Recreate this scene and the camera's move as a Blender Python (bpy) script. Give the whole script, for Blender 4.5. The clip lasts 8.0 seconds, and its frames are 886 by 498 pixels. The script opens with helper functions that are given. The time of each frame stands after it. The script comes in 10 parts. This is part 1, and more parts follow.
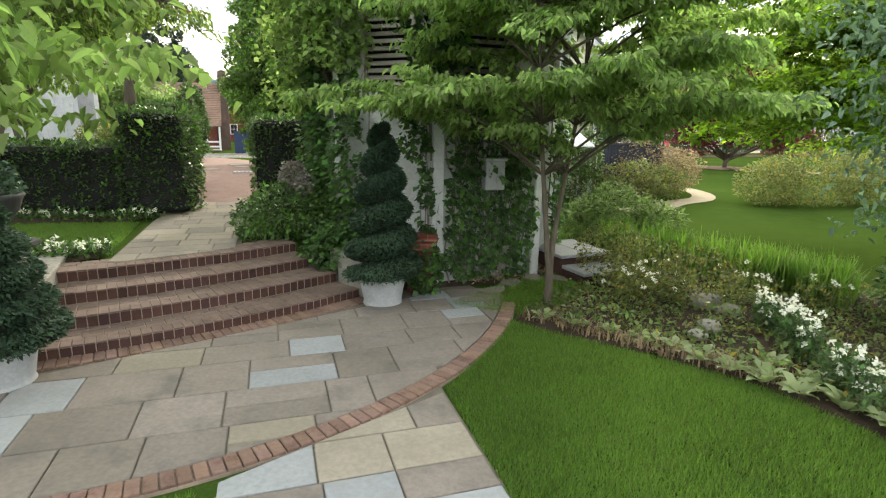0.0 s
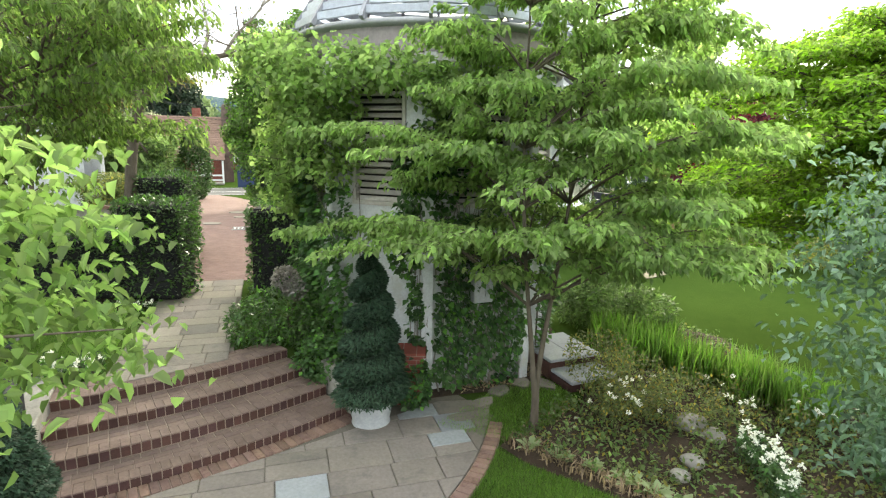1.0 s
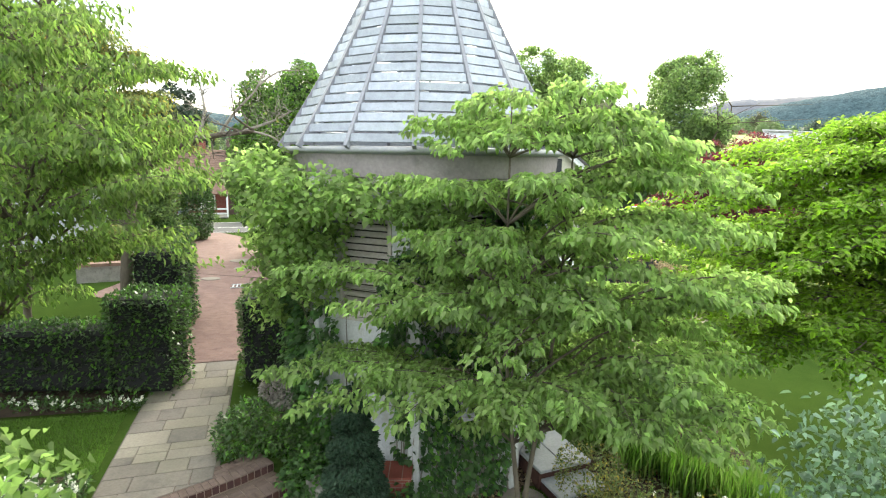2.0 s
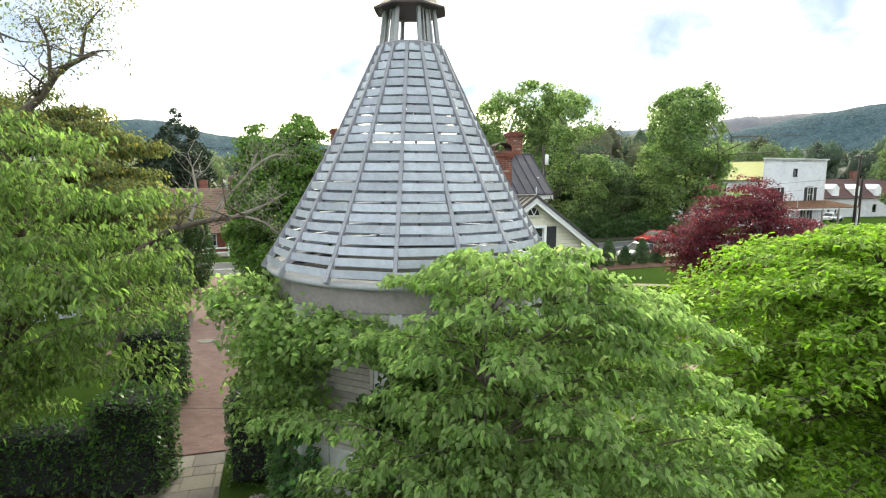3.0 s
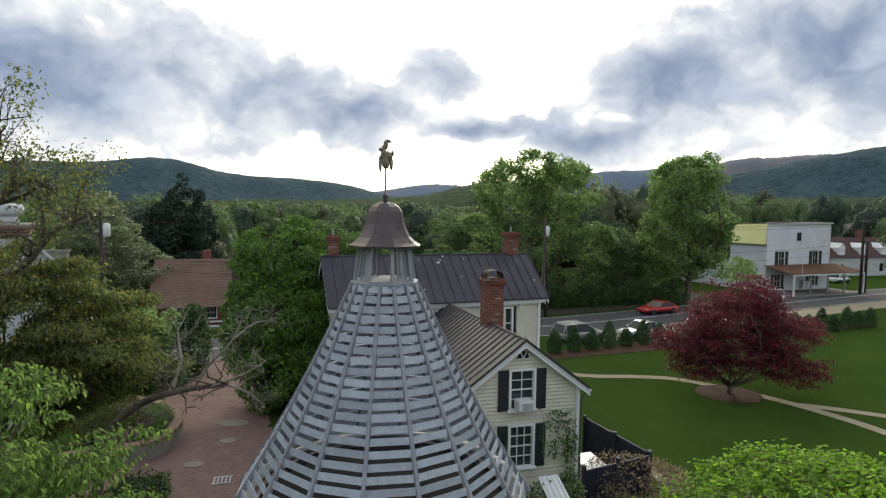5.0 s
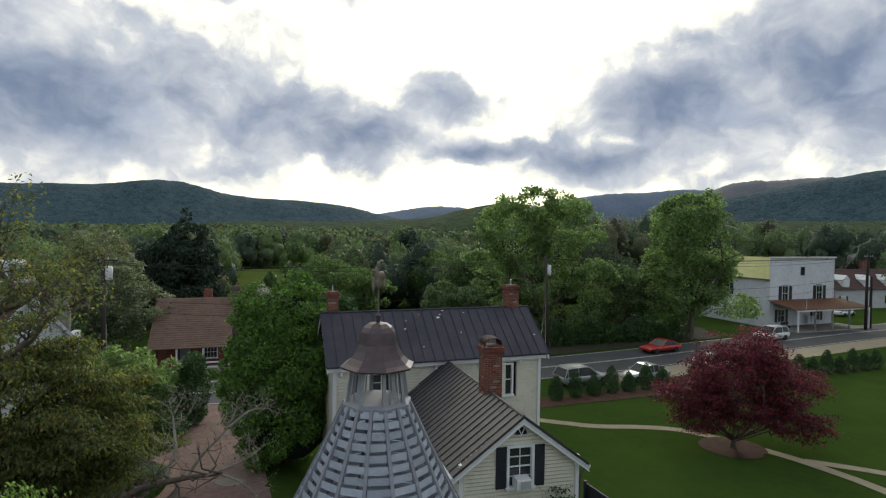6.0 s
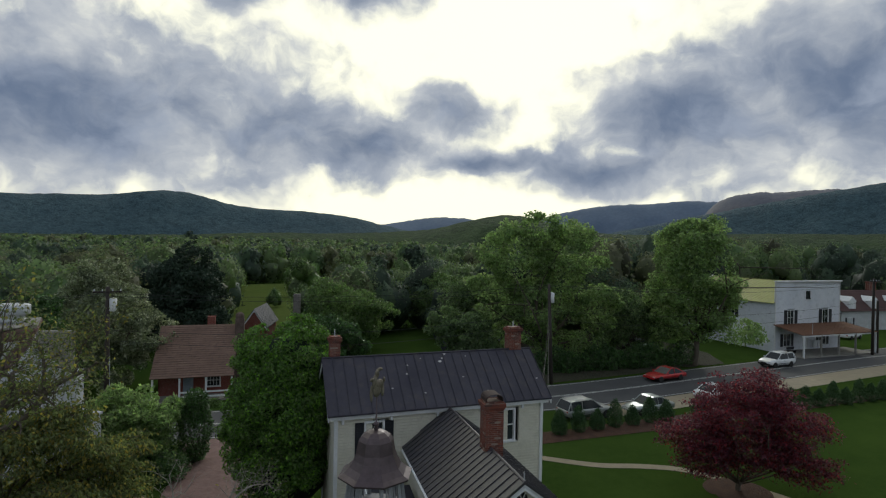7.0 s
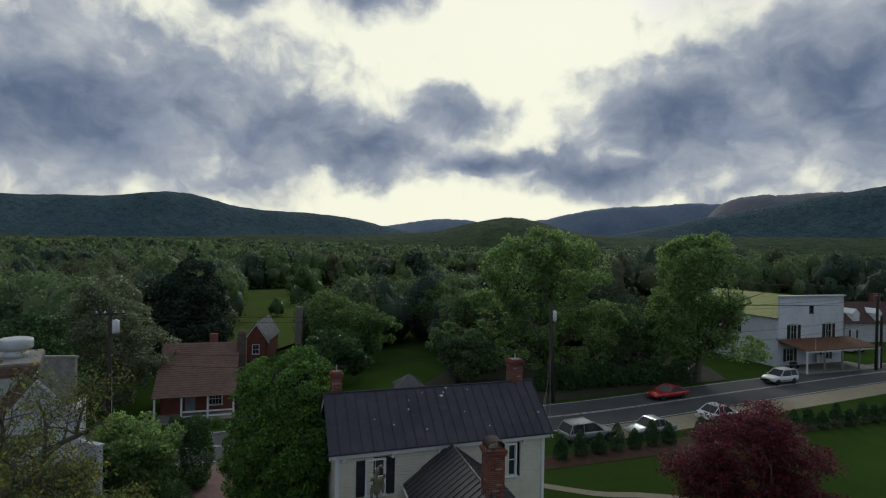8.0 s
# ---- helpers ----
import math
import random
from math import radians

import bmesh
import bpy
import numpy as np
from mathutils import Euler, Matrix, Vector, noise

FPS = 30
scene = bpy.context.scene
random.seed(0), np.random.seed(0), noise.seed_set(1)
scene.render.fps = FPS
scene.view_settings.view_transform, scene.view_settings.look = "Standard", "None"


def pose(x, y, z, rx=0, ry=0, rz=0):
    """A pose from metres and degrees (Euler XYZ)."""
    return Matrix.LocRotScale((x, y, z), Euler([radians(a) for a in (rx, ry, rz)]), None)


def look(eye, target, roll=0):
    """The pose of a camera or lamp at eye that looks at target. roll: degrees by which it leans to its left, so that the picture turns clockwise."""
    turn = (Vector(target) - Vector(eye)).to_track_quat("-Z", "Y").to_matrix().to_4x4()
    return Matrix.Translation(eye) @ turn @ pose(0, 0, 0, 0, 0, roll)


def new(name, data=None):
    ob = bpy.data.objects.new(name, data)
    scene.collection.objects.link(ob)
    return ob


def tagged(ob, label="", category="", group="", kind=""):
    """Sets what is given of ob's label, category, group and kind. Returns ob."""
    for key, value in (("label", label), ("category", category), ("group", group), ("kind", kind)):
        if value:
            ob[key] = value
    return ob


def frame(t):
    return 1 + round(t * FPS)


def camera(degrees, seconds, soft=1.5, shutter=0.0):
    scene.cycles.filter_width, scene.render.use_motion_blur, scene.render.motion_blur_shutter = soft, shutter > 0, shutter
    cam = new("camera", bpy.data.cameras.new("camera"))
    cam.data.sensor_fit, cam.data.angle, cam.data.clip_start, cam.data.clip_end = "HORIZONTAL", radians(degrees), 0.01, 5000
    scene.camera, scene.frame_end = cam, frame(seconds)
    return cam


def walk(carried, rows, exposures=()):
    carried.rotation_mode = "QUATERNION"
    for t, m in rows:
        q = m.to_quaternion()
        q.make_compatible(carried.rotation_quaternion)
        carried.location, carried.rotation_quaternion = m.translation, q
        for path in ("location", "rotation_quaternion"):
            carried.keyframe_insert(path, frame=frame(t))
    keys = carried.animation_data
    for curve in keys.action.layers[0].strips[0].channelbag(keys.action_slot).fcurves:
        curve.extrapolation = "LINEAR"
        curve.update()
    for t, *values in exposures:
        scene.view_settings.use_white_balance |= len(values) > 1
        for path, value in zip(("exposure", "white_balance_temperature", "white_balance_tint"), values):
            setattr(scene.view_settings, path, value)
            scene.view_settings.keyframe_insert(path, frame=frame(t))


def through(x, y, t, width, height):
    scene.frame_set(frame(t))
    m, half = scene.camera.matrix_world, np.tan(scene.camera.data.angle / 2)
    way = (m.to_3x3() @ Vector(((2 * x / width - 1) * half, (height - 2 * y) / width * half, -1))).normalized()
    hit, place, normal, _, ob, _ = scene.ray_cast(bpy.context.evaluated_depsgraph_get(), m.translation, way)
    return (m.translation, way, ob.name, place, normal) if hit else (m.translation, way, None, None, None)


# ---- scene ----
# ---- camera: rises straight up out of the garden ----
cam = camera(77.7, 8.0, soft=1.2)
PATH = [
    (0.0, 0.021, -0.048, 2.580, 77.05, -0.95, -1.17),
    (0.5, 0.103, 0.016, 3.329, 77.89, -1.05, -1.10),
    (1.0, 0.217, 0.136, 4.099, 78.80, -1.10, -0.82),
    (1.5, 0.355, 0.291, 4.889, 79.52, -1.20, -0.43),
    (3.0, 0.826, 0.801, 7.353, 82.32, -0.35, 0.19),
    (3.5, 0.981, 0.947, 8.199, 83.26, -0.48, 0.32),
    (4.0, 1.127, 1.066, 9.053, 84.28, -0.47, 0.52),
    (4.5, 1.258, 1.156, 9.914, 85.26, -0.61, 0.73),
    (6.0, 1.538, 1.257, 12.517, 88.48, -0.83, 1.27),
    (6.5, 1.588, 1.252, 13.384, 89.50, -0.93, 1.49),
    (7.0, 1.616, 1.242, 14.248, 89.58, -0.98, 1.71),
    (7.5, 1.622, 1.241, 15.105, 89.63, -1.09, 1.89),
    (8.0, 1.607, 1.266, 15.955, 89.72, -1.15, 1.96),
]
EXPOSURE = [(0.0, 1.8, 7150, 7), (1.0, 2.1, 6900, 6), (1.5, 2.1, 6750, 6), (3.0, 1.43, 6750, 6), (3.5, 1.0, 6650, 8), (4.5, 0.33, 6450, 9), (6.0, -0.28, 6250, 9),
            (6.5, -0.48, 6200, 8), (8.0, -1.08, 5800, 9)]
walk(cam, [(t, pose(*p)) for t, *p in PATH], EXPOSURE)

# ---- sky, clouds and the sun behind them ----
SUN_AZ, SUN_EL = radians(9), radians(24)      # east of straight ahead, height


def build_world():
    world = bpy.data.worlds.new("sky")
    scene.world = world
    world.use_nodes = True
    nt = world.node_tree
    nt.nodes.clear()
    N, L = nt.nodes.new, nt.links.new

    def math_node(op, a, b=None, c=None, clamp=False):
        n = N("ShaderNodeMath")
        n.operation, n.use_clamp = op, clamp
        for i, v in enumerate((a, b, c)):
            if v is None:
                continue
            if isinstance(v, (int, float)):
                n.inputs[i].default_value = v
            else:
                L(v, n.inputs[i])
        return n.outputs[0]

    def smooth(v, lo, hi, a=0.0, b=1.0):
        n = N("ShaderNodeMapRange")
        n.interpolation_type = "SMOOTHSTEP"
        L(v, n.inputs[0])
        for i, q in enumerate((lo, hi, a, b)):
            n.inputs[1 + i].default_value = q
        return n.outputs[0]

    def mix(fac, a, b):
        n = N("ShaderNodeMix")
        n.data_type = "RGBA"
        if isinstance(fac, float):
            n.inputs[0].default_value = fac
        else:
            L(fac, n.inputs[0])
        for i, v in ((6, a), (7, b)):
            if isinstance(v, tuple):
                n.inputs[i].default_value = (*v, 1)
            else:
                L(v, n.inputs[i])
        return n.outputs[2]

    coord = N("ShaderNodeTexCoord").outputs["Generated"]
    sep = N("ShaderNodeSeparateXYZ")
    L(coord, sep.inputs[0])
    x, y, z = sep.outputs
    # azimuth from straight ahead and tangent of the height, both in radians or near it
    az = math_node("ARCTAN2", x, y)
    level = math_node("SQRT", math_node("ADD", math_node("MULTIPLY", x, x), math_node("MULTIPLY", y, y)))
    el = math_node("ARCTAN2", z, level)
    plain = N("ShaderNodeCombineXYZ")
    L(az, plain.inputs[0])
    L(el, plain.inputs[1])
    # ragged cloud edges: the sky's coordinates are bent by noise
    bend = N("ShaderNodeTexNoise")
    bend.inputs["Scale"].default_value = 9.0
    bend.inputs["Detail"].default_value = 5.0
    L(plain.outputs[0], bend.inputs[0])
    off = N("ShaderNodeVectorMath")
    off.operation = "SUBTRACT"
    L(bend.outputs["Color"], off.inputs[0])
    off.inputs[1].default_value = (0.5, 0.5, 0.5)
    push = N("ShaderNodeVectorMath")
    push.operation = "MULTIPLY_ADD"
    L(off.outputs[0], push.inputs[0])
    push.inputs[1].default_value = (0.10, 0.085, 0)
    L(plain.outputs[0], push.inputs[2])
    flat = push

    def fbm(scale, stretch, detail, seed):
        m = N("ShaderNodeMapping")
        m.inputs["Scale"].default_value = (1, stretch, 1)
        m.inputs["Location"].default_value = (seed, seed * 0.7, seed * 0.3)
        L(flat.outputs[0], m.inputs[0])
        n = N("ShaderNodeTexNoise")
        n.inputs["Scale"].default_value = scale
        n.inputs["Detail"].default_value = detail
        n.inputs["Roughness"].default_value = 0.55
        L(m.outputs[0], n.inputs[0])
        return math_node("SUBTRACT", n.outputs[0], 0.5)

    # cloud banks: centre azimuth, centre height, half width, half height (radians)
    banks = CLOUD_BANKS
    big = fbm(4.0, 1.25, 6, 3.1)
    fine = fbm(13.0, 1.15, 9, 8.7)
    lumps = fbm(7.0, 1.4, 9, 5.3)
    density = None
    for a, e, ra, re, thick in banks:
        m = N("ShaderNodeMapping")
        m.vector_type = "TEXTURE"
        m.inputs["Location"].default_value = (a, e, 0)
        m.inputs["Scale"].default_value = (ra, re, 1)
        L(flat.outputs[0], m.inputs[0])
        n = N("ShaderNodeVectorMath")
        n.operation = "LENGTH"
        L(m.outputs[0], n.inputs[0])
        d = math_node("MULTIPLY", math_node("SUBTRACT", 1.0, n.outputs["Value"]), float(thick)) if thick == 1 else math_node("SUBTRACT", float(thick), n.outputs["Value"])
        if density is None:
            density = d
        else:
            density = math_node("SMOOTH_MAX", density, d, 0.25)
    density = math_node("ADD", density, math_node("MULTIPLY", big, 1.0))
    density = math_node("ADD", density, math_node("MULTIPLY", fine, 1.25))
    # beyond the banks ahead the sky is a broken grey overcast all round
    around = math_node("ADD", math_node("MULTIPLY", big, 1.6), 0.25)
    ahead = smooth(math_node("ABSOLUTE", az), 0.75, 1.15)
    ahead = math_node("MAXIMUM", ahead, smooth(el, 0.55, 0.95))
    mixd = N("ShaderNodeMix")
    L(ahead, mixd.inputs[0])
    L(density, mixd.inputs[2])
    L(around, mixd.inputs[3])
    density = mixd.outputs[0]

    sky = N("ShaderNodeTexSky")
    sky.sky_type = "NISHITA"
    sky.sun_disc = False
    sky.sun_elevation, sky.sun_rotation = SUN_EL, SUN_AZ
    hazy = N("ShaderNodeMix")
    hazy.data_type = "RGBA"
    hazy.inputs[0].default_value = 1.0
    hazy.blend_type = "MULTIPLY"
    L(sky.outputs[0], hazy.inputs[6])
    hazy.inputs[7].default_value = (0.13, 0.13, 0.13, 1)
    # thin bright veil lit from behind, opening to blue high up on the right
    veil_gap = N("ShaderNodeMapping")
    veil_gap.vector_type = "TEXTURE"
    veil_gap.inputs["Location"].default_value = (0.385, 0.425, 0)
    veil_gap.inputs["Scale"].default_value = (0.14, 0.06, 1)
    L(flat.outputs[0], veil_gap.inputs[0])
    gap = N("ShaderNodeVectorMath")
    gap.operation = "LENGTH"
    L(veil_gap.outputs[0], gap.inputs[0])
    hole = smooth(math_node("ADD", gap.outputs["Value"], fine), 0.5, 1.1, 0.25, 0.97)
    veil = mix(hole, hazy.outputs[2], (2.65, 2.46, 1.78))
    glow = smooth(el, 0.02, 0.5)
    veil = mix(math_node("MULTIPLY", glow, 0.35), veil, (2.55, 2.42, 1.9))
    lit = mix(smooth(lumps, -0.2, 0.25), (0.85, 0.90, 1.0), (1.55, 1.50, 1.38))
    shade = mix(smooth(math_node("ADD", lumps, math_node("MULTIPLY", fine, 0.5)), -0.16, 0.22), (0.29, 0.37, 0.53), (0.66, 0.73, 0.87))
    cloud = mix(smooth(density, 0.05, 0.95), lit, shade)
    low = smooth(el, 0.0, 0.16, 0.4, 0.0)
    cloud = mix(low, cloud, (0.62, 0.68, 0.78))
    final = mix(smooth(density, -0.16, 0.36), veil, cloud)
    below = smooth(el, -0.08, 0.0)
    final = mix(below, (0.10, 0.11, 0.08), final)
    # away from the bright west the overcast is thicker, duller and bluer
    dull = N("ShaderNodeMix")
    dull.data_type, dull.blend_type = "RGBA", "MULTIPLY"
    L(math_node("MULTIPLY", ahead, 0.45), dull.inputs[0])
    L(final, dull.inputs[6])
    dull.inputs[7].default_value = (0.40, 0.54, 0.80, 1)
    final = dull.outputs[2]
    bg = N("ShaderNodeBackground")
    L(final, bg.inputs[0])
    bg.inputs[1].default_value = SKY_STRENGTH
    out = N("ShaderNodeOutputWorld")
    L(bg.outputs[0], out.inputs[0])


SKY_STRENGTH = 0.8
# the last number: how thick the bank is at its heart
CLOUD_BANKS = [
    (-0.62, 0.205, 0.52, 0.16, 1), (-0.36, 0.185, 0.27, 0.105, 1), (-0.17, 0.175, 0.20, 0.085, 1), (-0.03, 0.235, 0.11, 0.06, 1), (0.02, 0.15, 0.12, 0.032, 0.8),
    (0.42, 0.205, 0.30, 0.125, 1), (0.64, 0.25, 0.38, 0.17, 1), (0.25, 0.13, 0.17, 0.05, 1), (-0.39, 0.40, 0.08, 0.07, 0.6), (-0.20, 0.43, 0.16, 0.06, 0.8),
    (0.08, 0.24, 0.14, 0.09, 0.3), (0.08, 0.15, 0.14, 0.05, 0.6),
]
build_world()

sun = new("sun", bpy.data.lights.new("sun", "SUN"))
sun.data.energy, sun.data.angle, sun.data.color = 1.3, radians(14), (1.0, 0.95, 0.86)
sun.matrix_world = look((60 * math.sin(SUN_AZ), 60 * math.cos(SUN_AZ), 60 * math.tan(SUN_EL)), (0, 0, 0))

# ---- materials ----
MATS = {}


class Nodes:
    """A small wrapper for building one node material."""

    def __init__(self, name):
        self.mat = bpy.data.materials.new(name)
        self.mat.use_nodes = True
        self.nt = self.mat.node_tree
        self.bsdf = self.nt.nodes["Principled BSDF"]
        self.out = self.nt.nodes["Material Output"]
        MATS[name] = self.mat

    def node(self, kind, **sockets):
        n = self.nt.nodes.new(kind)
        for key, v in sockets.items():
            n.inputs[key.replace("_", " ")].default_value = v
        return n

    def link(self, a, b):
        self.nt.links.new(a, b)

    def coords(self, kind="Object", scale=(1, 1, 1)):
        m = self.node("ShaderNodeMapping")
        m.inputs["Scale"].default_value = scale
        if kind == "World":
            self.link(self.node("ShaderNodeNewGeometry").outputs["Position"], m.inputs[0])
        else:
            self.link(self.node("ShaderNodeTexCoord").outputs[kind], m.inputs[0])
        return m.outputs[0]

    def noise(self, vec, scale, detail=4, rough=0.55):
        n = self.node("ShaderNodeTexNoise", Scale=scale, Detail=detail, Roughness=rough)
        self.link(vec, n.inputs[0])
        return n.outputs[0]

    def range(self, v, lo, hi, a=0.0, b=1.0):
        n = self.node("ShaderNodeMapRange")
        self.link(v, n.inputs[0])
        for i, q in enumerate((lo, hi, a, b)):
            n.inputs[1 + i].default_value = q
        return n.outputs[0]

    def mix(self, fac, a, b, blend="MIX"):
        n = self.node("ShaderNodeMix")
        n.data_type, n.blend_type = "RGBA", blend
        if isinstance(fac, (int, float)):
            n.inputs[0].default_value = fac
        else:
            self.link(fac, n.inputs[0])
        for i, v in ((6, a), (7, b)):
            if isinstance(v, tuple):
                n.inputs[i].default_value = (*v, 1)
            else:
                self.link(v, n.inputs[i])
        return n.outputs[2]

    def vary(self, colour, amount, source="Random"):
        """Shift a colour's value and hue a little, piece by piece."""
        if source == "Random":
            r = self.node("ShaderNodeObjectInfo").outputs["Random"]
        else:
            r = self.node("ShaderNodeNewGeometry").outputs["Random Per Island"]
        h = self.node("ShaderNodeHueSaturation")
        self.link(self.range(r, 0, 1, 1 - amount, 1 + amount), h.inputs["Value"])
        w = self.node("ShaderNodeTexWhiteNoise")
        w.noise_dimensions = "1D"
        self.link(r, w.inputs["W"])
        self.link(self.range(w.outputs[0], 0, 1, 0.5 - 0.05 * amount, 0.5 + 0.05 * amount), h.inputs["Hue"])
        self.link(self.range(w.outputs[0], 0, 1, 1 - 0.5 * amount, 1 + 0.3 * amount), h.inputs["Saturation"])
        if isinstance(colour, tuple):
            h.inputs["Color"].default_value = (*colour, 1)
        else:
            self.link(colour, h.inputs["Color"])
        return h.outputs[0]

    def bump(self, v, strength, distance):
        n = self.node("ShaderNodeBump", Strength=strength, Distance=distance)
        self.link(v, n.inputs["Height"])
        self.link(n.outputs[0], self.bsdf.inputs["Normal"])
        return n.outputs[0]

    def finish(self, colour, rough=0.7, metal=0.0, spec=0.4):
        if isinstance(colour, tuple):
            self.bsdf.inputs["Base Color"].default_value = (*colour, 1)
        else:
            self.link(colour, self.bsdf.inputs["Base Color"])
        if isinstance(rough, float):
            self.bsdf.inputs["Roughness"].default_value = rough
        else:
            self.link(rough, self.bsdf.inputs["Roughness"])
        self.bsdf.inputs["Metallic"].default_value = metal
        self.bsdf.inputs["Specular IOR Level"].default_value = spec
        return self.mat


def rough_mat(name, dark, light, grain=30.0, stain=1.2, rough=0.8, metal=0.0, bump=0.3, depth=0.01, vary=0.0, spec=0.3,
              coords="World", stretch=(1, 1, 1), dirt=None):
    """Weathered surface: fine grain and broad stains between two colours."""
    k = Nodes(name)
    vec = k.coords(coords, stretch)
    g, s = k.noise(vec, grain, 5, 0.6), k.noise(vec, stain, 5, 0.6)
    c = k.mix(k.range(s, 0.3, 0.7), dark, light)
    c = k.mix(k.range(g, 0.3, 0.75, 0.0, 0.45), c, tuple(v * 0.55 for v in dark))
    if dirt:
        c = k.mix(k.range(k.noise(vec, stain * 3.1, 6, 0.7), 0.52, 0.68, 0, 0.8), c, dirt)
    if vary:
        c = k.vary(c, vary)
    k.bump(g, bump, depth)
    return k.finish(c, k.range(s, 0.2, 0.8, rough - 0.08, min(1.0, rough + 0.1)), metal, spec)


def leaf_mat(name, dark, light, tip=None, gloss=0.45, through=0.45, amount=0.35, lift=1.35, patch=0.9):
    """Leaves: colour varies leaf by leaf, and light comes through the blade."""
    k = Nodes(name)
    dark, light, tip = (tuple(v * lift * s for v, s in zip(q, (1.0, 1.0, 1.3))) if q else None for q in (dark, light, tip))
    r = k.node("ShaderNodeNewGeometry").outputs["Random Per Island"]
    vec = k.coords("World")
    c = k.mix(k.range(k.noise(vec, patch, 3), 0.35, 0.65), dark, light)
    c = k.mix(k.range(r, 0.0, 1.0, 0.0, 0.6), c, light)
    if tip:
        w = k.node("ShaderNodeTexWhiteNoise")
        w.noise_dimensions = "1D"
        k.link(r, w.inputs["W"])
        c = k.mix(k.range(w.outputs[0], 0.72, 0.95), c, tip)
    c = k.vary(c, amount, "Island")
    k.finish(c, gloss, 0.0, 0.2)
    t = k.node("ShaderNodeBsdfTranslucent")
    warm = k.mix(0.5, c, (0.80, 0.95, 0.42), "MULTIPLY")
    bright = k.mix(1.0, warm, (2.1, 2.1, 2.1), "MULTIPLY")
    k.link(bright, t.inputs[0])
    m = k.node("ShaderNodeMixShader")
    m.inputs[0].default_value = through
    k.link(k.bsdf.outputs[0], m.inputs[1])
    k.link(t.outputs[0], m.inputs[2])
    k.link(m.outputs[0], k.out.inputs[0])
    return k.mat


def brick_mat(name, a, b, mortar, size=0.21, squash=0.35, kind="Object", rot=(0, 0, 0), bump=0.6):
    k = Nodes(name)
    m = k.node("ShaderNodeMapping")
    m.inputs["Rotation"].default_value = rot
    k.link(k.node("ShaderNodeTexCoord").outputs[kind], m.inputs[0])
    t = k.node("ShaderNodeTexBrick", Scale=1.0)
    t.inputs["Brick Width"].default_value = size
    t.inputs["Row Height"].default_value = size * squash
    t.inputs["Mortar Size"].default_value = 0.008
    t.inputs["Mortar Smooth"].default_value = 0.3
    t.inputs["Bias"].default_value = 0.0
    t.inputs["Color1"].default_value, t.inputs["Color2"].default_value, t.inputs["Mortar"].default_value = (*a, 1), (*b, 1), (*mortar, 1)
    k.link(m.outputs[0], t.inputs[0])
    vec = k.coords("World")
    c = k.mix(k.range(k.noise(vec, 1.6, 6, 0.7), 0.35, 0.75, 0, 0.6), t.outputs[0], tuple(v * 0.45 for v in a))
    c = k.mix(k.range(k.noise(vec, 40, 3), 0.4, 0.8, 0, 0.4), c, tuple(min(1, v * 1.5) for v in b))
    inv = k.range(t.outputs["Fac"], 0, 1, 1, 0)
    k.bump(inv, bump, 0.01)
    return k.finish(c, 0.85, 0.0, 0.2)


M_LAWN = Nodes("lawn")
_v = M_LAWN.coords("World")
_c = M_LAWN.mix(M_LAWN.range(M_LAWN.noise(_v, 0.22, 5), 0.3, 0.7), (0.032, 0.056, 0.013), (0.050, 0.080, 0.018))
_c = M_LAWN.mix(M_LAWN.range(M_LAWN.noise(_v, 2.3, 6, 0.7), 0.35, 0.75, 0, 0.6), _c, (0.057, 0.087, 0.021))
_c = M_LAWN.mix(M_LAWN.range(M_LAWN.noise(_v, 38, 4), 0.35, 0.7, 0, 0.55), _c, (0.022, 0.055, 0.008))
M_LAWN.bump(M_LAWN.noise(_v, 60, 3), 0.5, 0.03)
LAWN = M_LAWN.finish(_c, 1.0, 0, 0.0)
SOIL = rough_mat("soil", (0.035, 0.022, 0.014), (0.075, 0.05, 0.034), 45, 3, 0.95, bump=1.0, depth=0.04)
MULCH = rough_mat("mulch", (0.06, 0.03, 0.02), (0.11, 0.058, 0.036), 30, 2, 0.95, bump=1.0, depth=0.05)
FLAG = rough_mat("flagstone", (0.135, 0.118, 0.106), (0.25, 0.215, 0.192), 24, 0.55, 0.72, bump=0.25, depth=0.01, vary=0.16, dirt=(0.10, 0.092, 0.085))
FLAG_BLUE = rough_mat("bluestone", (0.205, 0.218, 0.238), (0.29, 0.305, 0.325), 24, 0.9, 0.7, bump=0.2, depth=0.01, vary=0.12, dirt=(0.2, 0.205, 0.205))
FLAG_TAN = rough_mat("tan_flagstone", (0.215, 0.190, 0.155), (0.29, 0.26, 0.215), 24, 1.1, 0.75, bump=0.2, depth=0.01, vary=0.12)
JOINT = rough_mat("joint_sand", (0.10, 0.088, 0.072), (0.17, 0.152, 0.125), 60, 3, 0.95)
BRICK = rough_mat("paver_brick", (0.16, 0.098, 0.08), (0.24, 0.155, 0.125), 35, 2.2, 0.85, bump=0.3, depth=0.006, vary=0.2, dirt=(0.10, 0.05, 0.04))
# step brick in two tones: skylight on treads, shade on risers, both painted
BRICK_TREAD = rough_mat("skylit_tread_brick", (0.125, 0.086, 0.074), (0.205, 0.146, 0.125), 35, 1.2, 0.85, bump=0.3, depth=0.006, vary=0.10, dirt=(0.085, 0.055, 0.048))
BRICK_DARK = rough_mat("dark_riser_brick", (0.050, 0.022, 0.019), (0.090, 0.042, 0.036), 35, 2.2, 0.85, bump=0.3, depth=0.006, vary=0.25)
MORTAR = rough_mat("mortar", (0.22, 0.17, 0.14), (0.34, 0.27, 0.22), 60, 3, 0.95)
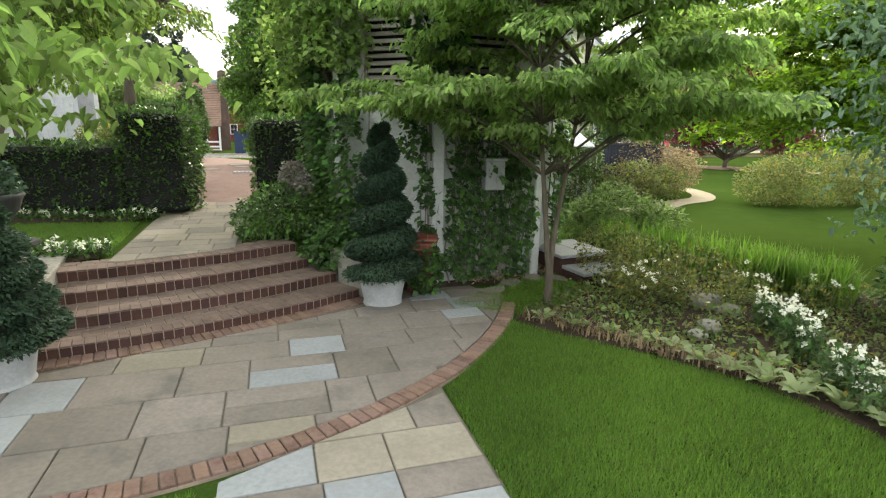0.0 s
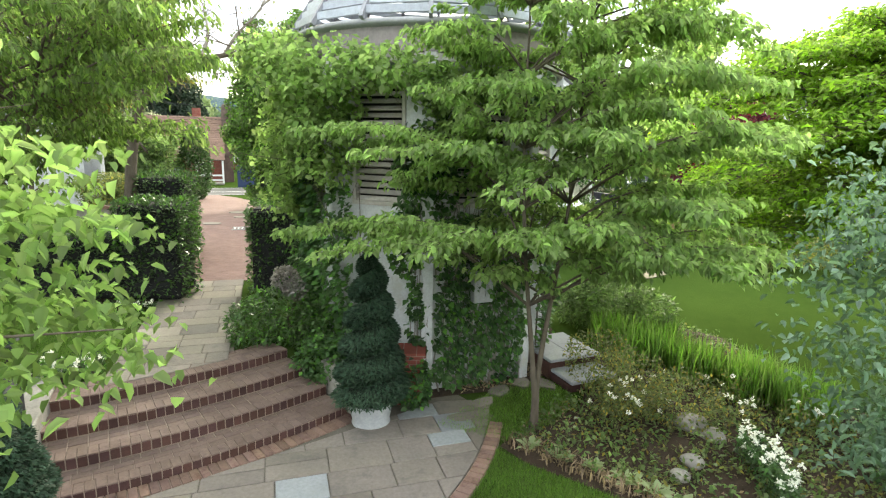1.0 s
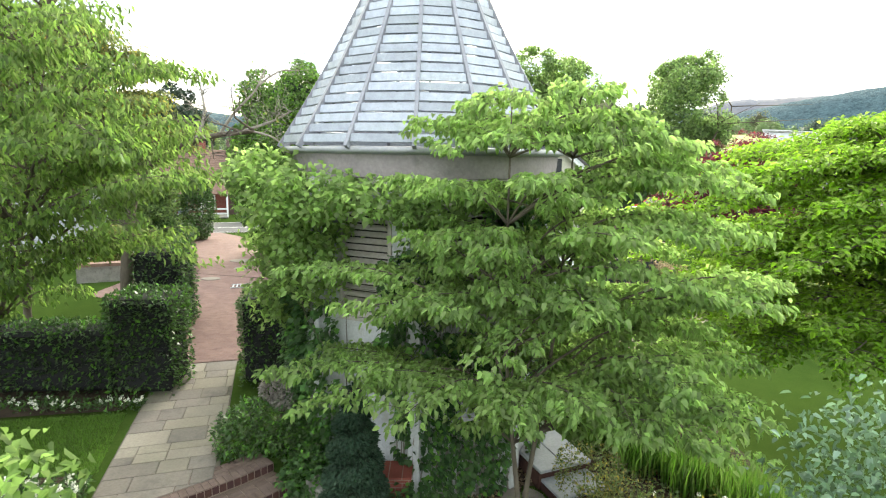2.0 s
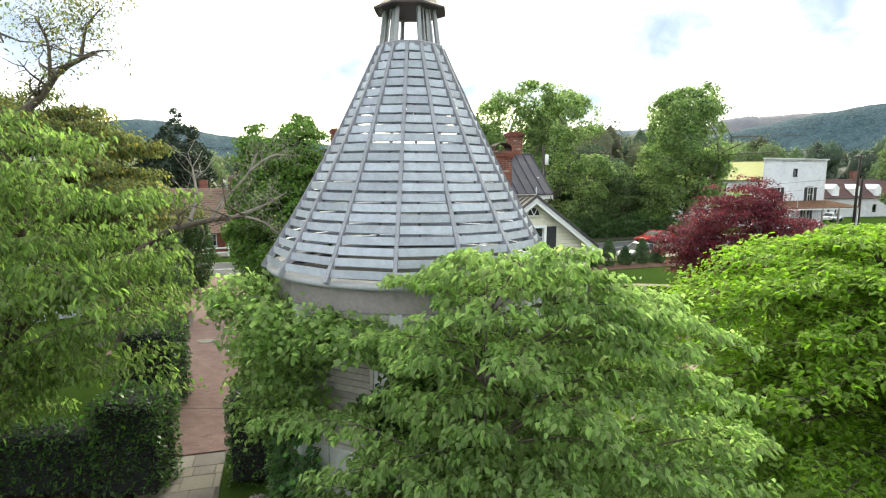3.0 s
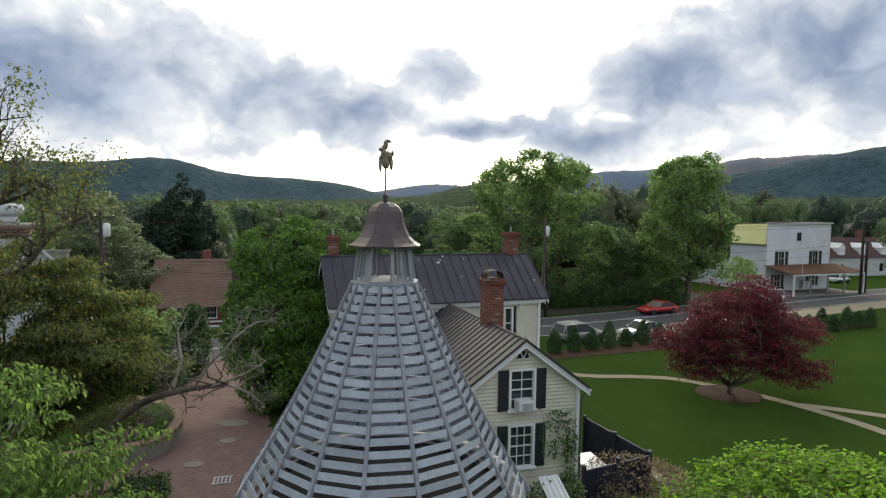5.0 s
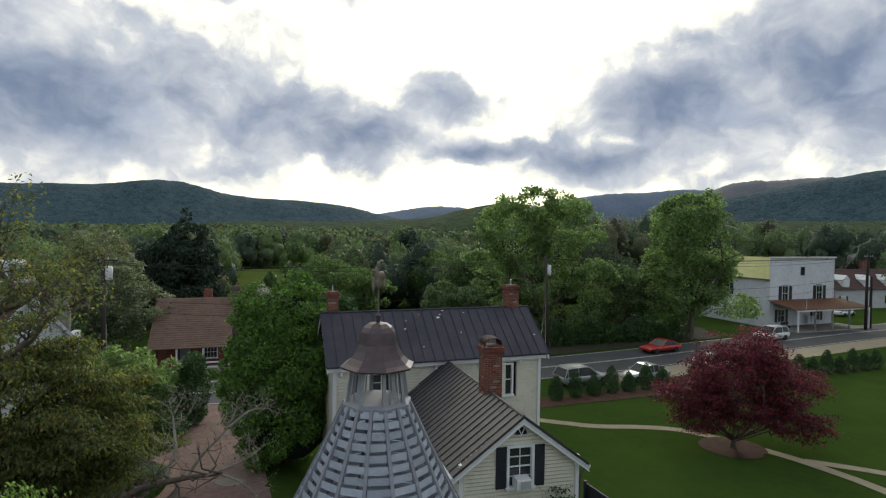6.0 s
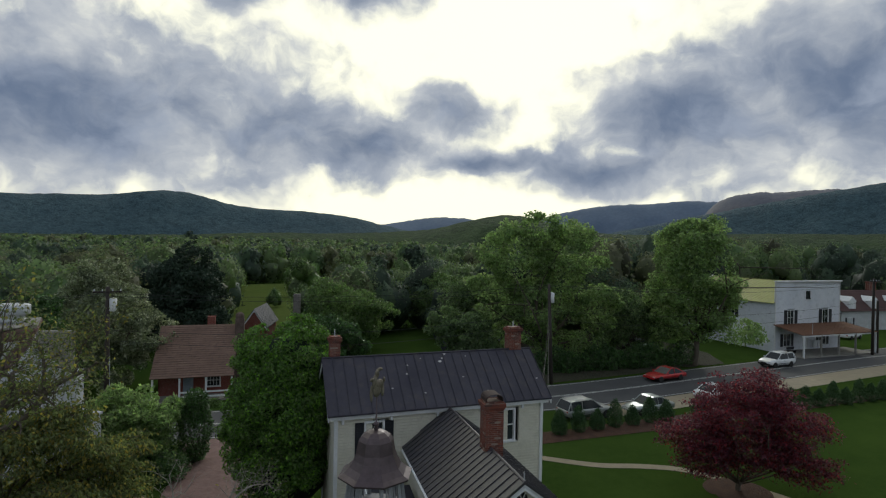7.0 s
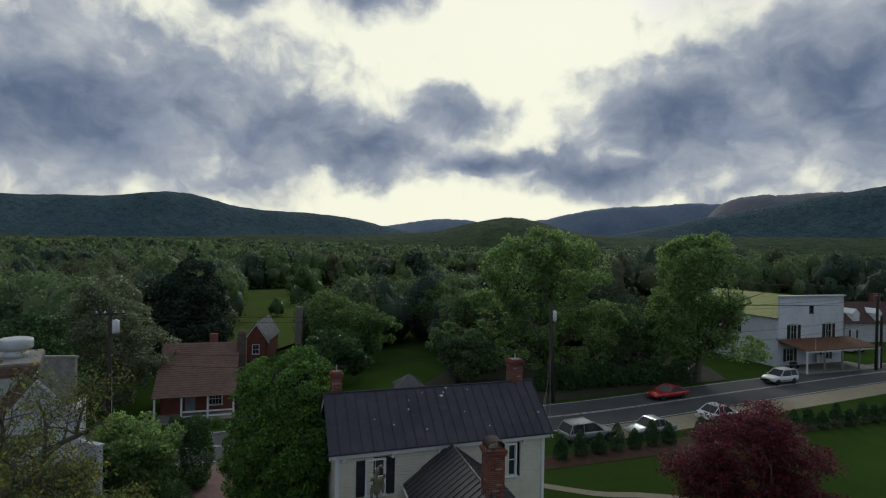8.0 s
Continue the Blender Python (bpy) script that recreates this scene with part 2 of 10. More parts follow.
DRIVE = brick_mat("brick_drive", (0.160, 0.096, 0.086), (0.222, 0.140, 0.124), (0.19, 0.145, 0.135), 0.22, 0.5, "Object", bump=0.3)
ASPHALT = rough_mat("asphalt", (0.055, 0.055, 0.058), (0.09, 0.09, 0.092), 60, 0.35, 0.85, bump=0.2, depth=0.01)
GRAVEL = rough_mat("sand_path", (0.26, 0.22, 0.15), (0.36, 0.31, 0.22), 50, 1.5, 0.9)
PAINT_LINE = rough_mat("road_paint", (0.42, 0.42, 0.40), (0.6, 0.6, 0.58), 40, 2, 0.8)
LEAD = rough_mat("weathered_zinc", (0.23, 0.235, 0.25), (0.34, 0.345, 0.36), 25, 1.3, 0.6, 0.0, 0.2, 0.006, 0.0, 0.5)
SLAT = rough_mat("silvered_cedar", (0.33, 0.36, 0.42), (0.475, 0.51, 0.58), 20, 1.6, 0.55, 0.0, 0.35, 0.006, 0.18, 0.5, "Object", (1, 5, 5), dirt=(0.30, 0.31, 0.34))
RIB = rough_mat("grey_rib", (0.20, 0.205, 0.235), (0.29, 0.295, 0.33), 25, 2, 0.6, 0, 0.2, 0.005)
BELL = rough_mat("aged_copper", (0.070, 0.050, 0.054), (0.13, 0.100, 0.106), 12, 1.8, 0.42, 0.3, 0.15, 0.006)
GILT = rough_mat("worn_gilding", (0.12, 0.10, 0.075), (0.32, 0.28, 0.22), 40, 9, 0.5, 0.5, 0.4, 0.01)
STUCCO = rough_mat("limewash", (0.42, 0.43, 0.44), (0.56, 0.57, 0.58), 30, 1.4, 0.9, bump=0.4, depth=0.01, dirt=(0.36, 0.35, 0.31))
LOUVRE = rough_mat("faded_louvre", (0.30, 0.27, 0.24), (0.46, 0.43, 0.40), 18, 2, 0.8, vary=0.15)
FASCIA = rough_mat("mauve_fascia", (0.24, 0.21, 0.215), (0.33, 0.29, 0.295), 18, 1.5, 0.75, dirt=(0.18, 0.16, 0.16))
PEELING = rough_mat("peeling_white", (0.36, 0.33, 0.31), (0.72, 0.70, 0.68), 30, 9, 0.8)
SIDING = rough_mat("cream_clapboard", (0.60, 0.575, 0.475), (0.72, 0.695, 0.59), 20, 0.8, 0.6, bump=0.1, dirt=(0.50, 0.475, 0.40))
TRIM = rough_mat("white_trim", (0.68, 0.69, 0.70), (0.80, 0.81, 0.82), 25, 1.2, 0.55, bump=0.1)
WHITE_WALL = rough_mat("white_clapboard", (0.70, 0.73, 0.79), (0.82, 0.84, 0.88), 20, 0.6, 0.6, bump=0.1, dirt=(0.5, 0.52, 0.55))
# white boards toned grey: the shade they stand in is in the colour
PALE_BOARD = rough_mat("shade_greyed_white_board", (0.44, 0.455, 0.50), (0.60, 0.615, 0.65), 20, 0.9, 0.75, bump=0.2, dirt=(0.34, 0.35, 0.37))
SHUTTER = rough_mat("black_shutter", (0.018, 0.019, 0.024), (0.04, 0.042, 0.05), 30, 2, 0.5)
TIN = rough_mat("dark_tin_roof", (0.036, 0.034, 0.048), (0.064, 0.060, 0.078), 6, 0.7, 0.45, 0.3, 0.1, 0.01, dirt=(0.075, 0.064, 0.066))
ZINC = rough_mat("dull_zinc_roof", (0.055, 0.057, 0.064), (0.09, 0.093, 0.102), 6, 0.7, 0.6, 0.1, 0.1, 0.01)
TIN_WARM = rough_mat("dark_glossy_tin_roof", (0.030, 0.028, 0.036), (0.060, 0.055, 0.062), 6, 0.9, 0.40, 0.0, 0.1, 0.006, 0.0, 0.7, dirt=(0.075, 0.064, 0.06))
HOOD = rough_mat("rusty_dark_hood", (0.03, 0.02, 0.018), (0.06, 0.036, 0.03), 20, 4, 0.85, 0.0, 0.3, 0.01)
GREEN_TIN = rough_mat("mossy_green_tin", (0.23, 0.25, 0.055), (0.33, 0.34, 0.10), 10, 0.8, 0.6, 0.1, 0.15, 0.01, dirt=(0.20, 0.17, 0.06))
RUST_TIN = rough_mat("rusty_tin", (0.15, 0.075, 0.045), (0.24, 0.12, 0.07), 10, 0.8, 0.7, 0.1, 0.15, 0.01)
SHINGLE = rough_mat("brown_shingle", (0.135, 0.085, 0.065), (0.21, 0.135, 0.105), 14, 0.8, 0.9, bump=0.5, depth=0.02, vary=0.2, dirt=(0.09, 0.06, 0.05))
ROOF_BROWN = rough_mat("maroon_shingle", (0.075, 0.042, 0.040), (0.115, 0.066, 0.062), 14, 0.8, 0.9)
_k = Nodes("chimney_brick")
_v = _k.coords("World")
_r = _k.node("ShaderNodeNewGeometry").outputs["Random Per Island"]
_c = _k.mix(_k.range(_r, 0.25, 1.0), (0.20, 0.066, 0.044), (0.11, 0.040, 0.032))
_c = _k.mix(_k.range(_r, 0.0, 0.2, 0.85, 0.0), _c, (0.045, 0.03, 0.03))
_c = _k.mix(_k.range(_k.noise(_v, 2.2, 5, 0.7), 0.5, 0.75, 0, 0.6), _c, (0.26, 0.17, 0.14))
_c = _k.mix(_k.range(_k.noise(_v, 1.1, 4, 0.6), 0.52, 0.7, 0, 0.6), _c, (0.06, 0.04, 0.036))
_k.bump(_k.noise(_v, 60, 3), 0.4, 0.006)
CHIMNEY = _k.finish(_c, 0.9, 0.0, 0.2)
RED_WALL = brick_mat("red_brick_wall", (0.22, 0.06, 0.045), (0.17, 0.048, 0.036), (0.24, 0.19, 0.16), 0.21, 0.36, "Object", (radians(90), 0, 0))
DARK_STACK = rough_mat("sooty_stone_stack", (0.075, 0.055, 0.048), (0.16, 0.115, 0.10), 9, 2.5, 0.95, bump=0.9, depth=0.03, dirt=(0.10, 0.06, 0.05))
FIELDSTONE = rough_mat("fieldstone", (0.15, 0.135, 0.125), (0.30, 0.275, 0.25), 6, 3, 0.9, bump=0.9, depth=0.05)
DEAD_WOOD = rough_mat("bleached_dead_wood", (0.20, 0.18, 0.15), (0.34, 0.31, 0.27), 30, 4, 0.9)
BARK = rough_mat("bark", (0.075, 0.06, 0.046), (0.16, 0.135, 0.105), 22, 3, 0.95, bump=0.9, depth=0.03, stretch=(1, 1, 0.3))
GREY_BARK = rough_mat("weathered_branch", (0.16, 0.145, 0.125), (0.30, 0.28, 0.25), 22, 3, 0.95, bump=0.6, depth=0.02)
POT = rough_mat("grey_lead_planter", (0.30, 0.315, 0.33), (0.44, 0.455, 0.47), 30, 2.4, 0.7, bump=0.2, depth=0.005, dirt=(0.32, 0.33, 0.33))
STONE = rough_mat("old_stone", (0.20, 0.19, 0.17), (0.34, 0.32, 0.29), 30, 2.5, 0.9, bump=0.6, depth=0.02, dirt=(0.12, 0.12, 0.09))
URN = rough_mat("dark_weathered_urn", (0.035, 0.036, 0.038), (0.085, 0.085, 0.082), 30, 3.5, 0.9, bump=0.6, depth=0.02, dirt=(0.03, 0.035, 0.025))
SLATE = rough_mat("slate_slab", (0.26, 0.27, 0.30), (0.36, 0.37, 0.40), 22, 2, 0.7)
NAVY = rough_mat("navy_fence_paint", (0.014, 0.018, 0.032), (0.03, 0.035, 0.055), 20, 2, 0.55)
NAVY_GATE = rough_mat("blue_gate_paint", (0.02, 0.035, 0.09), (0.035, 0.055, 0.12), 20, 2, 0.55)
POLE = rough_mat("creosoted_pole", (0.032, 0.027, 0.024), (0.07, 0.056, 0.048), 20, 2, 0.9, stretch=(1, 1, 0.2))
GREY_METAL = rough_mat("galvanised", (0.42, 0.44, 0.47), (0.58, 0.6, 0.62), 20, 2, 0.45, 0.3)
WIRE = rough_mat("black_wire", (0.02, 0.02, 0.02), (0.035, 0.035, 0.035), 20, 2, 0.6)
RUBBER = rough_mat("tyre_rubber", (0.018, 0.018, 0.018), (0.03, 0.03, 0.03), 60, 5, 0.85)
# near-black, with the shade of hollow insides put into the colour
DARK = rough_mat("painted_dark_interior", (0.012, 0.012, 0.013), (0.022, 0.022, 0.022), 20, 2, 0.9)
DOOR_BLUE = rough_mat("pale_blue_paint", (0.22, 0.27, 0.32), (0.30, 0.35, 0.40), 20, 2, 0.6)
AC_WHITE = rough_mat("enamelled_metal", (0.62, 0.63, 0.64), (0.75, 0.76, 0.77), 20, 3, 0.4)
GLASS = Nodes("window_glass").finish((0.028, 0.033, 0.04), 0.07, 0.0, 0.8)
CAR_GLASS = Nodes("car_glass").finish((0.02, 0.024, 0.028), 0.22, 0.0, 0.25)
LAMP_GLASS = Nodes("lamp_glass").finish((0.65, 0.66, 0.68), 0.12, 0.2, 0.8)
LAMP_RED = Nodes("red_lamp_glass").finish((0.25, 0.012, 0.01), 0.15, 0.0, 0.6)


def car_paint(name, colour, metal=0.2):
    k = Nodes(name)
    vec = k.coords("Object")
    c = k.mix(k.range(k.noise(vec, 3, 5), 0.4, 0.8, 0, 0.25), colour, tuple(v * 0.75 for v in colour))
    k.bsdf.inputs["Coat Weight"].default_value = 0.35
    k.bsdf.inputs["Coat Roughness"].default_value = 0.06
    return k.finish(c, 0.35, metal, 0.5)


RED_PAINT = car_paint("red_car_paint", (0.42, 0.012, 0.014))
SILVER_PAINT = car_paint("silver_car_paint", (0.30, 0.31, 0.30), 0.4)
PALE_PAINT = car_paint("pale_green_car_paint", (0.27, 0.30, 0.285), 0.3)
WHITE_PAINT = car_paint("white_car_paint", (0.66, 0.67, 0.68), 0.1)
CHROME = rough_mat("rim_alloy", (0.35, 0.35, 0.36), (0.5, 0.5, 0.51), 20, 3, 0.35, 0.7)

L_DOGWOOD = leaf_mat("dogwood_leaf", (0.062, 0.096, 0.026), (0.106, 0.150, 0.040), (0.146, 0.188, 0.058), 0.6, 0.58, 0.3, 1.8)
L_LIME = leaf_mat("lime_leaf", (0.07, 0.125, 0.012), (0.125, 0.20, 0.018), (0.17, 0.24, 0.03), 0.5, 0.5, 0.35, 1.4)
L_GREY = leaf_mat("silvery_leaf", (0.046, 0.080, 0.040), (0.082, 0.13, 0.066), (0.15, 0.20, 0.13), 0.5, 0.4)
L_OLIVE = leaf_mat("olive_leaf", (0.046, 0.062, 0.018), (0.086, 0.104, 0.030), (0.165, 0.125, 0.035), 0.5, 0.5, 0.4, 1.3)
L_MID = leaf_mat("tree_leaf", (0.044, 0.072, 0.020), (0.080, 0.122, 0.032), (0.11, 0.15, 0.045))
L_CHERRY = leaf_mat("hanging_cherry_leaf", (0.048, 0.080, 0.020), (0.084, 0.124, 0.028), (0.125, 0.165, 0.040), 0.5, 0.6, 0.35, 1.4)
L_HOLLY = leaf_mat("holly_leaf", (0.034, 0.070, 0.012), (0.070, 0.130, 0.020), (0.13, 0.21, 0.028), 0.6, 0.22, 0.4, 1.35)
L_DARK = leaf_mat("evergreen_leaf", (0.020, 0.042, 0.012), (0.042, 0.082, 0.020), (0.07, 0.12, 0.03), 0.38, 0.2)
L_CEDAR = leaf_mat("cedar_needles", (0.014, 0.026, 0.013), (0.028, 0.045, 0.022), None, 0.6, 0.1)
L_CONIFER = leaf_mat("arborvitae_leaf", (0.020, 0.044, 0.014), (0.040, 0.078, 0.022), None, 0.6, 0.15, 0.3, 1.4)
L_HEDGE = leaf_mat("hedge_leaf", (0.022, 0.045, 0.012), (0.045, 0.085, 0.02), (0.10, 0.18, 0.03), 0.35, 0.2)
L_BOX = leaf_mat("topiary_leaf", (0.016, 0.034, 0.016), (0.032, 0.06, 0.028), None, 0.5, 0.15)
L_IVY = leaf_mat("ivy_leaf", (0.020, 0.048, 0.014), (0.045, 0.095, 0.022), (0.09, 0.16, 0.03), 0.4, 0.25)
L_RED = leaf_mat("purple_maple_leaf", (0.038, 0.009, 0.013), (0.075, 0.015, 0.021), (0.15, 0.030, 0.038), 0.5, 0.4, 0.4, 1.6)
L_WOODS = leaf_mat("woodland_leaf", (0.046, 0.072, 0.026), (0.080, 0.114, 0.040), (0.115, 0.148, 0.050), 0.6, 0.4, 0.4, 1.45, 0.35)
L_STREET = leaf_mat("street_tree_leaf", (0.058, 0.090, 0.030), (0.100, 0.138, 0.044), (0.140, 0.172, 0.058), 0.5, 0.6, 0.4, 1.65, 0.3)
W_FRESH = leaf_mat("fresh_woodland_leaf", (0.058, 0.086, 0.026), (0.096, 0.132, 0.040), (0.125, 0.158, 0.050), 0.6, 0.35, 0.4, 1.35, 0.09)
W_OLIVE = leaf_mat("olive_woodland_leaf", (0.052, 0.060, 0.024), (0.086, 0.094, 0.038), (0.115, 0.120, 0.048), 0.6, 0.35, 0.4, 1.35, 0.09)
W_DEEP = leaf_mat("deep_woodland_leaf", (0.026, 0.042, 0.024), (0.048, 0.070, 0.036), (0.070, 0.095, 0.045), 0.6, 0.35, 0.4, 1.35, 0.09)
W_SPECK = leaf_mat("speckled_magnolia_leaf", (0.052, 0.066, 0.030), (0.105, 0.122, 0.056), (0.21, 0.21, 0.13), 0.4, 0.4, 0.4, 1.5, 0.5)
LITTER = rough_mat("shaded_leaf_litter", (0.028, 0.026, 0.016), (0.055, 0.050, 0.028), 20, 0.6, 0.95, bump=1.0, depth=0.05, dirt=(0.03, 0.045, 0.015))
# very dark green: the shade deep in a crown, put into the colour
CORE = rough_mat("painted_shade_foliage", (0.010, 0.020, 0.011), (0.020, 0.036, 0.018), 30, 3, 0.95, bump=1.0, depth=0.04)
L_IRIS = leaf_mat("iris_blade", (0.046, 0.092, 0.014), (0.086, 0.150, 0.020), None, 0.5, 0.45)
L_HOSTA = leaf_mat("hosta_leaf", (0.10, 0.15, 0.05), (0.19, 0.24, 0.09), (0.30, 0.32, 0.17), 0.5, 0.3)
L_GRASS = leaf_mat("grass_blade", (0.042, 0.080, 0.011), (0.074, 0.134, 0.018), (0.11, 0.165, 0.029), 0.55, 0.4)
L_RUST = leaf_mat("russet_leaf", (0.10, 0.075, 0.035), (0.17, 0.12, 0.06), (0.23, 0.17, 0.10), 0.6, 0.3)
L_DRY = leaf_mat("withered_leaf", (0.10, 0.07, 0.035), (0.19, 0.14, 0.07), None, 0.7, 0.2)
PETAL = leaf_mat("white_petal", (0.60, 0.59, 0.43), (0.74, 0.73, 0.54), None, 0.6, 0.2, 0.06, 1.0)
PETAL_PINK = leaf_mat("mauve_petal", (0.16, 0.075, 0.095), (0.30, 0.17, 0.19), None, 0.6, 0.2, 0.2, 1.0)
DRIED = leaf_mat("dried_hydrangea", (0.17, 0.15, 0.11), (0.28, 0.25, 0.19), None, 0.8, 0.2, 0.2, 1.0)

# ---- building helpers ----


class Geo:
    """Collects faces of one mesh."""

    def __init__(self):
        self.v, self.f = [], []

    def add(self, verts, faces, m=None):
        b = len(self.v)
        self.v.extend([tuple(m @ Vector(p)) for p in verts] if m is not None else [tuple(p) for p in verts])
        self.f.extend([tuple(b + i for i in q) for q in faces])
        return self

    def box(self, c, s, m=None, chamfer=0.0):
        """A box by centre and size, its edges cut by a chamfer where one is given."""
        hx, hy, hz = s[0] / 2, s[1] / 2, s[2] / 2
        if chamfer <= 0:
            vs = [(c[0] + a * hx, c[1] + b * hy, c[2] + d * hz) for d in (-1, 1) for b in (-1, 1) for a in (-1, 1)]
            return self.add(vs, [(0, 2, 3, 1), (4, 5, 7, 6), (0, 1, 5, 4), (2, 6, 7, 3), (0, 4, 6, 2), (1, 3, 7, 5)], m)
        k = min(chamfer, hx * 0.9, hy * 0.9, hz * 0.9)
        ring = [(-hx + k, -hy), (hx - k, -hy), (hx, -hy + k), (hx, hy - k), (hx - k, hy), (-hx + k, hy), (-hx, hy - k), (-hx, -hy + k)]
        inner = [(max(-hx + k, min(hx - k, p)), max(-hy + k, min(hy - k, q))) for p, q in ring]
        vs = []
        for zz, rr in ((-hz, inner), (-hz + k, ring), (hz - k, ring), (hz, inner)):
            vs += [(c[0] + p, c[1] + q, c[2] + zz) for p, q in rr]
        fs = [tuple(reversed(range(8))), tuple(range(24, 32))]
        for j in range(3):
            for i in range(8):
                n = (i + 1) % 8
                fs.append((8 * j + i, 8 * j + n, 8 * j + 8 + n, 8 * j + 8 + i))
        return self.add(vs, fs, m)

    def ring_stack(self, rings, m=None, cap=True):
        """Loft rings with the same number of points."""
        n = len(rings[0])
        vs = [p for r in rings for p in r]
        fs = []
        for j in range(len(rings) - 1):
            for i in range(n):
                k = (i + 1) % n
                fs.append((n * j + i, n * j + k, n * j + n + k, n * j + n + i))
        if cap:
            fs += [tuple(reversed(range(n))), tuple(range(n * (len(rings) - 1), n * len(rings)))]
        return self.add(vs, fs, m)

    def lathe(self, profile, n=24, c=(0, 0, 0), m=None, cap=True, turn=0.0):
        rings = [[(c[0] + r * math.cos(turn + 2 * math.pi * i / n), c[1] + r * math.sin(turn + 2 * math.pi * i / n), c[2] + z) for i in range(n)] for r, z in profile]
        return self.ring_stack(rings, m, cap)

    def tube(self, pts, radii, n=6, m=None):
        """A tapered tube along points."""
        pts = [Vector(p) for p in pts]
        rings = []
        for i, p in enumerate(pts):
            a = (pts[min(i + 1, len(pts) - 1)] - pts[max(i - 1, 0)]).normalized()
            side = a.cross(Vector((0.31, 0.95, 0.05))).normalized()
            up = a.cross(side)
            r = radii[i] if isinstance(radii, (list, tuple)) else radii
            rings.append([p + (side * math.cos(2 * math.pi * k / n) + up * math.sin(2 * math.pi * k / n)) * r for k in range(n)])
        return self.ring_stack(rings, m)

    def prism(self, poly, z0, z1, m=None, chamfer=0.0):
        """A vertical prism over a flat polygon (counter-clockwise)."""
        n = len(poly)
        if chamfer:
            cx, cy = sum(p[0] for p in poly) / n, sum(p[1] for p in poly) / n
            inner = []
            for p in poly:
                d = math.hypot(p[0] - cx, p[1] - cy) or 1
                inner.append((p[0] - (p[0] - cx) / d * chamfer, p[1] - (p[1] - cy) / d * chamfer))
            rings = [[(*p, z0) for p in poly], [(*p, z1 - chamfer * 0.6) for p in poly], [(*p, z1) for p in inner]]
        else:
            rings = [[(*p, z0) for p in poly], [(*p, z1) for p in poly]]
        return self.ring_stack(rings, m)


def mesh_of(name, g, mat, smooth=False):
    me = bpy.data.meshes.new(name)
    if isinstance(g, Geo):
        me.from_pydata(g.v, [], g.f)
    else:
        g.to_mesh(me)
        g.free()
    me.materials.append(mat)
    if smooth:
        me.polygons.foreach_set("use_smooth", [True] * len(me.polygons))
    me.update()
    return me


def part(name, g, mat, parent, label="", smooth=False):
    """One mesh object under a thing or under a part."""
    ob = new(name, g if isinstance(g, bpy.types.Mesh) else mesh_of(name, g, mat, smooth))
    ob.parent = parent
    return tagged(ob, label)


def thing(name, label, category, at=(0, 0, 0), rz=0.0, group="", kind=""):
    ob = new(name)
    ob.empty_display_size = 0.2
    ob.matrix_basis = pose(*at, 0, 0, rz)
    return tagged(ob, label, category, group, kind)


def solid(name, g, mat, label, category, group="", kind="", at=(0, 0, 0), rz=0.0, smooth=False):
    """A thing made of one mesh."""
    ob = new(name, g if isinstance(g, bpy.types.Mesh) else mesh_of(name, g, mat, smooth))
    ob.matrix_basis = pose(*at, 0, 0, rz)
    return tagged(ob, label, category, group, kind)


def numpy_mesh(name, verts, faces, mat, smooth=False):
    """A mesh out of arrays: verts (n,3), faces (m,k)."""
    me = bpy.data.meshes.new(name)
    n, k = faces.shape
    me.vertices.add(len(verts))
    me.vertices.foreach_set("co", np.ascontiguousarray(verts, np.float32).ravel())
    me.loops.add(n * k)
    me.loops.foreach_set("vertex_index", np.ascontiguousarray(faces, np.int32).ravel())
    me.polygons.add(n)
    me.polygons.foreach_set("loop_start", np.arange(0, n * k, k, dtype=np.int32))
    me.polygons.foreach_set("loop_total", np.full(n, k, np.int32))
    if smooth:
        me.polygons.foreach_set("use_smooth", np.ones(n, bool))
    me.materials.append(mat)
    me.update(calc_edges=True)
    me.validate()
    return me


def unit(v):
    return v / np.maximum(np.linalg.norm(v, axis=-1, keepdims=True), 1e-9)


def leaves_at(r, pos, length, width, droop=0.3, spread=1.0, outward=None, jitter=0.35):
    """Kite-shaped leaves, folded along the midrib, at the given places: verts and faces. droop: how far the tips hang."""
    n = len(pos)
    way = r.normal(size=(n, 3)) * spread
    if outward is not None:
        way = way + outward * 1.2
    way[:, 2] = way[:, 2] * (1 - min(droop, 0.9)) - droop * 1.3
    way = unit(way)
    side = unit(np.cross(way, r.normal(size=(n, 3)) + np.array([0, 0, 2.2])))
    up = np.cross(side, way)
    ln = length * (1 + jitter * (r.random((n, 1)) - 0.5) * 2)
    wd = width * (1 + jitter * (r.random((n, 1)) - 0.5) * 2)
    a = pos
    b = pos + way * ln * 0.45 + side * wd * 0.5 + up * wd * 0.16
    c = pos + way * ln - up * ln * 0.08
    d = pos + way * ln * 0.45 - side * wd * 0.5 + up * wd * 0.16
    verts = np.stack([a, b, c, d], 1).reshape(-1, 3)
    faces = np.arange(4 * n).reshape(n, 4)
    return verts, faces


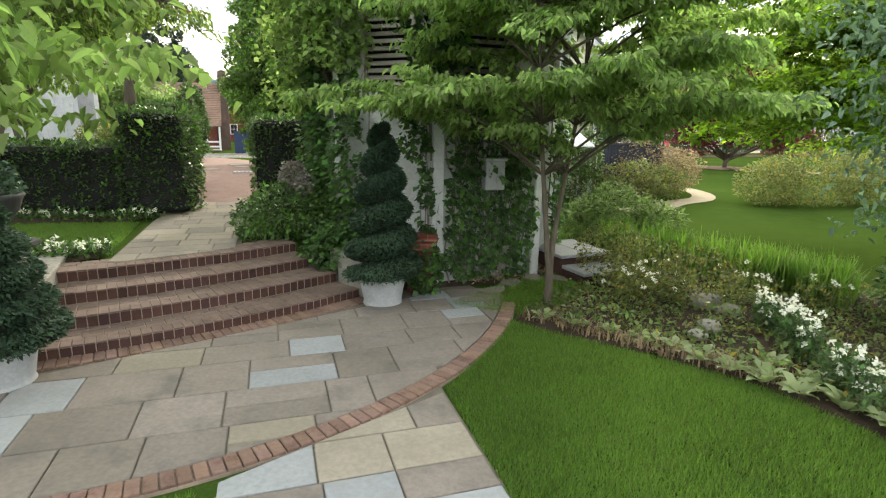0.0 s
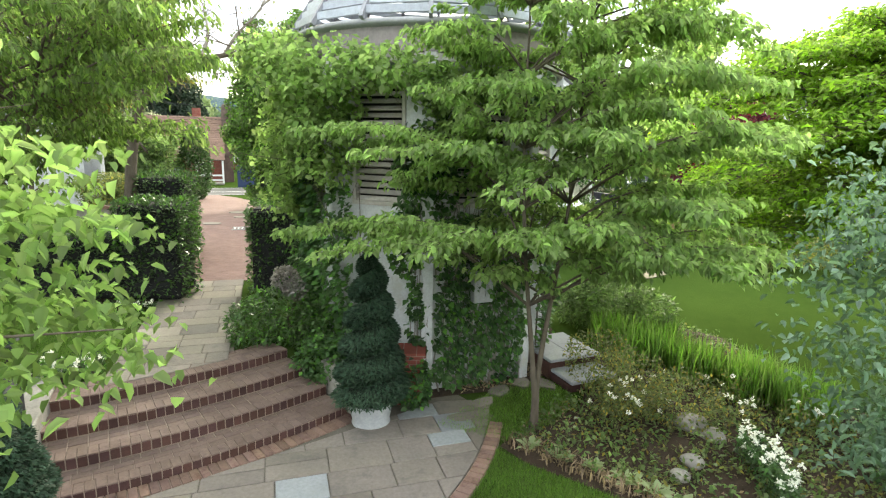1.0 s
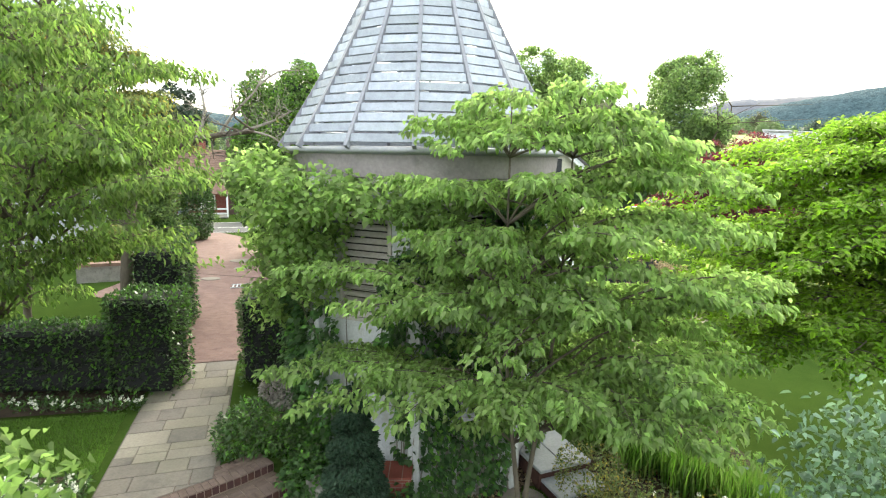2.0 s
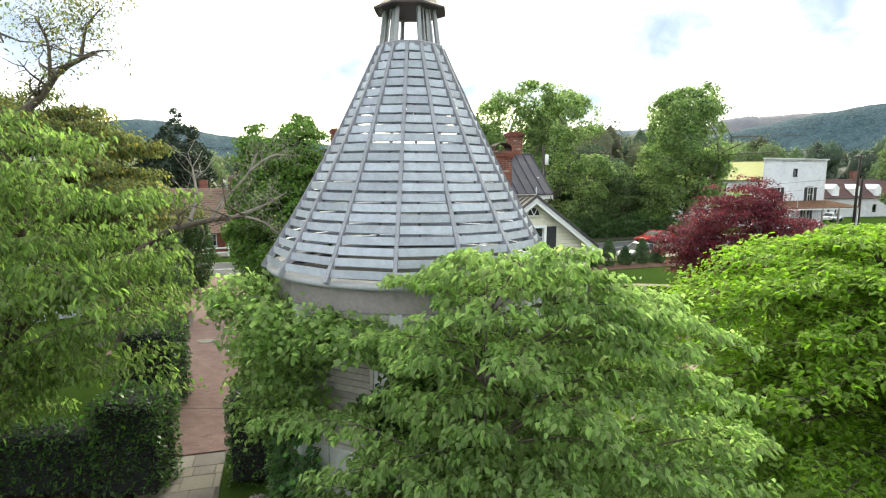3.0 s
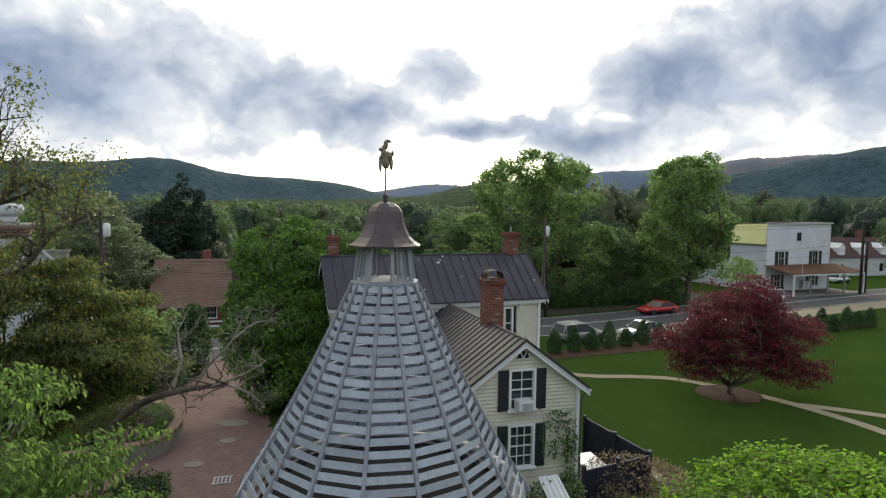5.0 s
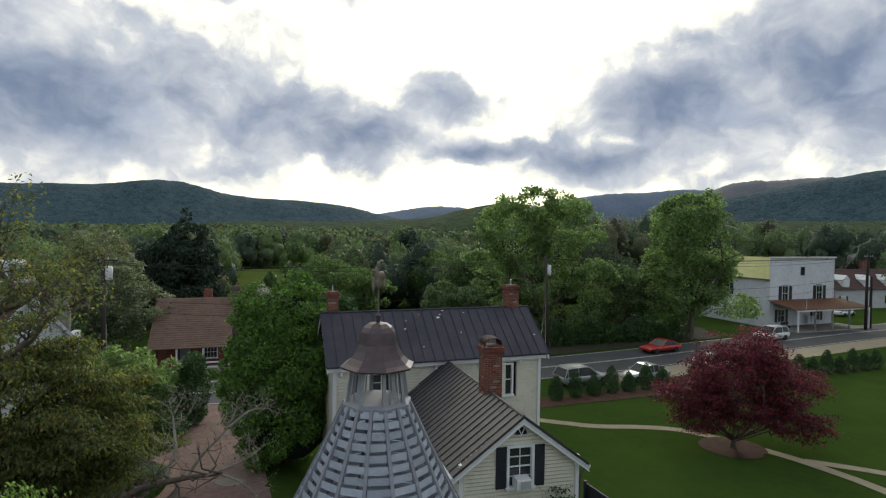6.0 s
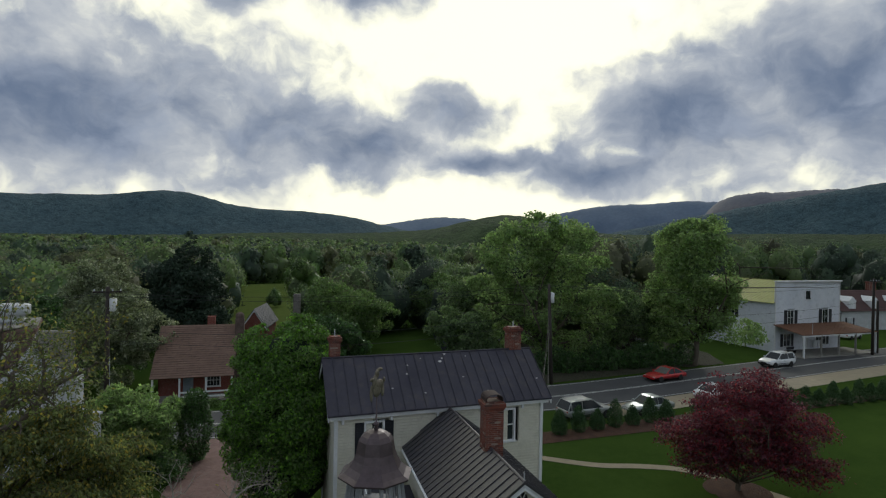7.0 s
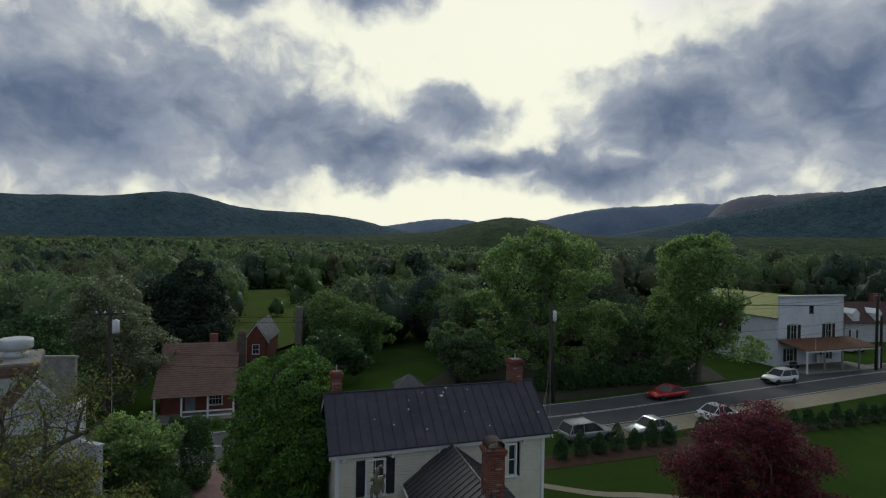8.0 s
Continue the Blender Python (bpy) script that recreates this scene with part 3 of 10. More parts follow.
def ovate_leaves(r, pos, length, width, droop=0.3, spread=1.0, outward=None, jitter=0.35):
    """Broad pointed leaves of two folded halves with an arched midrib."""
    n = len(pos)
    way = r.normal(size=(n, 3)) * spread
    if outward is not None:
        way = way + outward * 1.2
    way[:, 2] = way[:, 2] * (1 - min(droop, 0.9)) - droop * 1.3
    way = unit(way)
    side = unit(np.cross(way, r.normal(size=(n, 3)) * 0.8 + np.array([0, 0, 2.2])))
    up = np.cross(side, way)
    ln = length * (1 + jitter * (r.random((n, 1)) - 0.5) * 2)
    wd = width * (1 + jitter * (r.random((n, 1)) - 0.5) * 2)
    ribs = []
    for a, s, h in ((0, 0, 0), (0.28, 0.46, 0.10), (0.68, 0.36, 0.02), (1.0, 0, -0.22), (0.68, -0.36, 0.02), (0.28, -0.46, 0.10)):
        ribs.append(pos + way * ln * a + side * wd * s + up * (wd * abs(s) * 0.35 + ln * h))
    verts = np.stack(ribs, 1).reshape(-1, 3)
    i = np.arange(n)[:, None] * 6
    return verts, np.concatenate([np.concatenate([i, i + 1, i + 2, i + 3], 1), np.concatenate([i, i + 3, i + 4, i + 5], 1)])


def lobed_crown(r, blobs, n, size, fill=0.34, lobes=18, thin=0.0):
    """A crown seen from afar: lobes of foliage over the skin of each ellipsoid, with leaf sprays facing outward."""
    C, R, W = [], [], []
    for b in blobs:
        b = np.array(b, float)
        k = max(6, int(lobes * (b[3] * b[5]) / max(q[3] * q[5] for q in blobs)) + 4)
        way = unit(r.normal(size=(k, 3)) + np.array([0, -0.15, 0.25]))
        C.append(b[:3] + way * b[3:6] * (0.55 + 0.32 * r.random((k, 1))))
        R.append(np.mean(b[3:6]) * fill * (0.6 + 0.75 * r.random(k)))
        W.append(way)
    C, R, W = np.concatenate(C), np.concatenate(R), np.concatenate(W)
    idx = r.choice(len(C), n, p=R ** 2 / (R ** 2).sum())
    d = unit(r.normal(size=(n, 3)) + W[idx] * 0.55 + np.array([0, 0, 0.2]))
    rad = R[idx] * (0.62 + 0.46 * r.random(n) ** 0.7) * (1 + 0.25 * lumpy(d * 3 + idx[:, None], 1.0))
    p = C[idx] + d * rad[:, None] * np.array([1.1, 1.1, 0.8])
    if thin > 0:
        keep = r.random(n) > thin * (lumpy(p, 1.1, 3.0) > 0.1)
        p, d = p[keep], d[keep]
    m = len(p)
    nrm = unit(d + r.normal(size=(m, 3)) * 0.85)
    e1 = unit(np.cross(nrm, r.normal(size=(m, 3))))
    e2 = np.cross(nrm, e1)
    a = size[0] * (0.55 + 0.8 * r.random((m, 1))) * 0.5
    w = size[1] * (0.55 + 0.8 * r.random((m, 1))) * 0.5
    v = np.stack([p - e1 * a, p - e2 * w, p + e1 * a - nrm * a * 0.35, p + e2 * w], 1).reshape(-1, 3)
    return v, np.arange(4 * m).reshape(m, 4)


def ellipsoids(list_, n=10, m=7):
    """Closed low ellipsoids (cx, cy, cz, rx, ry, rz)."""
    g = Geo()
    for cx, cy, cz, rx, ry, rz in list_:
        g.ring_stack([[(cx + rx * math.sin(b) * math.cos(2 * math.pi * i / n), cy + ry * math.sin(b) * math.sin(2 * math.pi * i / n), cz - rz * math.cos(b)) for i in range(n)] for b in np.linspace(0.15, math.pi - 0.15, m)])
    return g


def lumpy(p, scale, seed=0.0):
    """Cheap smooth noise, about -1 to 1."""
    q = p / scale + seed
    return (np.sin(q[:, 0] * 1.7 + 1.3 * np.sin(q[:, 1] * 1.1 + seed)) + np.sin(q[:, 1] * 1.9 + 1.7 * np.sin(q[:, 2] * 1.3 + 2))
            + np.sin(q[:, 2] * 2.1 + 1.1 * np.sin(q[:, 0] * 1.5 + 4))) / 3


def blob_points(r, blobs, n, shell=0.55, gaps=0.0, seed=0.0, gap_scale=0.8):
    """Points through ellipsoids (cx, cy, cz, rx, ry, rz), denser towards the skin, with gaps; also the outward ways."""
    vol = np.array([b[3] * b[4] * b[5] for b in blobs]) ** (2 / 3)
    pick = r.choice(len(blobs), n, p=vol / vol.sum())
    B = np.array(blobs)[pick]
    way = unit(r.normal(size=(n, 3)))
    rad = r.random(n) ** (shell * 0.5)
    rad = rad * (1 + 0.16 * lumpy(way * 2.0 + pick[:, None], 0.6, seed))
    p = B[:, :3] + way * rad[:, None] * B[:, 3:6]
    if gaps > 0:
        keep = lumpy(p, gap_scale, seed) > -1 + gaps
        p, way = p[keep], way[keep]
    return p, way


def branch_geo(r, base, tips, radius, bend=0.15, n=6, fork=0.35, taper=0.25):
    """A trunk from base that forks towards the tips."""
    g = Geo()
    base = np.array(base, float)
    tips = np.array(tips, float)
    mid = base + (tips.mean(0) - base) * np.array([0.5, 0.5, fork])
    pts = [base + (mid - base) * t + np.array([*r.normal(size=2) * bend * 0.3 * (0 < t < 1), 0]) for t in (0, 0.08, 0.35, 0.7, 1)]
    g.tube(pts, [radius * 1.35, radius * 1.05, radius * 0.92, radius * 0.82, radius * 0.75], n + 2)
    for tip in tips:
        start = pts[3] + (pts[4] - pts[3]) * r.random()
        k = 6
        w = r.normal(size=3) * bend * np.linalg.norm(tip - start)
        line = [start + (tip - start) * t + w * math.sin(math.pi * t) * np.array([1, 1, 0.4]) for t in np.linspace(0, 1, k)]
        r0 = radius * (0.26 + 0.2 * r.random())
        g.tube(line, [r0 * (1 - t) + r0 * taper * 0.4 * t for t in np.linspace(0, 1, k)], n)
        for _ in range(3):
            t = 0.4 + 0.5 * r.random()
            s = start + (tip - start) * t + w * math.sin(math.pi * t) * np.array([1, 1, 0.4])
            e = s + r.normal(size=3) * np.linalg.norm(tip - start) * np.array([0.22, 0.22, 0.12])
            g.tube([s, (s + e) / 2 + r.normal(size=3) * 0.03, e], [r0 * 0.4, r0 * 0.28, r0 * 0.1], 5)
    return g


def tree(name, label, base, blobs, leaf, n, size, droop=0.3, trunk=0.18, bark=None, gaps=0.5, clump=0.0, flat=0.5, layers=0.0, tips=9,
         fork=0.35, group="", seed=1, shell=0.55, gap_scale=0.8, category="tree", outward=0.0, spread=1.0, lobed=0, ovate=False, fill=0.34, thin=0.0):
    """A tree: trunk with limbs and a crown of single leaves, in clumps or layers, with gaps. Blobs are given from the base."""
    r = np.random.default_rng(seed)
    t = thing(name, label, category, base, 0, group)
    if clump > 0:
        nc = max(8, n // 26)
        c, w = blob_points(r, blobs, nc, shell, gaps, seed, gap_scale)
        if layers > 0:
            c[:, 2] = np.round(c[:, 2] / layers + 0.5 * lumpy(c, 1.0, seed)) * layers + r.normal(size=len(c)) * layers * 0.16 - 0.5 * layers * lumpy(c, 1.0, seed)
        reps = np.full(len(c), max(1, n // len(c)))
        idx = np.repeat(np.arange(len(c)), reps)
        sp = np.clip(r.normal(size=(len(idx), 3)), -1.9, 1.9) * np.array([clump, clump, clump * flat])
        if layers > 0:
            sp[:, 2] -= 0.16 * (np.hypot(sp[:, 0], sp[:, 1]) ** 2) / max(clump, 0.01)
        p, way = c[idx] + sp, w[idx]
    else:
        p, way = blob_points(r, blobs, n, shell, gaps, seed, gap_scale)
    if lobed:
        v, f = lobed_crown(r, blobs, n, size, fill, lobed, thin)
    else:
        v, f = (ovate_leaves if ovate else leaves_at)(r, p, size[0], size[1], droop, spread, way * outward if outward else None)
    B = np.array(blobs)
    pick = r.choice(len(B), tips)
    ends = B[pick, :3] + unit(r.normal(size=(tips, 3))) * B[pick, 3:6] * 0.72
    ends[:, 2] = np.maximum(ends[:, 2], B[:, 2].mean() * 0.95)
    if trunk > 0:
        part("trunk", branch_geo(r, (0, 0, -0.15), ends, trunk, fork=fork), bark or BARK, t, "", True)
    part("crown", numpy_mesh("crown", v, f, leaf), leaf, t)
    return t


def smooth_line(pts, n=60):
    """A rounded line through a few points."""
    P = np.array(pts, float)
    t = np.linspace(0, 1, len(P))
    out = []
    for s in np.linspace(0, 1, n):
        i = min(int(s * (len(P) - 1)), len(P) - 2)
        k = s * (len(P) - 1) - i
        a, b, c, d = P[max(i - 1, 0)], P[i], P[i + 1], P[min(i + 2, len(P) - 1)]
        out.append(0.5 * (2 * b + (c - a) * k + (2 * a - 5 * b + 4 * c - d) * k * k + (3 * b - a - 3 * c + d) * k ** 3))
    return np.array(out)


def aimed_leaves(r, pos, way, length, width, jitter=0.3, roll=0.35):
    """Broad pointed leaves with an arched midrib, each hanging along its own way."""
    n = len(pos)
    way = unit(way)
    side = unit(np.cross(way, r.normal(size=(n, 3)) * roll + np.array([0, 0, 1.0])))
    up = np.cross(side, way)
    ln = length * (1 + jitter * (r.random((n, 1)) - 0.5) * 2)
    wd = width * (1 + jitter * (r.random((n, 1)) - 0.5) * 2)
    ribs = []
    for a, s, h in ((0, 0, 0), (0.28, 0.46, 0.08), (0.68, 0.36, 0.0), (1.0, 0, -0.2), (0.68, -0.36, 0.0), (0.28, -0.46, 0.08)):
        ribs.append(pos + way * ln * a + side * wd * s + up * (wd * abs(s) * 0.3 + ln * h))
    i = np.arange(n)[:, None] * 6
    return np.stack(ribs, 1).reshape(-1, 3), np.concatenate([np.concatenate([i, i + 1, i + 2, i + 3], 1), np.concatenate([i, i + 3, i + 4, i + 5], 1)])


def tiered_tree(name, label, base, tiers, leaf, size, seed, trunk=0.09, bark=None, per_twig=16, gap=0.16, hang=0.5, rise=0.25, twig=0.55, spread=0.07, lean=0.0, stems=1, fork=0.3, group="", uneven=0.12):
    """A tree of boughs in tiers (cx, cy, z, rx, ry, boughs), given from the base: every bough carries flat sprays of hanging leaves."""
    r = np.random.default_rng(seed)
    t = thing(name, label, "tree", base, 0, group)
    zmax = max(q[2] for q in tiers)
    top = max(tiers, key=lambda q: q[2])
    g = Geo()
    axis = []
    for k in range(stems):
        a = 2 * math.pi * k / stems + 0.7
        o = np.array([math.cos(a), math.sin(a), 0]) * (0.10 * zmax if stems > 1 else 0.0)
        line = [np.array([0, 0, -0.15]), np.array([0.02, 0, zmax * 0.06]), np.array([lean * 0.3, 0, zmax * fork * 0.6]) + o * 0.15,
                np.array([top[0] * 0.4 + lean * 0.4, top[1] * 0.4, zmax * 0.55]) + o * 0.8, np.array([top[0], top[1], zmax]) + o]
        L = smooth_line(line, 16)
        g.tube([tuple(q) for q in L], [trunk * (1.25 - 1.12 * (j / 15) ** 0.8) * (1.0 if stems == 1 else 0.72) for j in range(16)], 8)
        axis.append(L)
    P, W = [], []
    for cx, cy, cz, rx, ry, nb in tiers:
        turn = r.random() * 6.28
        for b in range(nb):
            a = turn + 2 * math.pi * (b + 0.5 * r.random()) / nb
            k = 0.72 + 0.38 * r.random()
            tip = np.array([cx + rx * k * math.cos(a), cy + ry * k * math.sin(a), cz + uneven * r.normal()])
            L0 = axis[b % stems]
            j = int(np.argmin(np.abs(L0[:, 2] - (tip[2] - rise * np.linalg.norm(tip[:2] - L0[8][:2]) - 0.1))))
            s = L0[max(4, j)]
            d = tip - s
            ln = np.linalg.norm(d)
            bow = np.array([0, 0, 0.16 * ln]) + r.normal(size=3) * 0.05 * ln
            ts = np.linspace(0, 1, 9)
            line = s + d * ts[:, None] + bow * np.sin(np.pi * ts)[:, None]
            r0 = trunk * (0.14 + 0.035 * ln)
            g.tube([tuple(q) for q in line], [r0 * (1 - 0.85 * q) for q in ts], 5)
            m = max(3, int(ln / gap))
            for q in range(m):
                f = 0.28 + 0.72 * (q + r.random()) / m
                p = s + d * f + bow * math.sin(math.pi * f)
                w = d / ln
                sgn = 1 if (q + b) % 2 else -1
                ang = sgn * (0.75 + 0.35 * r.random()) * (1 - 0.6 * (f > 0.93))
                wx, wy = w[0] * math.cos(ang) - w[1] * math.sin(ang), w[0] * math.sin(ang) + w[1] * math.cos(ang)
                tl = twig * (0.55 + 0.7 * r.random()) * (1.15 - 0.5 * f)
                e = p + np.array([wx, wy, 0.10 - 0.35 * hang * r.random()]) * tl
                g.tube([tuple(p), tuple((p + e) / 2 + np.array([0, 0, 0.04 * tl])), tuple(e)], [r0 * 0.24, r0 * 0.16, r0 * 0.06], 3)
                nl = max(3, int(per_twig * (0.6 + 0.8 * r.random())))
                u = np.sqrt(r.random((nl, 1))) * 1.08
                q0 = p + (e - p) * u + np.array([0, 0, 0.04 * tl]) * np.sin(np.pi * np.clip(u, 0, 1)) + np.clip(r.normal(size=(nl, 3)), -1.8, 1.8) * np.array([1, 1, 0.55]) * spread * (0.6 + twig)
                P.append(q0)
                W.append(unit(e - p) * 0.5 + r.normal(size=(nl, 3)) * np.array([0.6, 0.6, 0.25]) + np.array([0, 0, -hang]))
    part("trunk", g, bark or BARK, t, "", True)
    P, W = np.concatenate(P), np.concatenate(W)
    v, f = aimed_leaves(r, P, W, size[0], size[1])
    part("crown", numpy_mesh("crown", v, f, leaf), leaf, t)
    return t


def bush(name, label, base, blobs, leaf, n, size, droop=0.0, seed=1, category="shrub", group="", stems=5, gaps=0.3, shell=0.35, outward=0.8, gap_scale=0.3):
    return tree(name, label, base, blobs, leaf, n, size, droop, 0.0 if stems == 0 else 0.025, None, gaps, 0.0, 0.5, 0, max(stems, 1), 0.3, group, seed, shell, gap_scale, category, outward)


def dot_poly_clip(poly, keep):
    """Clip a flat polygon by half-planes (px, py, nx, ny): the side where n points is kept."""
    for px, py, nx, ny in keep:
        out = []
        for i, p in enumerate(poly):
            q = poly[(i + 1) % len(poly)]
            dp, dq = (p[0] - px) * nx + (p[1] - py) * ny, (q[0] - px) * nx + (q[1] - py) * ny
            if dp >= 0:
                out.append(p)
            if dp * dq < 0:
                s = dp / (dp - dq)
                out.append((p[0] + (q[0] - p[0]) * s, p[1] + (q[1] - p[1]) * s))
        poly = out
        if len(poly) < 3:
            return []
    return poly


def arc_points(c, radius, a0, a1, n):
    return [(c[0] + radius * math.cos(radians(a0 + (a1 - a0) * i / n)), c[1] + radius * math.sin(radians(a0 + (a1 - a0) * i / n))) for i in range(n + 1)]


def ease(v, lo, hi):
    t = np.clip((np.asarray(v, float) - lo) / (hi - lo), 0, 1)
    return t * t * (3 - 2 * t)


# ---- the ground ----
STEP_C, STEP_R = (-9.27, 15.51), 11.52          # circle on which the front of the brick steps lies
ARC_C, ARC_R = (-4.42, 8.58), 5.69              # circle of the brick edging round the patio


def ground_z(x, y):
    """Height of the ground: lawn and patio at zero, a terrace behind the steps, a fall to the street."""
    x, y = np.asarray(x, float), np.asarray(y, float)
    d = STEP_R - 1.92 - np.hypot(x - STEP_C[0], y - STEP_C[1])
    up = ease(d, -0.08, 0.06) * np.where(y > 12, 1, ease(-x, 1.35, 1.75))
    back = ease(y, 9.5, 12.0) * ease(-x, 0.6 + 0.18 * np.clip(y - 10, 0, 25), 2.4 + 0.22 * np.clip(y - 10, 0, 25))
    up = np.maximum(up * (y < 13.5), back)
    side = ease(-x, 9, 14) * ease(y, -2, 6)
    up = np.maximum(up, side)
    fall = 1 - ease(y, 20, 38)
    z = 0.58 * up * fall - 0.35 * ease(y, 34, 46) * ease(-x, 2, 12)
    z = z + 0.10 * ease(y, 14, 24) * ease(x, 1, 6) * (1 - ease(y, 40, 50))
    far = ease(np.hypot(x, y), 120, 420)
    z = z + far * (4.0 * np.sin(x / 170.0) * np.cos(y / 210.0) - 3.0) * (1 - ease(np.hypot(x, y), 1500, 3000))
    return z


def spaced(lo, hi, fine_lo, fine_hi, step, grow):
    mid = list(np.arange(fine_lo, fine_hi + 1e-6, step))
    a, s = [fine_lo], step
    while a[-1] > lo:
        s *= grow
        a.append(a[-1] - s)
    b, s = [fine_hi], step
    while b[-1] < hi:
        s *= grow
        b.append(b[-1] + s)
    return np.array(sorted(set(a[1:])) + mid + b[1:])


def drape(xs, ys, lift=0.0):
    X, Y = np.meshgrid(xs, ys)
    Z = ground_z(X, Y) + lift
    v = np.stack([X, Y, Z], -1).reshape(-1, 3)
    nx, ny = len(xs), len(ys)
    i = (np.arange(ny - 1)[:, None] * nx + np.arange(nx - 1)[None]).reshape(-1, 1)
    return v, np.concatenate([i, i + 1, i + nx + 1, i + nx], 1)


def ribbon(line, width, lift, across=2, z_of=None):
    """A strip draped on the ground along a line of (x, y); width may be a pair (left, right)."""
    line = np.array(line, float)
    t = np.gradient(line, axis=0)
    t = unit(t)
    n = np.stack([-t[:, 1], t[:, 0]], 1)
    lo, hi = width if isinstance(width, tuple) else (-width / 2, width / 2)
    k = np.linspace(lo, hi, across + 1)
    P = line[:, None] + n[:, None] * k[None, :, None]
    Z = (z_of or ground_z)(P[..., 0], P[..., 1]) + lift
    v = np.concatenate([P, Z[..., None]], -1).reshape(-1, 3)
    m = across + 1
    i = (np.arange(len(line) - 1)[:, None] * m + np.arange(across)[None]).reshape(-1, 1)
    return v, np.concatenate([i + 1, i, i + m, i + m + 1], 1)


def sheet(name, outline, mat, label, lift, cell=0.35, hump=0.0, category="ground", kind="structure"):
    """A filled, gridded patch of ground inside an outline of (x, y), with a rounded edge."""
    P = np.array(outline)
    x0, y0 = P.min(0)
    x1, y1 = P.max(0)
    xs, ys = np.arange(x0, x1 + cell, cell), np.arange(y0, y1 + cell, cell)
    X, Y = np.meshgrid(xs, ys)
    Q = np.stack([X.ravel(), Y.ravel()], 1)
    inside = np.zeros(len(Q), bool)
    dist = np.full(len(Q), 1e9)
    near = Q.copy()
    for i in range(len(P)):
        a, b = P[i], P[(i + 1) % len(P)]
        cross = ((a[1] > Q[:, 1]) != (b[1] > Q[:, 1])) & (Q[:, 0] < (b[0] - a[0]) * (Q[:, 1] - a[1]) / (b[1] - a[1] + 1e-12) + a[0])
        inside ^= cross
        ab = b - a
        t = np.clip(((Q - a) @ ab) / (ab @ ab), 0, 1)
        c = a + t[:, None] * ab
        dd = np.hypot(*(Q - c).T)
        better = dd < dist
        dist[better], near[better] = dd[better], c[better]
    take = inside | (dist < cell * 0.75)
    snap = take & (dist < cell * 0.5)
    Q2 = np.where(snap[:, None] | (~inside)[:, None], near, Q)
    z = ground_z(Q2[:, 0], Q2[:, 1]) + lift + np.where(inside & ~snap, hump * np.minimum(1, dist / 0.5) + 0.25 * hump * lumpy(np.c_[Q2, Q2[:, :1]], 0.35), 0)
    v = np.c_[Q2, z]
    nx, ny = len(xs), len(ys)
    i = (np.arange(ny - 1)[:, None] * nx + np.arange(nx - 1)[None]).reshape(-1, 1)
    f = np.concatenate([i, i + 1, i + nx + 1, i + nx], 1)
    f = f[take[f].all(1)]
    used = np.unique(f)
    remap = np.zeros(len(v), int)
    remap[used] = np.arange(len(used))
    return solid(name, numpy_mesh(name, v[used], remap[f], mat, True), mat, label, category, "", kind)


xs = spaced(-4200, 4200, -13, 13, 0.26, 1.13)
ys = spaced(-600, 4600, -3, 26, 0.26, 1.12)
v, f = drape(xs, ys, -0.015)
solid("ground", numpy_mesh("ground", v, f, LAWN, True), LAWN, "mown green lawn falling gently to the street", "ground", "", "structure")

# ---- street, drive, paths and beds ----
SLAB_U, SLAB_W = (math.cos(radians(16)), math.sin(radians(16))), (-math.sin(radians(16)), math.cos(radians(16)))


ROAD_LINE = smooth_line([(-70, 22), (-40, 34.5), (-18, 44.2), (10, 53.4), (35, 66.0), (62, 79.5), (95, 93), (150, 108)], 90)
v, f = ribbon(ROAD_LINE, 7.6, 0.02, 4)
solid("road", numpy_mesh("road", v, f, ASPHALT, True), ASPHALT, "grey two-lane asphalt street past the lawn", "road", "", "structure")
v, f = ribbon(ROAD_LINE[38:], (-7.0, -3.82), 0.012, 2)
solid("pavement", numpy_mesh("pavement", v, f, GRAVEL, True), GRAVEL, "pale gravel parking strip beside the street", "pavement", "", "structure")
for k, (off, w) in enumerate(((-3.55, 0.11), (3.5, 0.11), (-0.1, 0.1), (0.12, 0.1))):
    v, f = ribbon(ROAD_LINE, (off - w / 2, off + w / 2), 0.028, 1)
    solid("road_line", numpy_mesh("road_line", v, f, PAINT_LINE), PAINT_LINE, "thin worn painted line along the street", "road marking", "", "structure")

DRIVE_OUT = [(-6.75, 13.0), (-5.6, 12.95), (-4.45, 13.4), (-4.0, 14.5), (-3.9, 17), (-4.4, 20), (-5.6, 23.5), (-7.4, 27.5), (-9.8, 33), (-13.4, 38.6), (-16.0, 41.3),
             (-18.6, 40.2), (-16.0, 36.5), (-14.6, 31), (-13.3, 28.6), (-12.1, 27.1), (-11.2, 26.0), (-10.8, 24.6), (-10.8, 23.6), (-11.2, 23.0), (-12.0, 22.5), (-12.0, 19.6), (-9.4, 18.2), (-7.0, 16.0)]
sheet("driveway", DRIVE_OUT, DRIVE, "red brick driveway curving down to the street", 0.012, 0.4, 0.0, "driveway")
v, f = ribbon(smooth_line([(7.2, 38.2), (10.8, 37.2), (13.8, 37.2), (16.6, 36.6), (20.0, 33.6), (21.9, 31.0), (23.2, 28.2), (25, 22)], 40), 0.75, 0.012)
solid("garden_path", numpy_mesh("garden_path", v, f, GRAVEL, True), GRAVEL, "narrow pale sand path across the lawn", "path", "", "structure")
v, f = ribbon(smooth_line([(21.4, 32.2), (23.4, 31.4), (26, 30.2), (33, 27.5)], 20), 0.7, 0.016)
solid("garden_path", numpy_mesh("garden_path", v, f, GRAVEL, True), GRAVEL, "branch of the pale sand path over the lawn", "path", "", "structure")
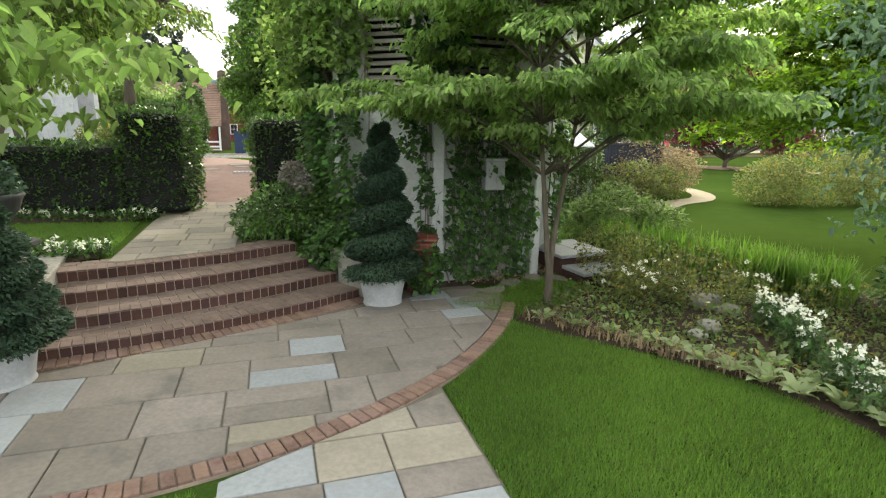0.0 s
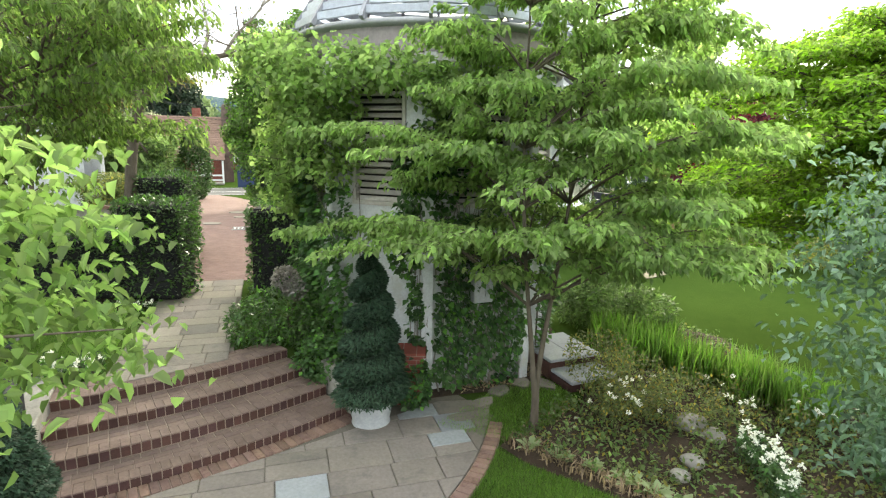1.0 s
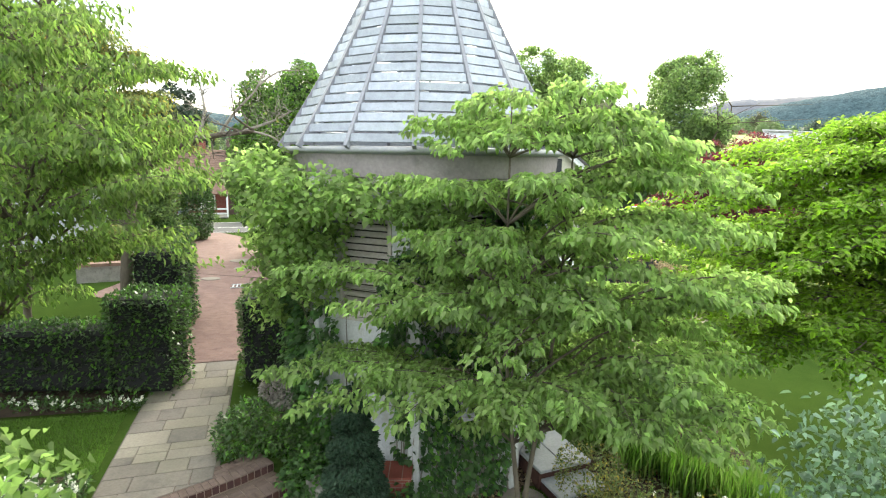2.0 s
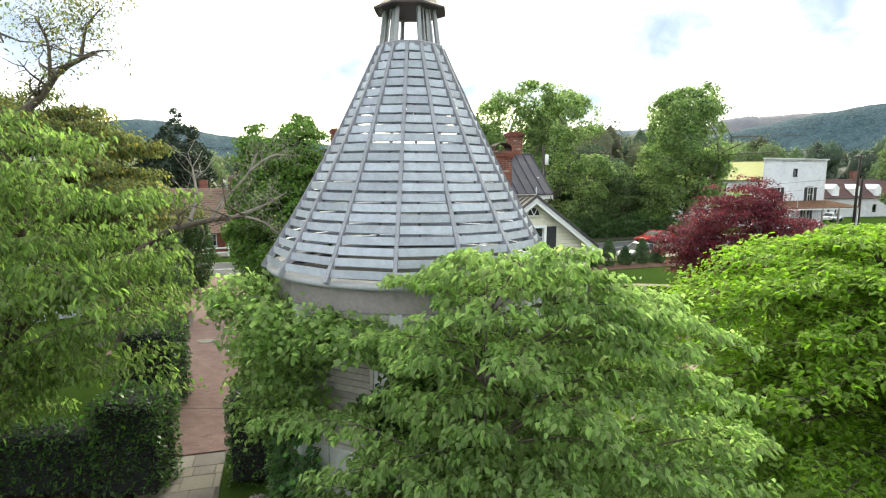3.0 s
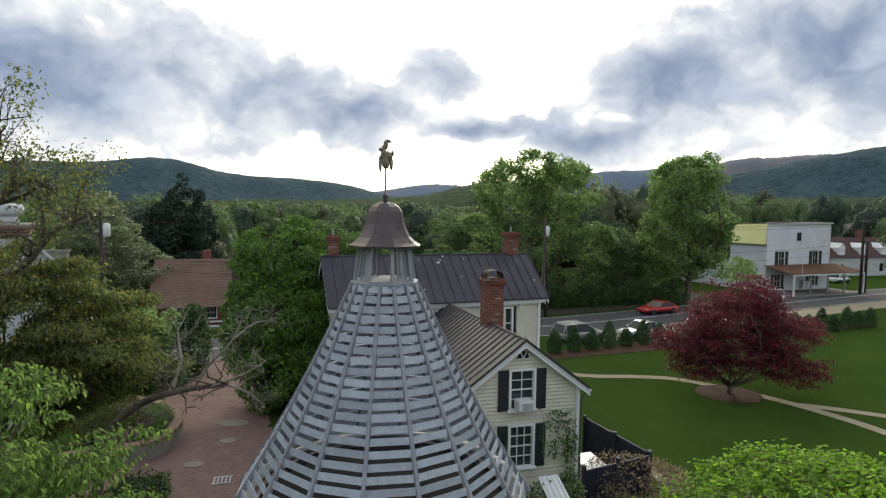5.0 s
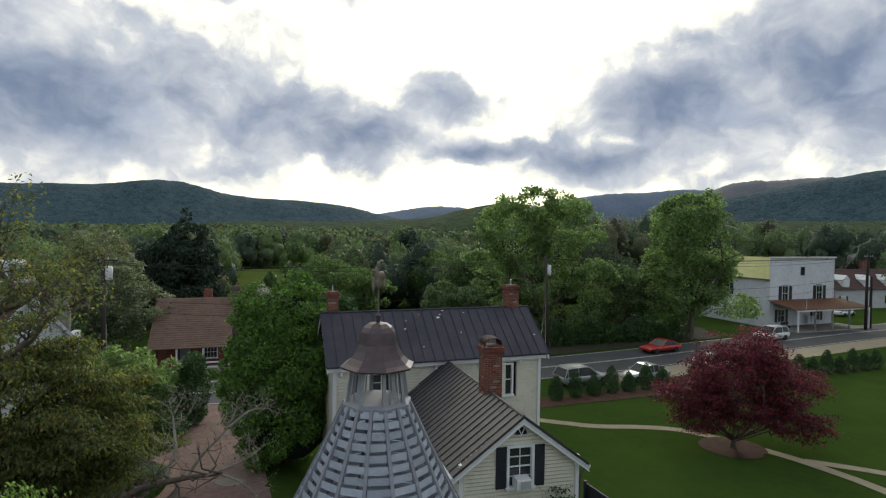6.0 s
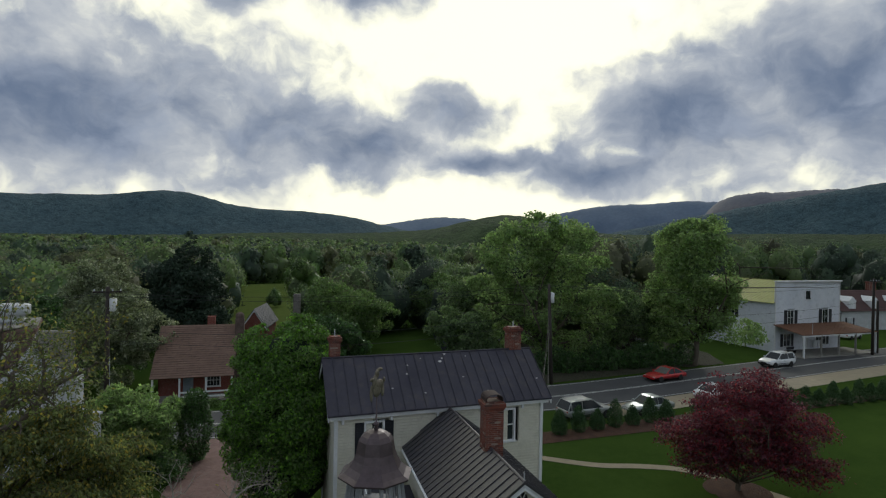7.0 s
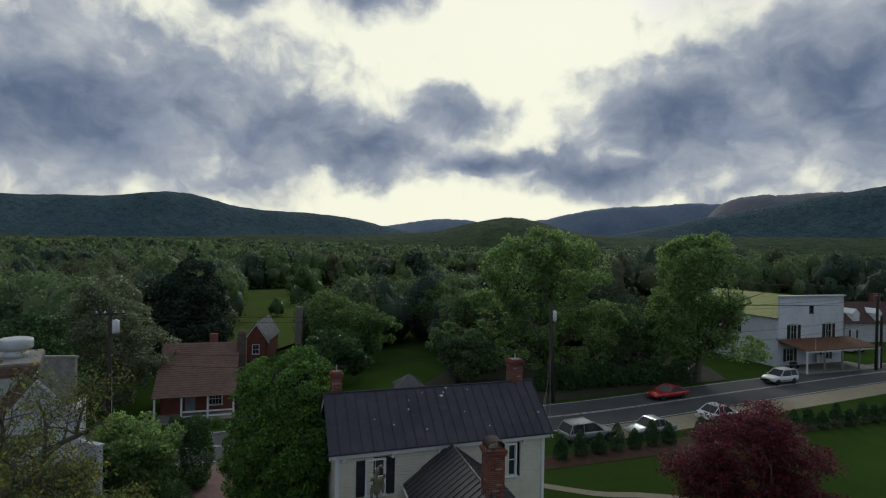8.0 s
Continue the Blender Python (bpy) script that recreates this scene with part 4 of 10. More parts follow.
v, f = ribbon(smooth_line([(6.0, 16.6), (7.2, 17.2), (8.4, 18.4), (9.9, 19.6), (10.4, 22), (9.2, 27)], 24), 0.8, 0.016)
solid("garden_path", numpy_mesh("garden_path", v, f, GRAVEL, True), GRAVEL, "sand path winding round the shrub bed", "path", "", "structure")
sheet("flower_bed", [(7.4, 40.6), (14, 43.2), (19, 45.2), (33, 51.6), (44, 56.2), (44, 57.6), (32, 53.6), (18, 47.8), (9, 43.6), (7.6, 43.2)], MULCH, "brown bark mulch strip under the row of shrubs", 0.015, 0.6, 0.05, "flower bed")
sheet("flower_bed", [(18.2 + 1.9 * math.cos(a), 34.0 + 1.7 * math.sin(a)) for a in np.linspace(0, 6.2, 20)], MULCH, "round mulch ring under the purple maple", 0.015, 0.35, 0.05, "flower bed")
# right-hand border beside the lawn, the soil under the tower, the beds of the terrace
sheet("flower_bed", [(1.15, 7.0), (1.5, 6.55), (2.0, 6.2), (2.6, 5.75), (3.1, 5.35), (3.5, 4.9), (3.75, 4.45), (4.0, 3.9), (4.2, 3.0), (7.5, 3.2), (7.2, 8.0), (6.6, 9.4),
                     (6.5, 11.4), (5.0, 12.8), (4.2, 12.5), (3.6, 10.6), (2.6, 8.2), (1.9, 7.6)], SOIL, "dark earth border planted along the lawn", 0.01, 0.22, 0.06, "flower bed")
sheet("flower_bed", [(-1.3, 8.0), (-0.2, 8.25), (0.6, 8.5), (1.6, 8.75), (2.4, 9.4), (2.9, 10.6), (2.9, 13.2), (0, 13.8), (-2.0, 12.5), (-1.6, 9.0)], SOIL, "bare soil round the foot of the tower", 0.008, 0.25, 0.04, "flower bed")
sheet("flower_bed", [(-9.5, 10.1), (-5.75, 10.75), (-5.75, 12.3), (-10, 12.2)], SOIL, "dark soil strip below the clipped hedge", 0.012, 0.25, 0.03, "flower bed")
sheet("flower_bed", [(-5.6, 7.1), (-4.75, 7.75), (-4.95, 8.5), (-6.3, 8.35)], SOIL, "soil pocket with white bedding flowers", 0.012, 0.16, 0.03, "flower bed")

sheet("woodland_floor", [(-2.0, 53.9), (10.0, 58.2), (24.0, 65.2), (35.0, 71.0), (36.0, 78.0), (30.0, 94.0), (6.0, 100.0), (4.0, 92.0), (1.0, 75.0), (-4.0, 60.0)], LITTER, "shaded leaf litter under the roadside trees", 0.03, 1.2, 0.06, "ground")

# ---- the tower with its slatted cone ----
AX, AY = 0.20, 10.92
FIRST = 246.0        # bearing of one rib of the cone
DRUM = 223.5         # bearing of one corner of the drum
CONE_N, ROWS = 16, 24


def cone_r(k):
    """Radius and height along the cone, k from eaves to lantern; a slight flare at the foot."""
    z = 5.86 + 3.69 * k
    return 0.56 + 1.92 * (1 - k) + 0.10 * (1 - k) ** 4 - 0.05 * math.sin(math.pi * k), z


tower = thing("tower", "octagonal ivy-clad garden tower with a tall slatted cone roof", "tower", (AX, AY, 0))


def build_tower():
    t = tower
    ang = [radians(DRUM + 45 * i) for i in range(8)]
    R, H = 2.3, 5.55
    # drum: one wall slab a side, each with its louvred opening
    for i in range(8):
        a = Vector((R * math.cos(ang[i]), R * math.sin(ang[i]), 0))
        b = Vector((R * math.cos(ang[(i + 1) % 8]), R * math.sin(ang[(i + 1) % 8]), 0))
        d = (b - a).normalized()
        m = Matrix.Translation((a + b) / 2) @ Matrix.Rotation(math.atan2(d.y, d.x), 4, "Z")
        w = (b - a).length
        g = Geo()
        o0, o1, z0, z1 = -0.46, 0.46, 3.05, 5.0
        for za, zb in ((-0.4, z0), (z0, z1), (z1, H)):
            for sa, sb in ((-w / 2, o0), (o0, o1), (o1, w / 2)):
                if za == z0 and sa == o0:
                    continue
                g.box(((sa + sb) / 2, 0.1, (za + zb) / 2), (sb - sa, 0.2, zb - za), m)
        bm = bmesh.new()
        tmp = mesh_of("wall", g, STUCCO)
        bm.from_mesh(tmp)
        bmesh.ops.remove_doubles(bm, verts=bm.verts, dist=1e-4)
        bpy.data.meshes.remove(tmp)
        part("wall", bm, STUCCO, t, "limewashed wall panel with peeling paint")
        lou = Geo()
        lou.box((-0.45, 0.04, (z0 + z1) / 2), (0.06, 0.14, z1 - z0), m).box((0.45, 0.04, (z0 + z1) / 2), (0.06, 0.14, z1 - z0), m)
        lou.box((0, 0.04, z0 + 0.03), (0.96, 0.16, 0.06), m).box((0, 0.04, z1 - 0.03), (0.96, 0.16, 0.06), m)
        vent = part("louvre", lou, LOUVRE, t, "faded wooden louvre window")
        nl = 17
        slat = Geo()
        slat.box((0, 0, 0), (0.84, 0.10, 0.018), pose(0, 0, 0, 38))
        me = mesh_of("slat", slat, LOUVRE)
        for k in range(nl):
            s = part("slat", me, LOUVRE, vent)
            s.matrix_basis = m @ pose(0, 0.05, z0 + 0.1 + (z1 - z0 - 0.2) * k / (nl - 1))
        # flat near-black panel in place of the unlit hollow
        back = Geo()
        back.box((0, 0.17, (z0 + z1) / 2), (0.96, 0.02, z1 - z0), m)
        part("louvre_backing", back, DARK, vent, "near-black panel painting the hollow behind the louvres")
        # corner pier
        c = Geo()
        c.box((0, 0, H / 2 - 0.2), (0.2, 0.2, H + 0.4), Matrix.Translation(a) @ Matrix.Rotation(ang[i], 4, "Z"), 0.02)
        part("corner_pier", c, STUCCO, t, "white corner pier")
    # eaves: mauve fascia ring over a peeling soffit, and the rim
    g = Geo()
    g.lathe([(2.30, 5.22), (2.36, 5.24), (2.40, 5.34), (2.30, 5.36)], 32, cap=False, turn=radians(FIRST))
    part("soffit", g, PEELING, t, "peeling white soffit moulding")
    g = Geo()
    g.lathe([(2.26, 5.34), (2.42, 5.36), (2.45, 5.70), (2.40, 5.71), (2.2, 5.72)], 32, cap=False, turn=radians(FIRST))
    part("fascia", g, FASCIA, t, "weathered mauve fascia board")
    g = Geo()
    g.lathe([(2.44, 5.70), (2.56, 5.73), (2.57, 5.78), (2.52, 5.81), (2.30, 5.82), (2.30, 5.76), (2.4, 5.72)], 48, cap=False, turn=radians(FIRST))
    part("rim", g, LEAD, t, "grey metal rim", True)
    g = Geo()
    g.lathe([(2.2, 5.5), (2.2, 5.62)], 32)
    part("deck", g, DARK, t, "dark floor inside the cone")
    # ribs
    for i in range(CONE_N):
        g = Geo()
        pts = [(cone_r(k)[0] + 0.034, 0, cone_r(k)[1]) for k in np.linspace(-0.012, 1.0, 9)]
        for a, b in zip(pts, pts[1:]):
            va, vb = Vector(a), Vector(b)
            d = (vb - va).normalized()
            n = Vector((d.z, 0, -d.x))
            y = Vector((0, 0.028, 0))
            q = [va - y - n * 0.07, va + y - n * 0.07, va + y + n * 0.012, va - y + n * 0.012]
            p = [vb - y - n * 0.07, vb + y - n * 0.07, vb + y + n * 0.012, vb - y + n * 0.012]
            g.ring_stack([q, p])
        rib = part("rib", g, RIB, t)
        rib.matrix_basis = pose(0, 0, 0, 0, 0, FIRST + 360 / CONE_N * i)
    # lantern: sill ring, eight posts, inner louvres, bell-shaped cap
    g = Geo()
    g.lathe([(0.50, 9.48), (0.62, 9.50), (0.62, 9.56), (0.54, 9.60), (0.44, 9.60)], 8, turn=radians(FIRST))
    part("lantern_sill", g, RIB, t, "octagonal sill of the lantern")
    for i in range(8):
        a = radians(FIRST + 45 * i)
        g = Geo()
        lean = Vector((math.cos(a), math.sin(a), 0))
        g.tube([lean * 0.535 + Vector((0, 0, 9.58)), lean * 0.45 + Vector((0, 0, 10.22))], [0.042, 0.038], 4)
        part("lantern_post", g, LEAD, t)
    for i in range(8):
        if i in (0, 4, 6):
            continue
        a, b = radians(FIRST + 45 * i), radians(FIRST + 45 * (i + 1))
        g = Geo()
        p = [Vector((math.cos(q) * r, math.sin(q) * r, z)) for z, r in ((9.6, 0.50), (10.2, 0.42)) for q in (a, b)]
        lo, hi = p[0].lerp(p[1], 0.34), p[2].lerp(p[3], 0.34)
        lo2, hi2 = p[0].lerp(p[1], 0.80), p[2].lerp(p[3], 0.80)
        for s, e in ((lo, hi), (lo2, hi2)):
            g.tube([s, e], 0.016, 4)
        g.add([p[0].lerp(p[1], 0.5), p[0].lerp(p[1], 0.72), p[2].lerp(p[3], 0.72), p[2].lerp(p[3], 0.5)], [(0, 1, 2, 3)])
        part("lantern_board", g, LEAD, t, "broken grey boards of the lantern")
    prof = [(0.45, 10.16), (0.66, 10.17), (0.665, 10.20), (0.57, 10.25), (0.47, 10.34), (0.40, 10.46), (0.355, 10.58), (0.335, 10.70), (0.315, 10.79), (0.26, 10.87), (0.17, 10.93), (0.06, 10.955), (0.03, 10.96)]
    g = Geo()
    g.lathe(prof, 8, turn=radians(FIRST))
    part("bell_cap", g, BELL, t, "bell-shaped brown copper cap")
    g = Geo()
    g.lathe([(0.03, 10.95), (0.045, 10.98), (0.03, 11.01), (0.055, 11.05), (0.05, 11.08), (0.015, 11.1), (0.012, 11.58), (0.006, 11.6)], 10)
    part("finial", g, BELL, t, "thin finial rod", True)
    # the weathervane: a worn gilt plate with rounded lobes on the rod
    bm = bmesh.new()
    for c, s in (((0.0, 0, 11.66), (0.10, 0.03, 0.13)), ((0.05, 0, 11.76), (0.12, 0.035, 0.09)), ((-0.05, 0, 11.80), (0.06, 0.03, 0.15)), ((0.0, 0, 11.95), (0.05, 0.03, 0.08)), ((-0.13, 0, 11.62), (0.035, 0.02, 0.15)),
                 ((0.14, 0, 11.64), (0.04, 0.025, 0.12)), ((0.06, 0, 12.02), (0.07, 0.02, 0.03)), ((-0.12, 0, 11.86), (0.05, 0.02, 0.035)), ((0.17, 0, 11.82), (0.03, 0.02, 0.05))):
        bmesh.ops.create_icosphere(bm, subdivisions=2, radius=1.0, matrix=Matrix.Translation(c) @ Matrix.Diagonal((*s, 1)))
    vane = part("weathervane", bm, GILT, t, "worn gilded weathervane")
    vane.matrix_basis = pose(0, 0, 0, 0, 0, 52)


build_tower()
box = Geo()
box.box((0, 0, 0), (0.34, 0.16, 0.46), None, 0.015).box((0, 0, 0.245), (0.38, 0.20, 0.04))
box.tube([(0.05, -0.085, 0.1), (0.1, -0.1, 0.02), (0.02, -0.1, -0.02), (0.03, -0.085, -0.12)], 0.012, 5)
solid("meter_box", box, LEAD, "grey-white electric meter box fixed among the vines", "meter box", at=(1.01, 8.68, 1.78), rz=21)

# ---- the cream clapboard house ----
def board_wall(g, p0, d, width, z0, z1, holes=(), course=0.14, lap=0.016, top=None, thick=0.16):
    """Lapped boards along d from p0, cut round the holes (s0, s1, za, zb); top(s_mid_height) gives the span under a gable."""
    d = Vector((*d, 0))
    n = Vector((d.y, -d.x, 0))           # outward
    p0 = Vector((*p0, 0))
    z = z0
    while z < z1 - 1e-6:
        zt = min(z + course, z1)
        lo, hi = (0.0, width) if top is None else top((z + zt) / 2)
        spans = [(lo, hi)]
        for s0, s1, za, zb in holes:
            if zt > za + 0.02 and z < zb - 0.02:
                nxt = []
                for a, b in spans:
                    if s1 <= a or s0 >= b:
                        nxt.append((a, b))
                    else:
                        if s0 > a:
                            nxt.append((a, s0))
                        if s1 < b:
                            nxt.append((s1, b))
                spans = nxt
        for a, b in spans:
            if b - a < 0.02:
                continue
            A, B = p0 + d * a, p0 + d * b
            q = [A + n * lap, B + n * lap, B - n * thick, A - n * thick]
            t = [A + n * 0.004, B + n * 0.004, B - n * thick, A - n * thick]
            k = [A - n * 0.03, B - n * 0.03, B - n * thick, A - n * thick]
            gap = course * 0.15
            g.ring_stack([[w + Vector((0, 0, z)) for w in q], [w + Vector((0, 0, zt - gap)) for w in t]])
            g.ring_stack([[w + Vector((0, 0, zt - gap)) for w in k], [w + Vector((0, 0, zt)) for w in k]])
        z = zt
    return g


def sash_window(parent, m, w, h, shutters=True, glazing=(2, 2), ac=False, shut=SHUTTER, shutter_w=0.42, trim=TRIM):
    """A sash window on the plane x-z of m, y inward, centred: trim, sashes, panes, sill, shutters, and where asked an air conditioner."""
    g = Geo()
    k = 0.09
    for c, s in (((-w / 2 - k / 2, -0.02, 0), (k, 0.10, h + 2 * k)), ((w / 2 + k / 2, -0.02, 0), (k, 0.10, h + 2 * k)), ((0, -0.03, h / 2 + k / 2), (w + 0.02, 0.12, k))):
        g.box(c, s, m)
    win = part("window", g, trim, parent, "white-trimmed sash window")
    s = Geo()
    s.box((0, -0.06, -h / 2 - k / 2), (w + 2 * k + 0.08, 0.18, k), m, 0.01)
    part("window_sill", s, trim, win)
    b = Geo()
    nx, nz = glazing
    for i in range(nx + 1):
        b.box((-w / 2 + w * i / nx, 0.03, 0), (0.024, 0.04, h), m)
    for i in range(nz + 1):
        b.box((0, 0.026, -h / 2 + h * i / nz), (w, 0.045, 0.045 if i == nz / 2 else 0.024), m)
    part("sash", b, trim, win)
    for i in range(nx):
        for j in range(nz):
            p = Geo()
            p.box((-w / 2 + w * (i + 0.5) / nx, 0.045, -h / 2 + h * (j + 0.5) / nz), (w / nx - 0.03, 0.008, h / nz - 0.03), m @ pose(0, 0, 0, 0.7 * (i - j), 0, 0.6 * (j - i)))
            part("pane", p, GLASS, win)
    # flat near-black panel in place of the unlit room
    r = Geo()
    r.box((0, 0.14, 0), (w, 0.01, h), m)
    part("window_backing", r, DARK, win, "near-black panel painting the dark room behind the glass")
    if shutters:
        for sgn in (-1, 1):
            q = Geo()
            cx = sgn * (w / 2 + k + shutter_w / 2 + 0.01)
            q.box((cx, -0.035, 0), (shutter_w, 0.04, h + k), m, 0.006)
            for zc in (-h * 0.25, h * 0.25):
                for j in range(7):
                    q.box((cx, -0.06, zc + h * 0.2 * (j - 3) / 3.2), (shutter_w - 0.12, 0.014, 0.03), m @ pose(0, 0, 0))
            part("shutter", q, shut, win, "dark louvred shutter")
    if ac:
        a = Geo()
        a.box((0, -0.2, -h / 2 + 0.19), (0.52, 0.46, 0.34), m, 0.02)
        body = part("air_conditioner", a, AC_WHITE, win, "white window air conditioner")
        a = Geo()
        a.box((0.04, -0.435, -h / 2 + 0.19), (0.36, 0.01, 0.24), m)
        part("grille", a, GREY_METAL, body)
    return win


def gable_roof(parent, p0, d, length, half, z_eave, z_ridge, mat, seam=0.5, over_end=0.2, thick=0.07, seam_h=0.045, sides=(0, 1), ridge_cap=True, drop=0.0, label=""):
    """Two sloping panes from the ridge line p0..p0+d*length, with standing seams as pieces."""
    d = Vector((*d, 0))
    n = Vector((-d.y, d.x, 0))
    p0 = Vector((*p0, 0))
    rise = Vector((0, 0, z_ridge - z_eave))
    for sgn in sides:
        s = 1 if sgn else -1
        a = p0 - d * over_end + Vector((0, 0, z_ridge))
        b = p0 + d * (length + over_end) + Vector((0, 0, z_ridge - drop))
        down = n * s * half - rise
        up = Vector((0, 0, thick))
        g = Geo()
        g.ring_stack([[a, b, b + down, a + down], [a + up, b + up, b + down + up, a + down + up]])
        roof = part("roof", g, mat, parent, label)
        if seam:
            k = int((length + 2 * over_end) / seam)
            sl = down.length
            sg = Geo()
            sg.box((0, sl / 2, 0), (0.03, sl, seam_h))
            me = mesh_of("seam", sg, mat)
            run = (b - a) / k
            rot = Matrix((d, down.normalized(), d.cross(down.normalized()))).transposed().to_4x4()
            lift = d.cross(down.normalized())
            lift = lift if lift.z > 0 else -lift
            for i in range(k + 1):
                q = part("seam", me, mat, roof)
                q.matrix_basis = Matrix.Translation(a + run * i + up + lift * (seam_h * 0.3)) @ rot
    if ridge_cap:
        g = Geo()
        g.tube([p0 - d * over_end + Vector((0, 0, z_ridge + thick + 0.01)), p0 + d * (length + over_end) + Vector((0, 0, z_ridge - drop + thick + 0.01))], 0.05, 6)
        part("ridge_cap", g, mat, parent)


def chimney(parent, x, y, z0, z1, w, dpt, rz, cap=True, pots=0, seed=1):
    """A stack of single bricks in running bond round a mortar core, with two corbel courses under the top."""
    m = pose(x, y, 0, 0, 0, rz)
    r = np.random.default_rng(seed)
    g = Geo()
    g.box((0, 0, (z0 + z1 - 0.02) / 2), (w - 0.012, dpt - 0.012, z1 - 0.02 - z0), m)
    c = part("chimney", g, MORTAR, parent, "corbelled red brick chimney")
    g = Geo()
    rows = int((z1 - z0) / 0.075)
    for j in range(rows):
        grow = 0.04 if j == rows - 4 else 0.075 if j in (rows - 3, rows - 2) else 0.0
        z = z0 + (j + 0.5) * (z1 - z0) / rows
        for lx, ly, n_, turn in ((w + 2 * grow, dpt / 2 + grow, max(2, round(w / 0.21)), 0), (w + 2 * grow, -dpt / 2 - grow, max(2, round(w / 0.21)), 0), (dpt + 2 * grow - 0.1, w / 2 + grow, max(2, round(dpt / 0.21)), 1), (dpt + 2 * grow - 0.1, -w / 2 - grow, max(2, round(dpt / 0.21)), 1)):
            step = lx / n_
            for i in range(n_ + j % 2):
                a, b = -lx / 2 + (i - 0.5 * (j % 2)) * step, -lx / 2 + (i + 1 - 0.5 * (j % 2)) * step
                a, b = max(a, -lx / 2), min(b, lx / 2)
                sgn = 1 if ly > 0 else -1
                o = ly - sgn * 0.05 + 0.004 * r.normal()
                ctr, dim = ((a + b) / 2, o), (b - a - 0.012, 0.1)
                if turn:
                    ctr, dim = ctr[::-1], dim[::-1]
                g.box((*ctr, z), (*dim, (z1 - z0) / rows - 0.012), m)
    tagged(part("bricks", g, CHIMNEY, c, "weathered red bricks, some burnt dark"), kind="stuff")
    if cap:
        h = Geo()
        r = w * 0.46
        arc = [(r * math.cos(t), r * 0.5 * math.sin(t)) for t in np.linspace(0, math.pi, 9)]
        h.ring_stack([[(p, -dpt * 0.48, z1 + 0.12 + q) for p, q in arc] + [(p * 0.94, -dpt * 0.48, z1 + 0.10 + q) for p, q in reversed(arc)],
                      [(p, dpt * 0.48, z1 + 0.12 + q) for p, q in arc] + [(p * 0.94, dpt * 0.48, z1 + 0.10 + q) for p, q in reversed(arc)]], m)
        h.box((-r, 0, z1 + 0.06), (0.03, dpt * 0.9, 0.14), m).box((r, 0, z1 + 0.06), (0.03, dpt * 0.9, 0.14), m)
        part("chimney_hood", h, HOOD, c, "curved rusty dark metal hood")
    for i in range(pots):
        h = Geo()
        h.tube([m @ Vector((0.12 * (i - (pots - 1) / 2) * 2, 0, z1)), m @ Vector((0.12 * (i - (pots - 1) / 2) * 2, 0, z1 + 0.3))], [0.035, 0.03], 6)
        part("flue", h, GREY_METAL, c)
    f = Geo()
    f.box((0, 0, z0 + 0.35), (w + 0.1, dpt + 0.1, 0.12), m)
    part("flashing", f, TIN, c)
    return c


HD, HN = (0.934, 0.358), (-0.358, 0.934)         # along the house front, and to the back
HROT = math.degrees(math.atan2(HD[1], HD[0]))


def hp(s, q):
    """A place by metres along the house front from its west eave corner and behind the eave."""
    return (-4.09 + HD[0] * s + HN[0] * q, 25.93 + HD[1] * s + HN[1] * q)


house = thing("house", "two-storey cream clapboard house with a dark tin roof", "house")


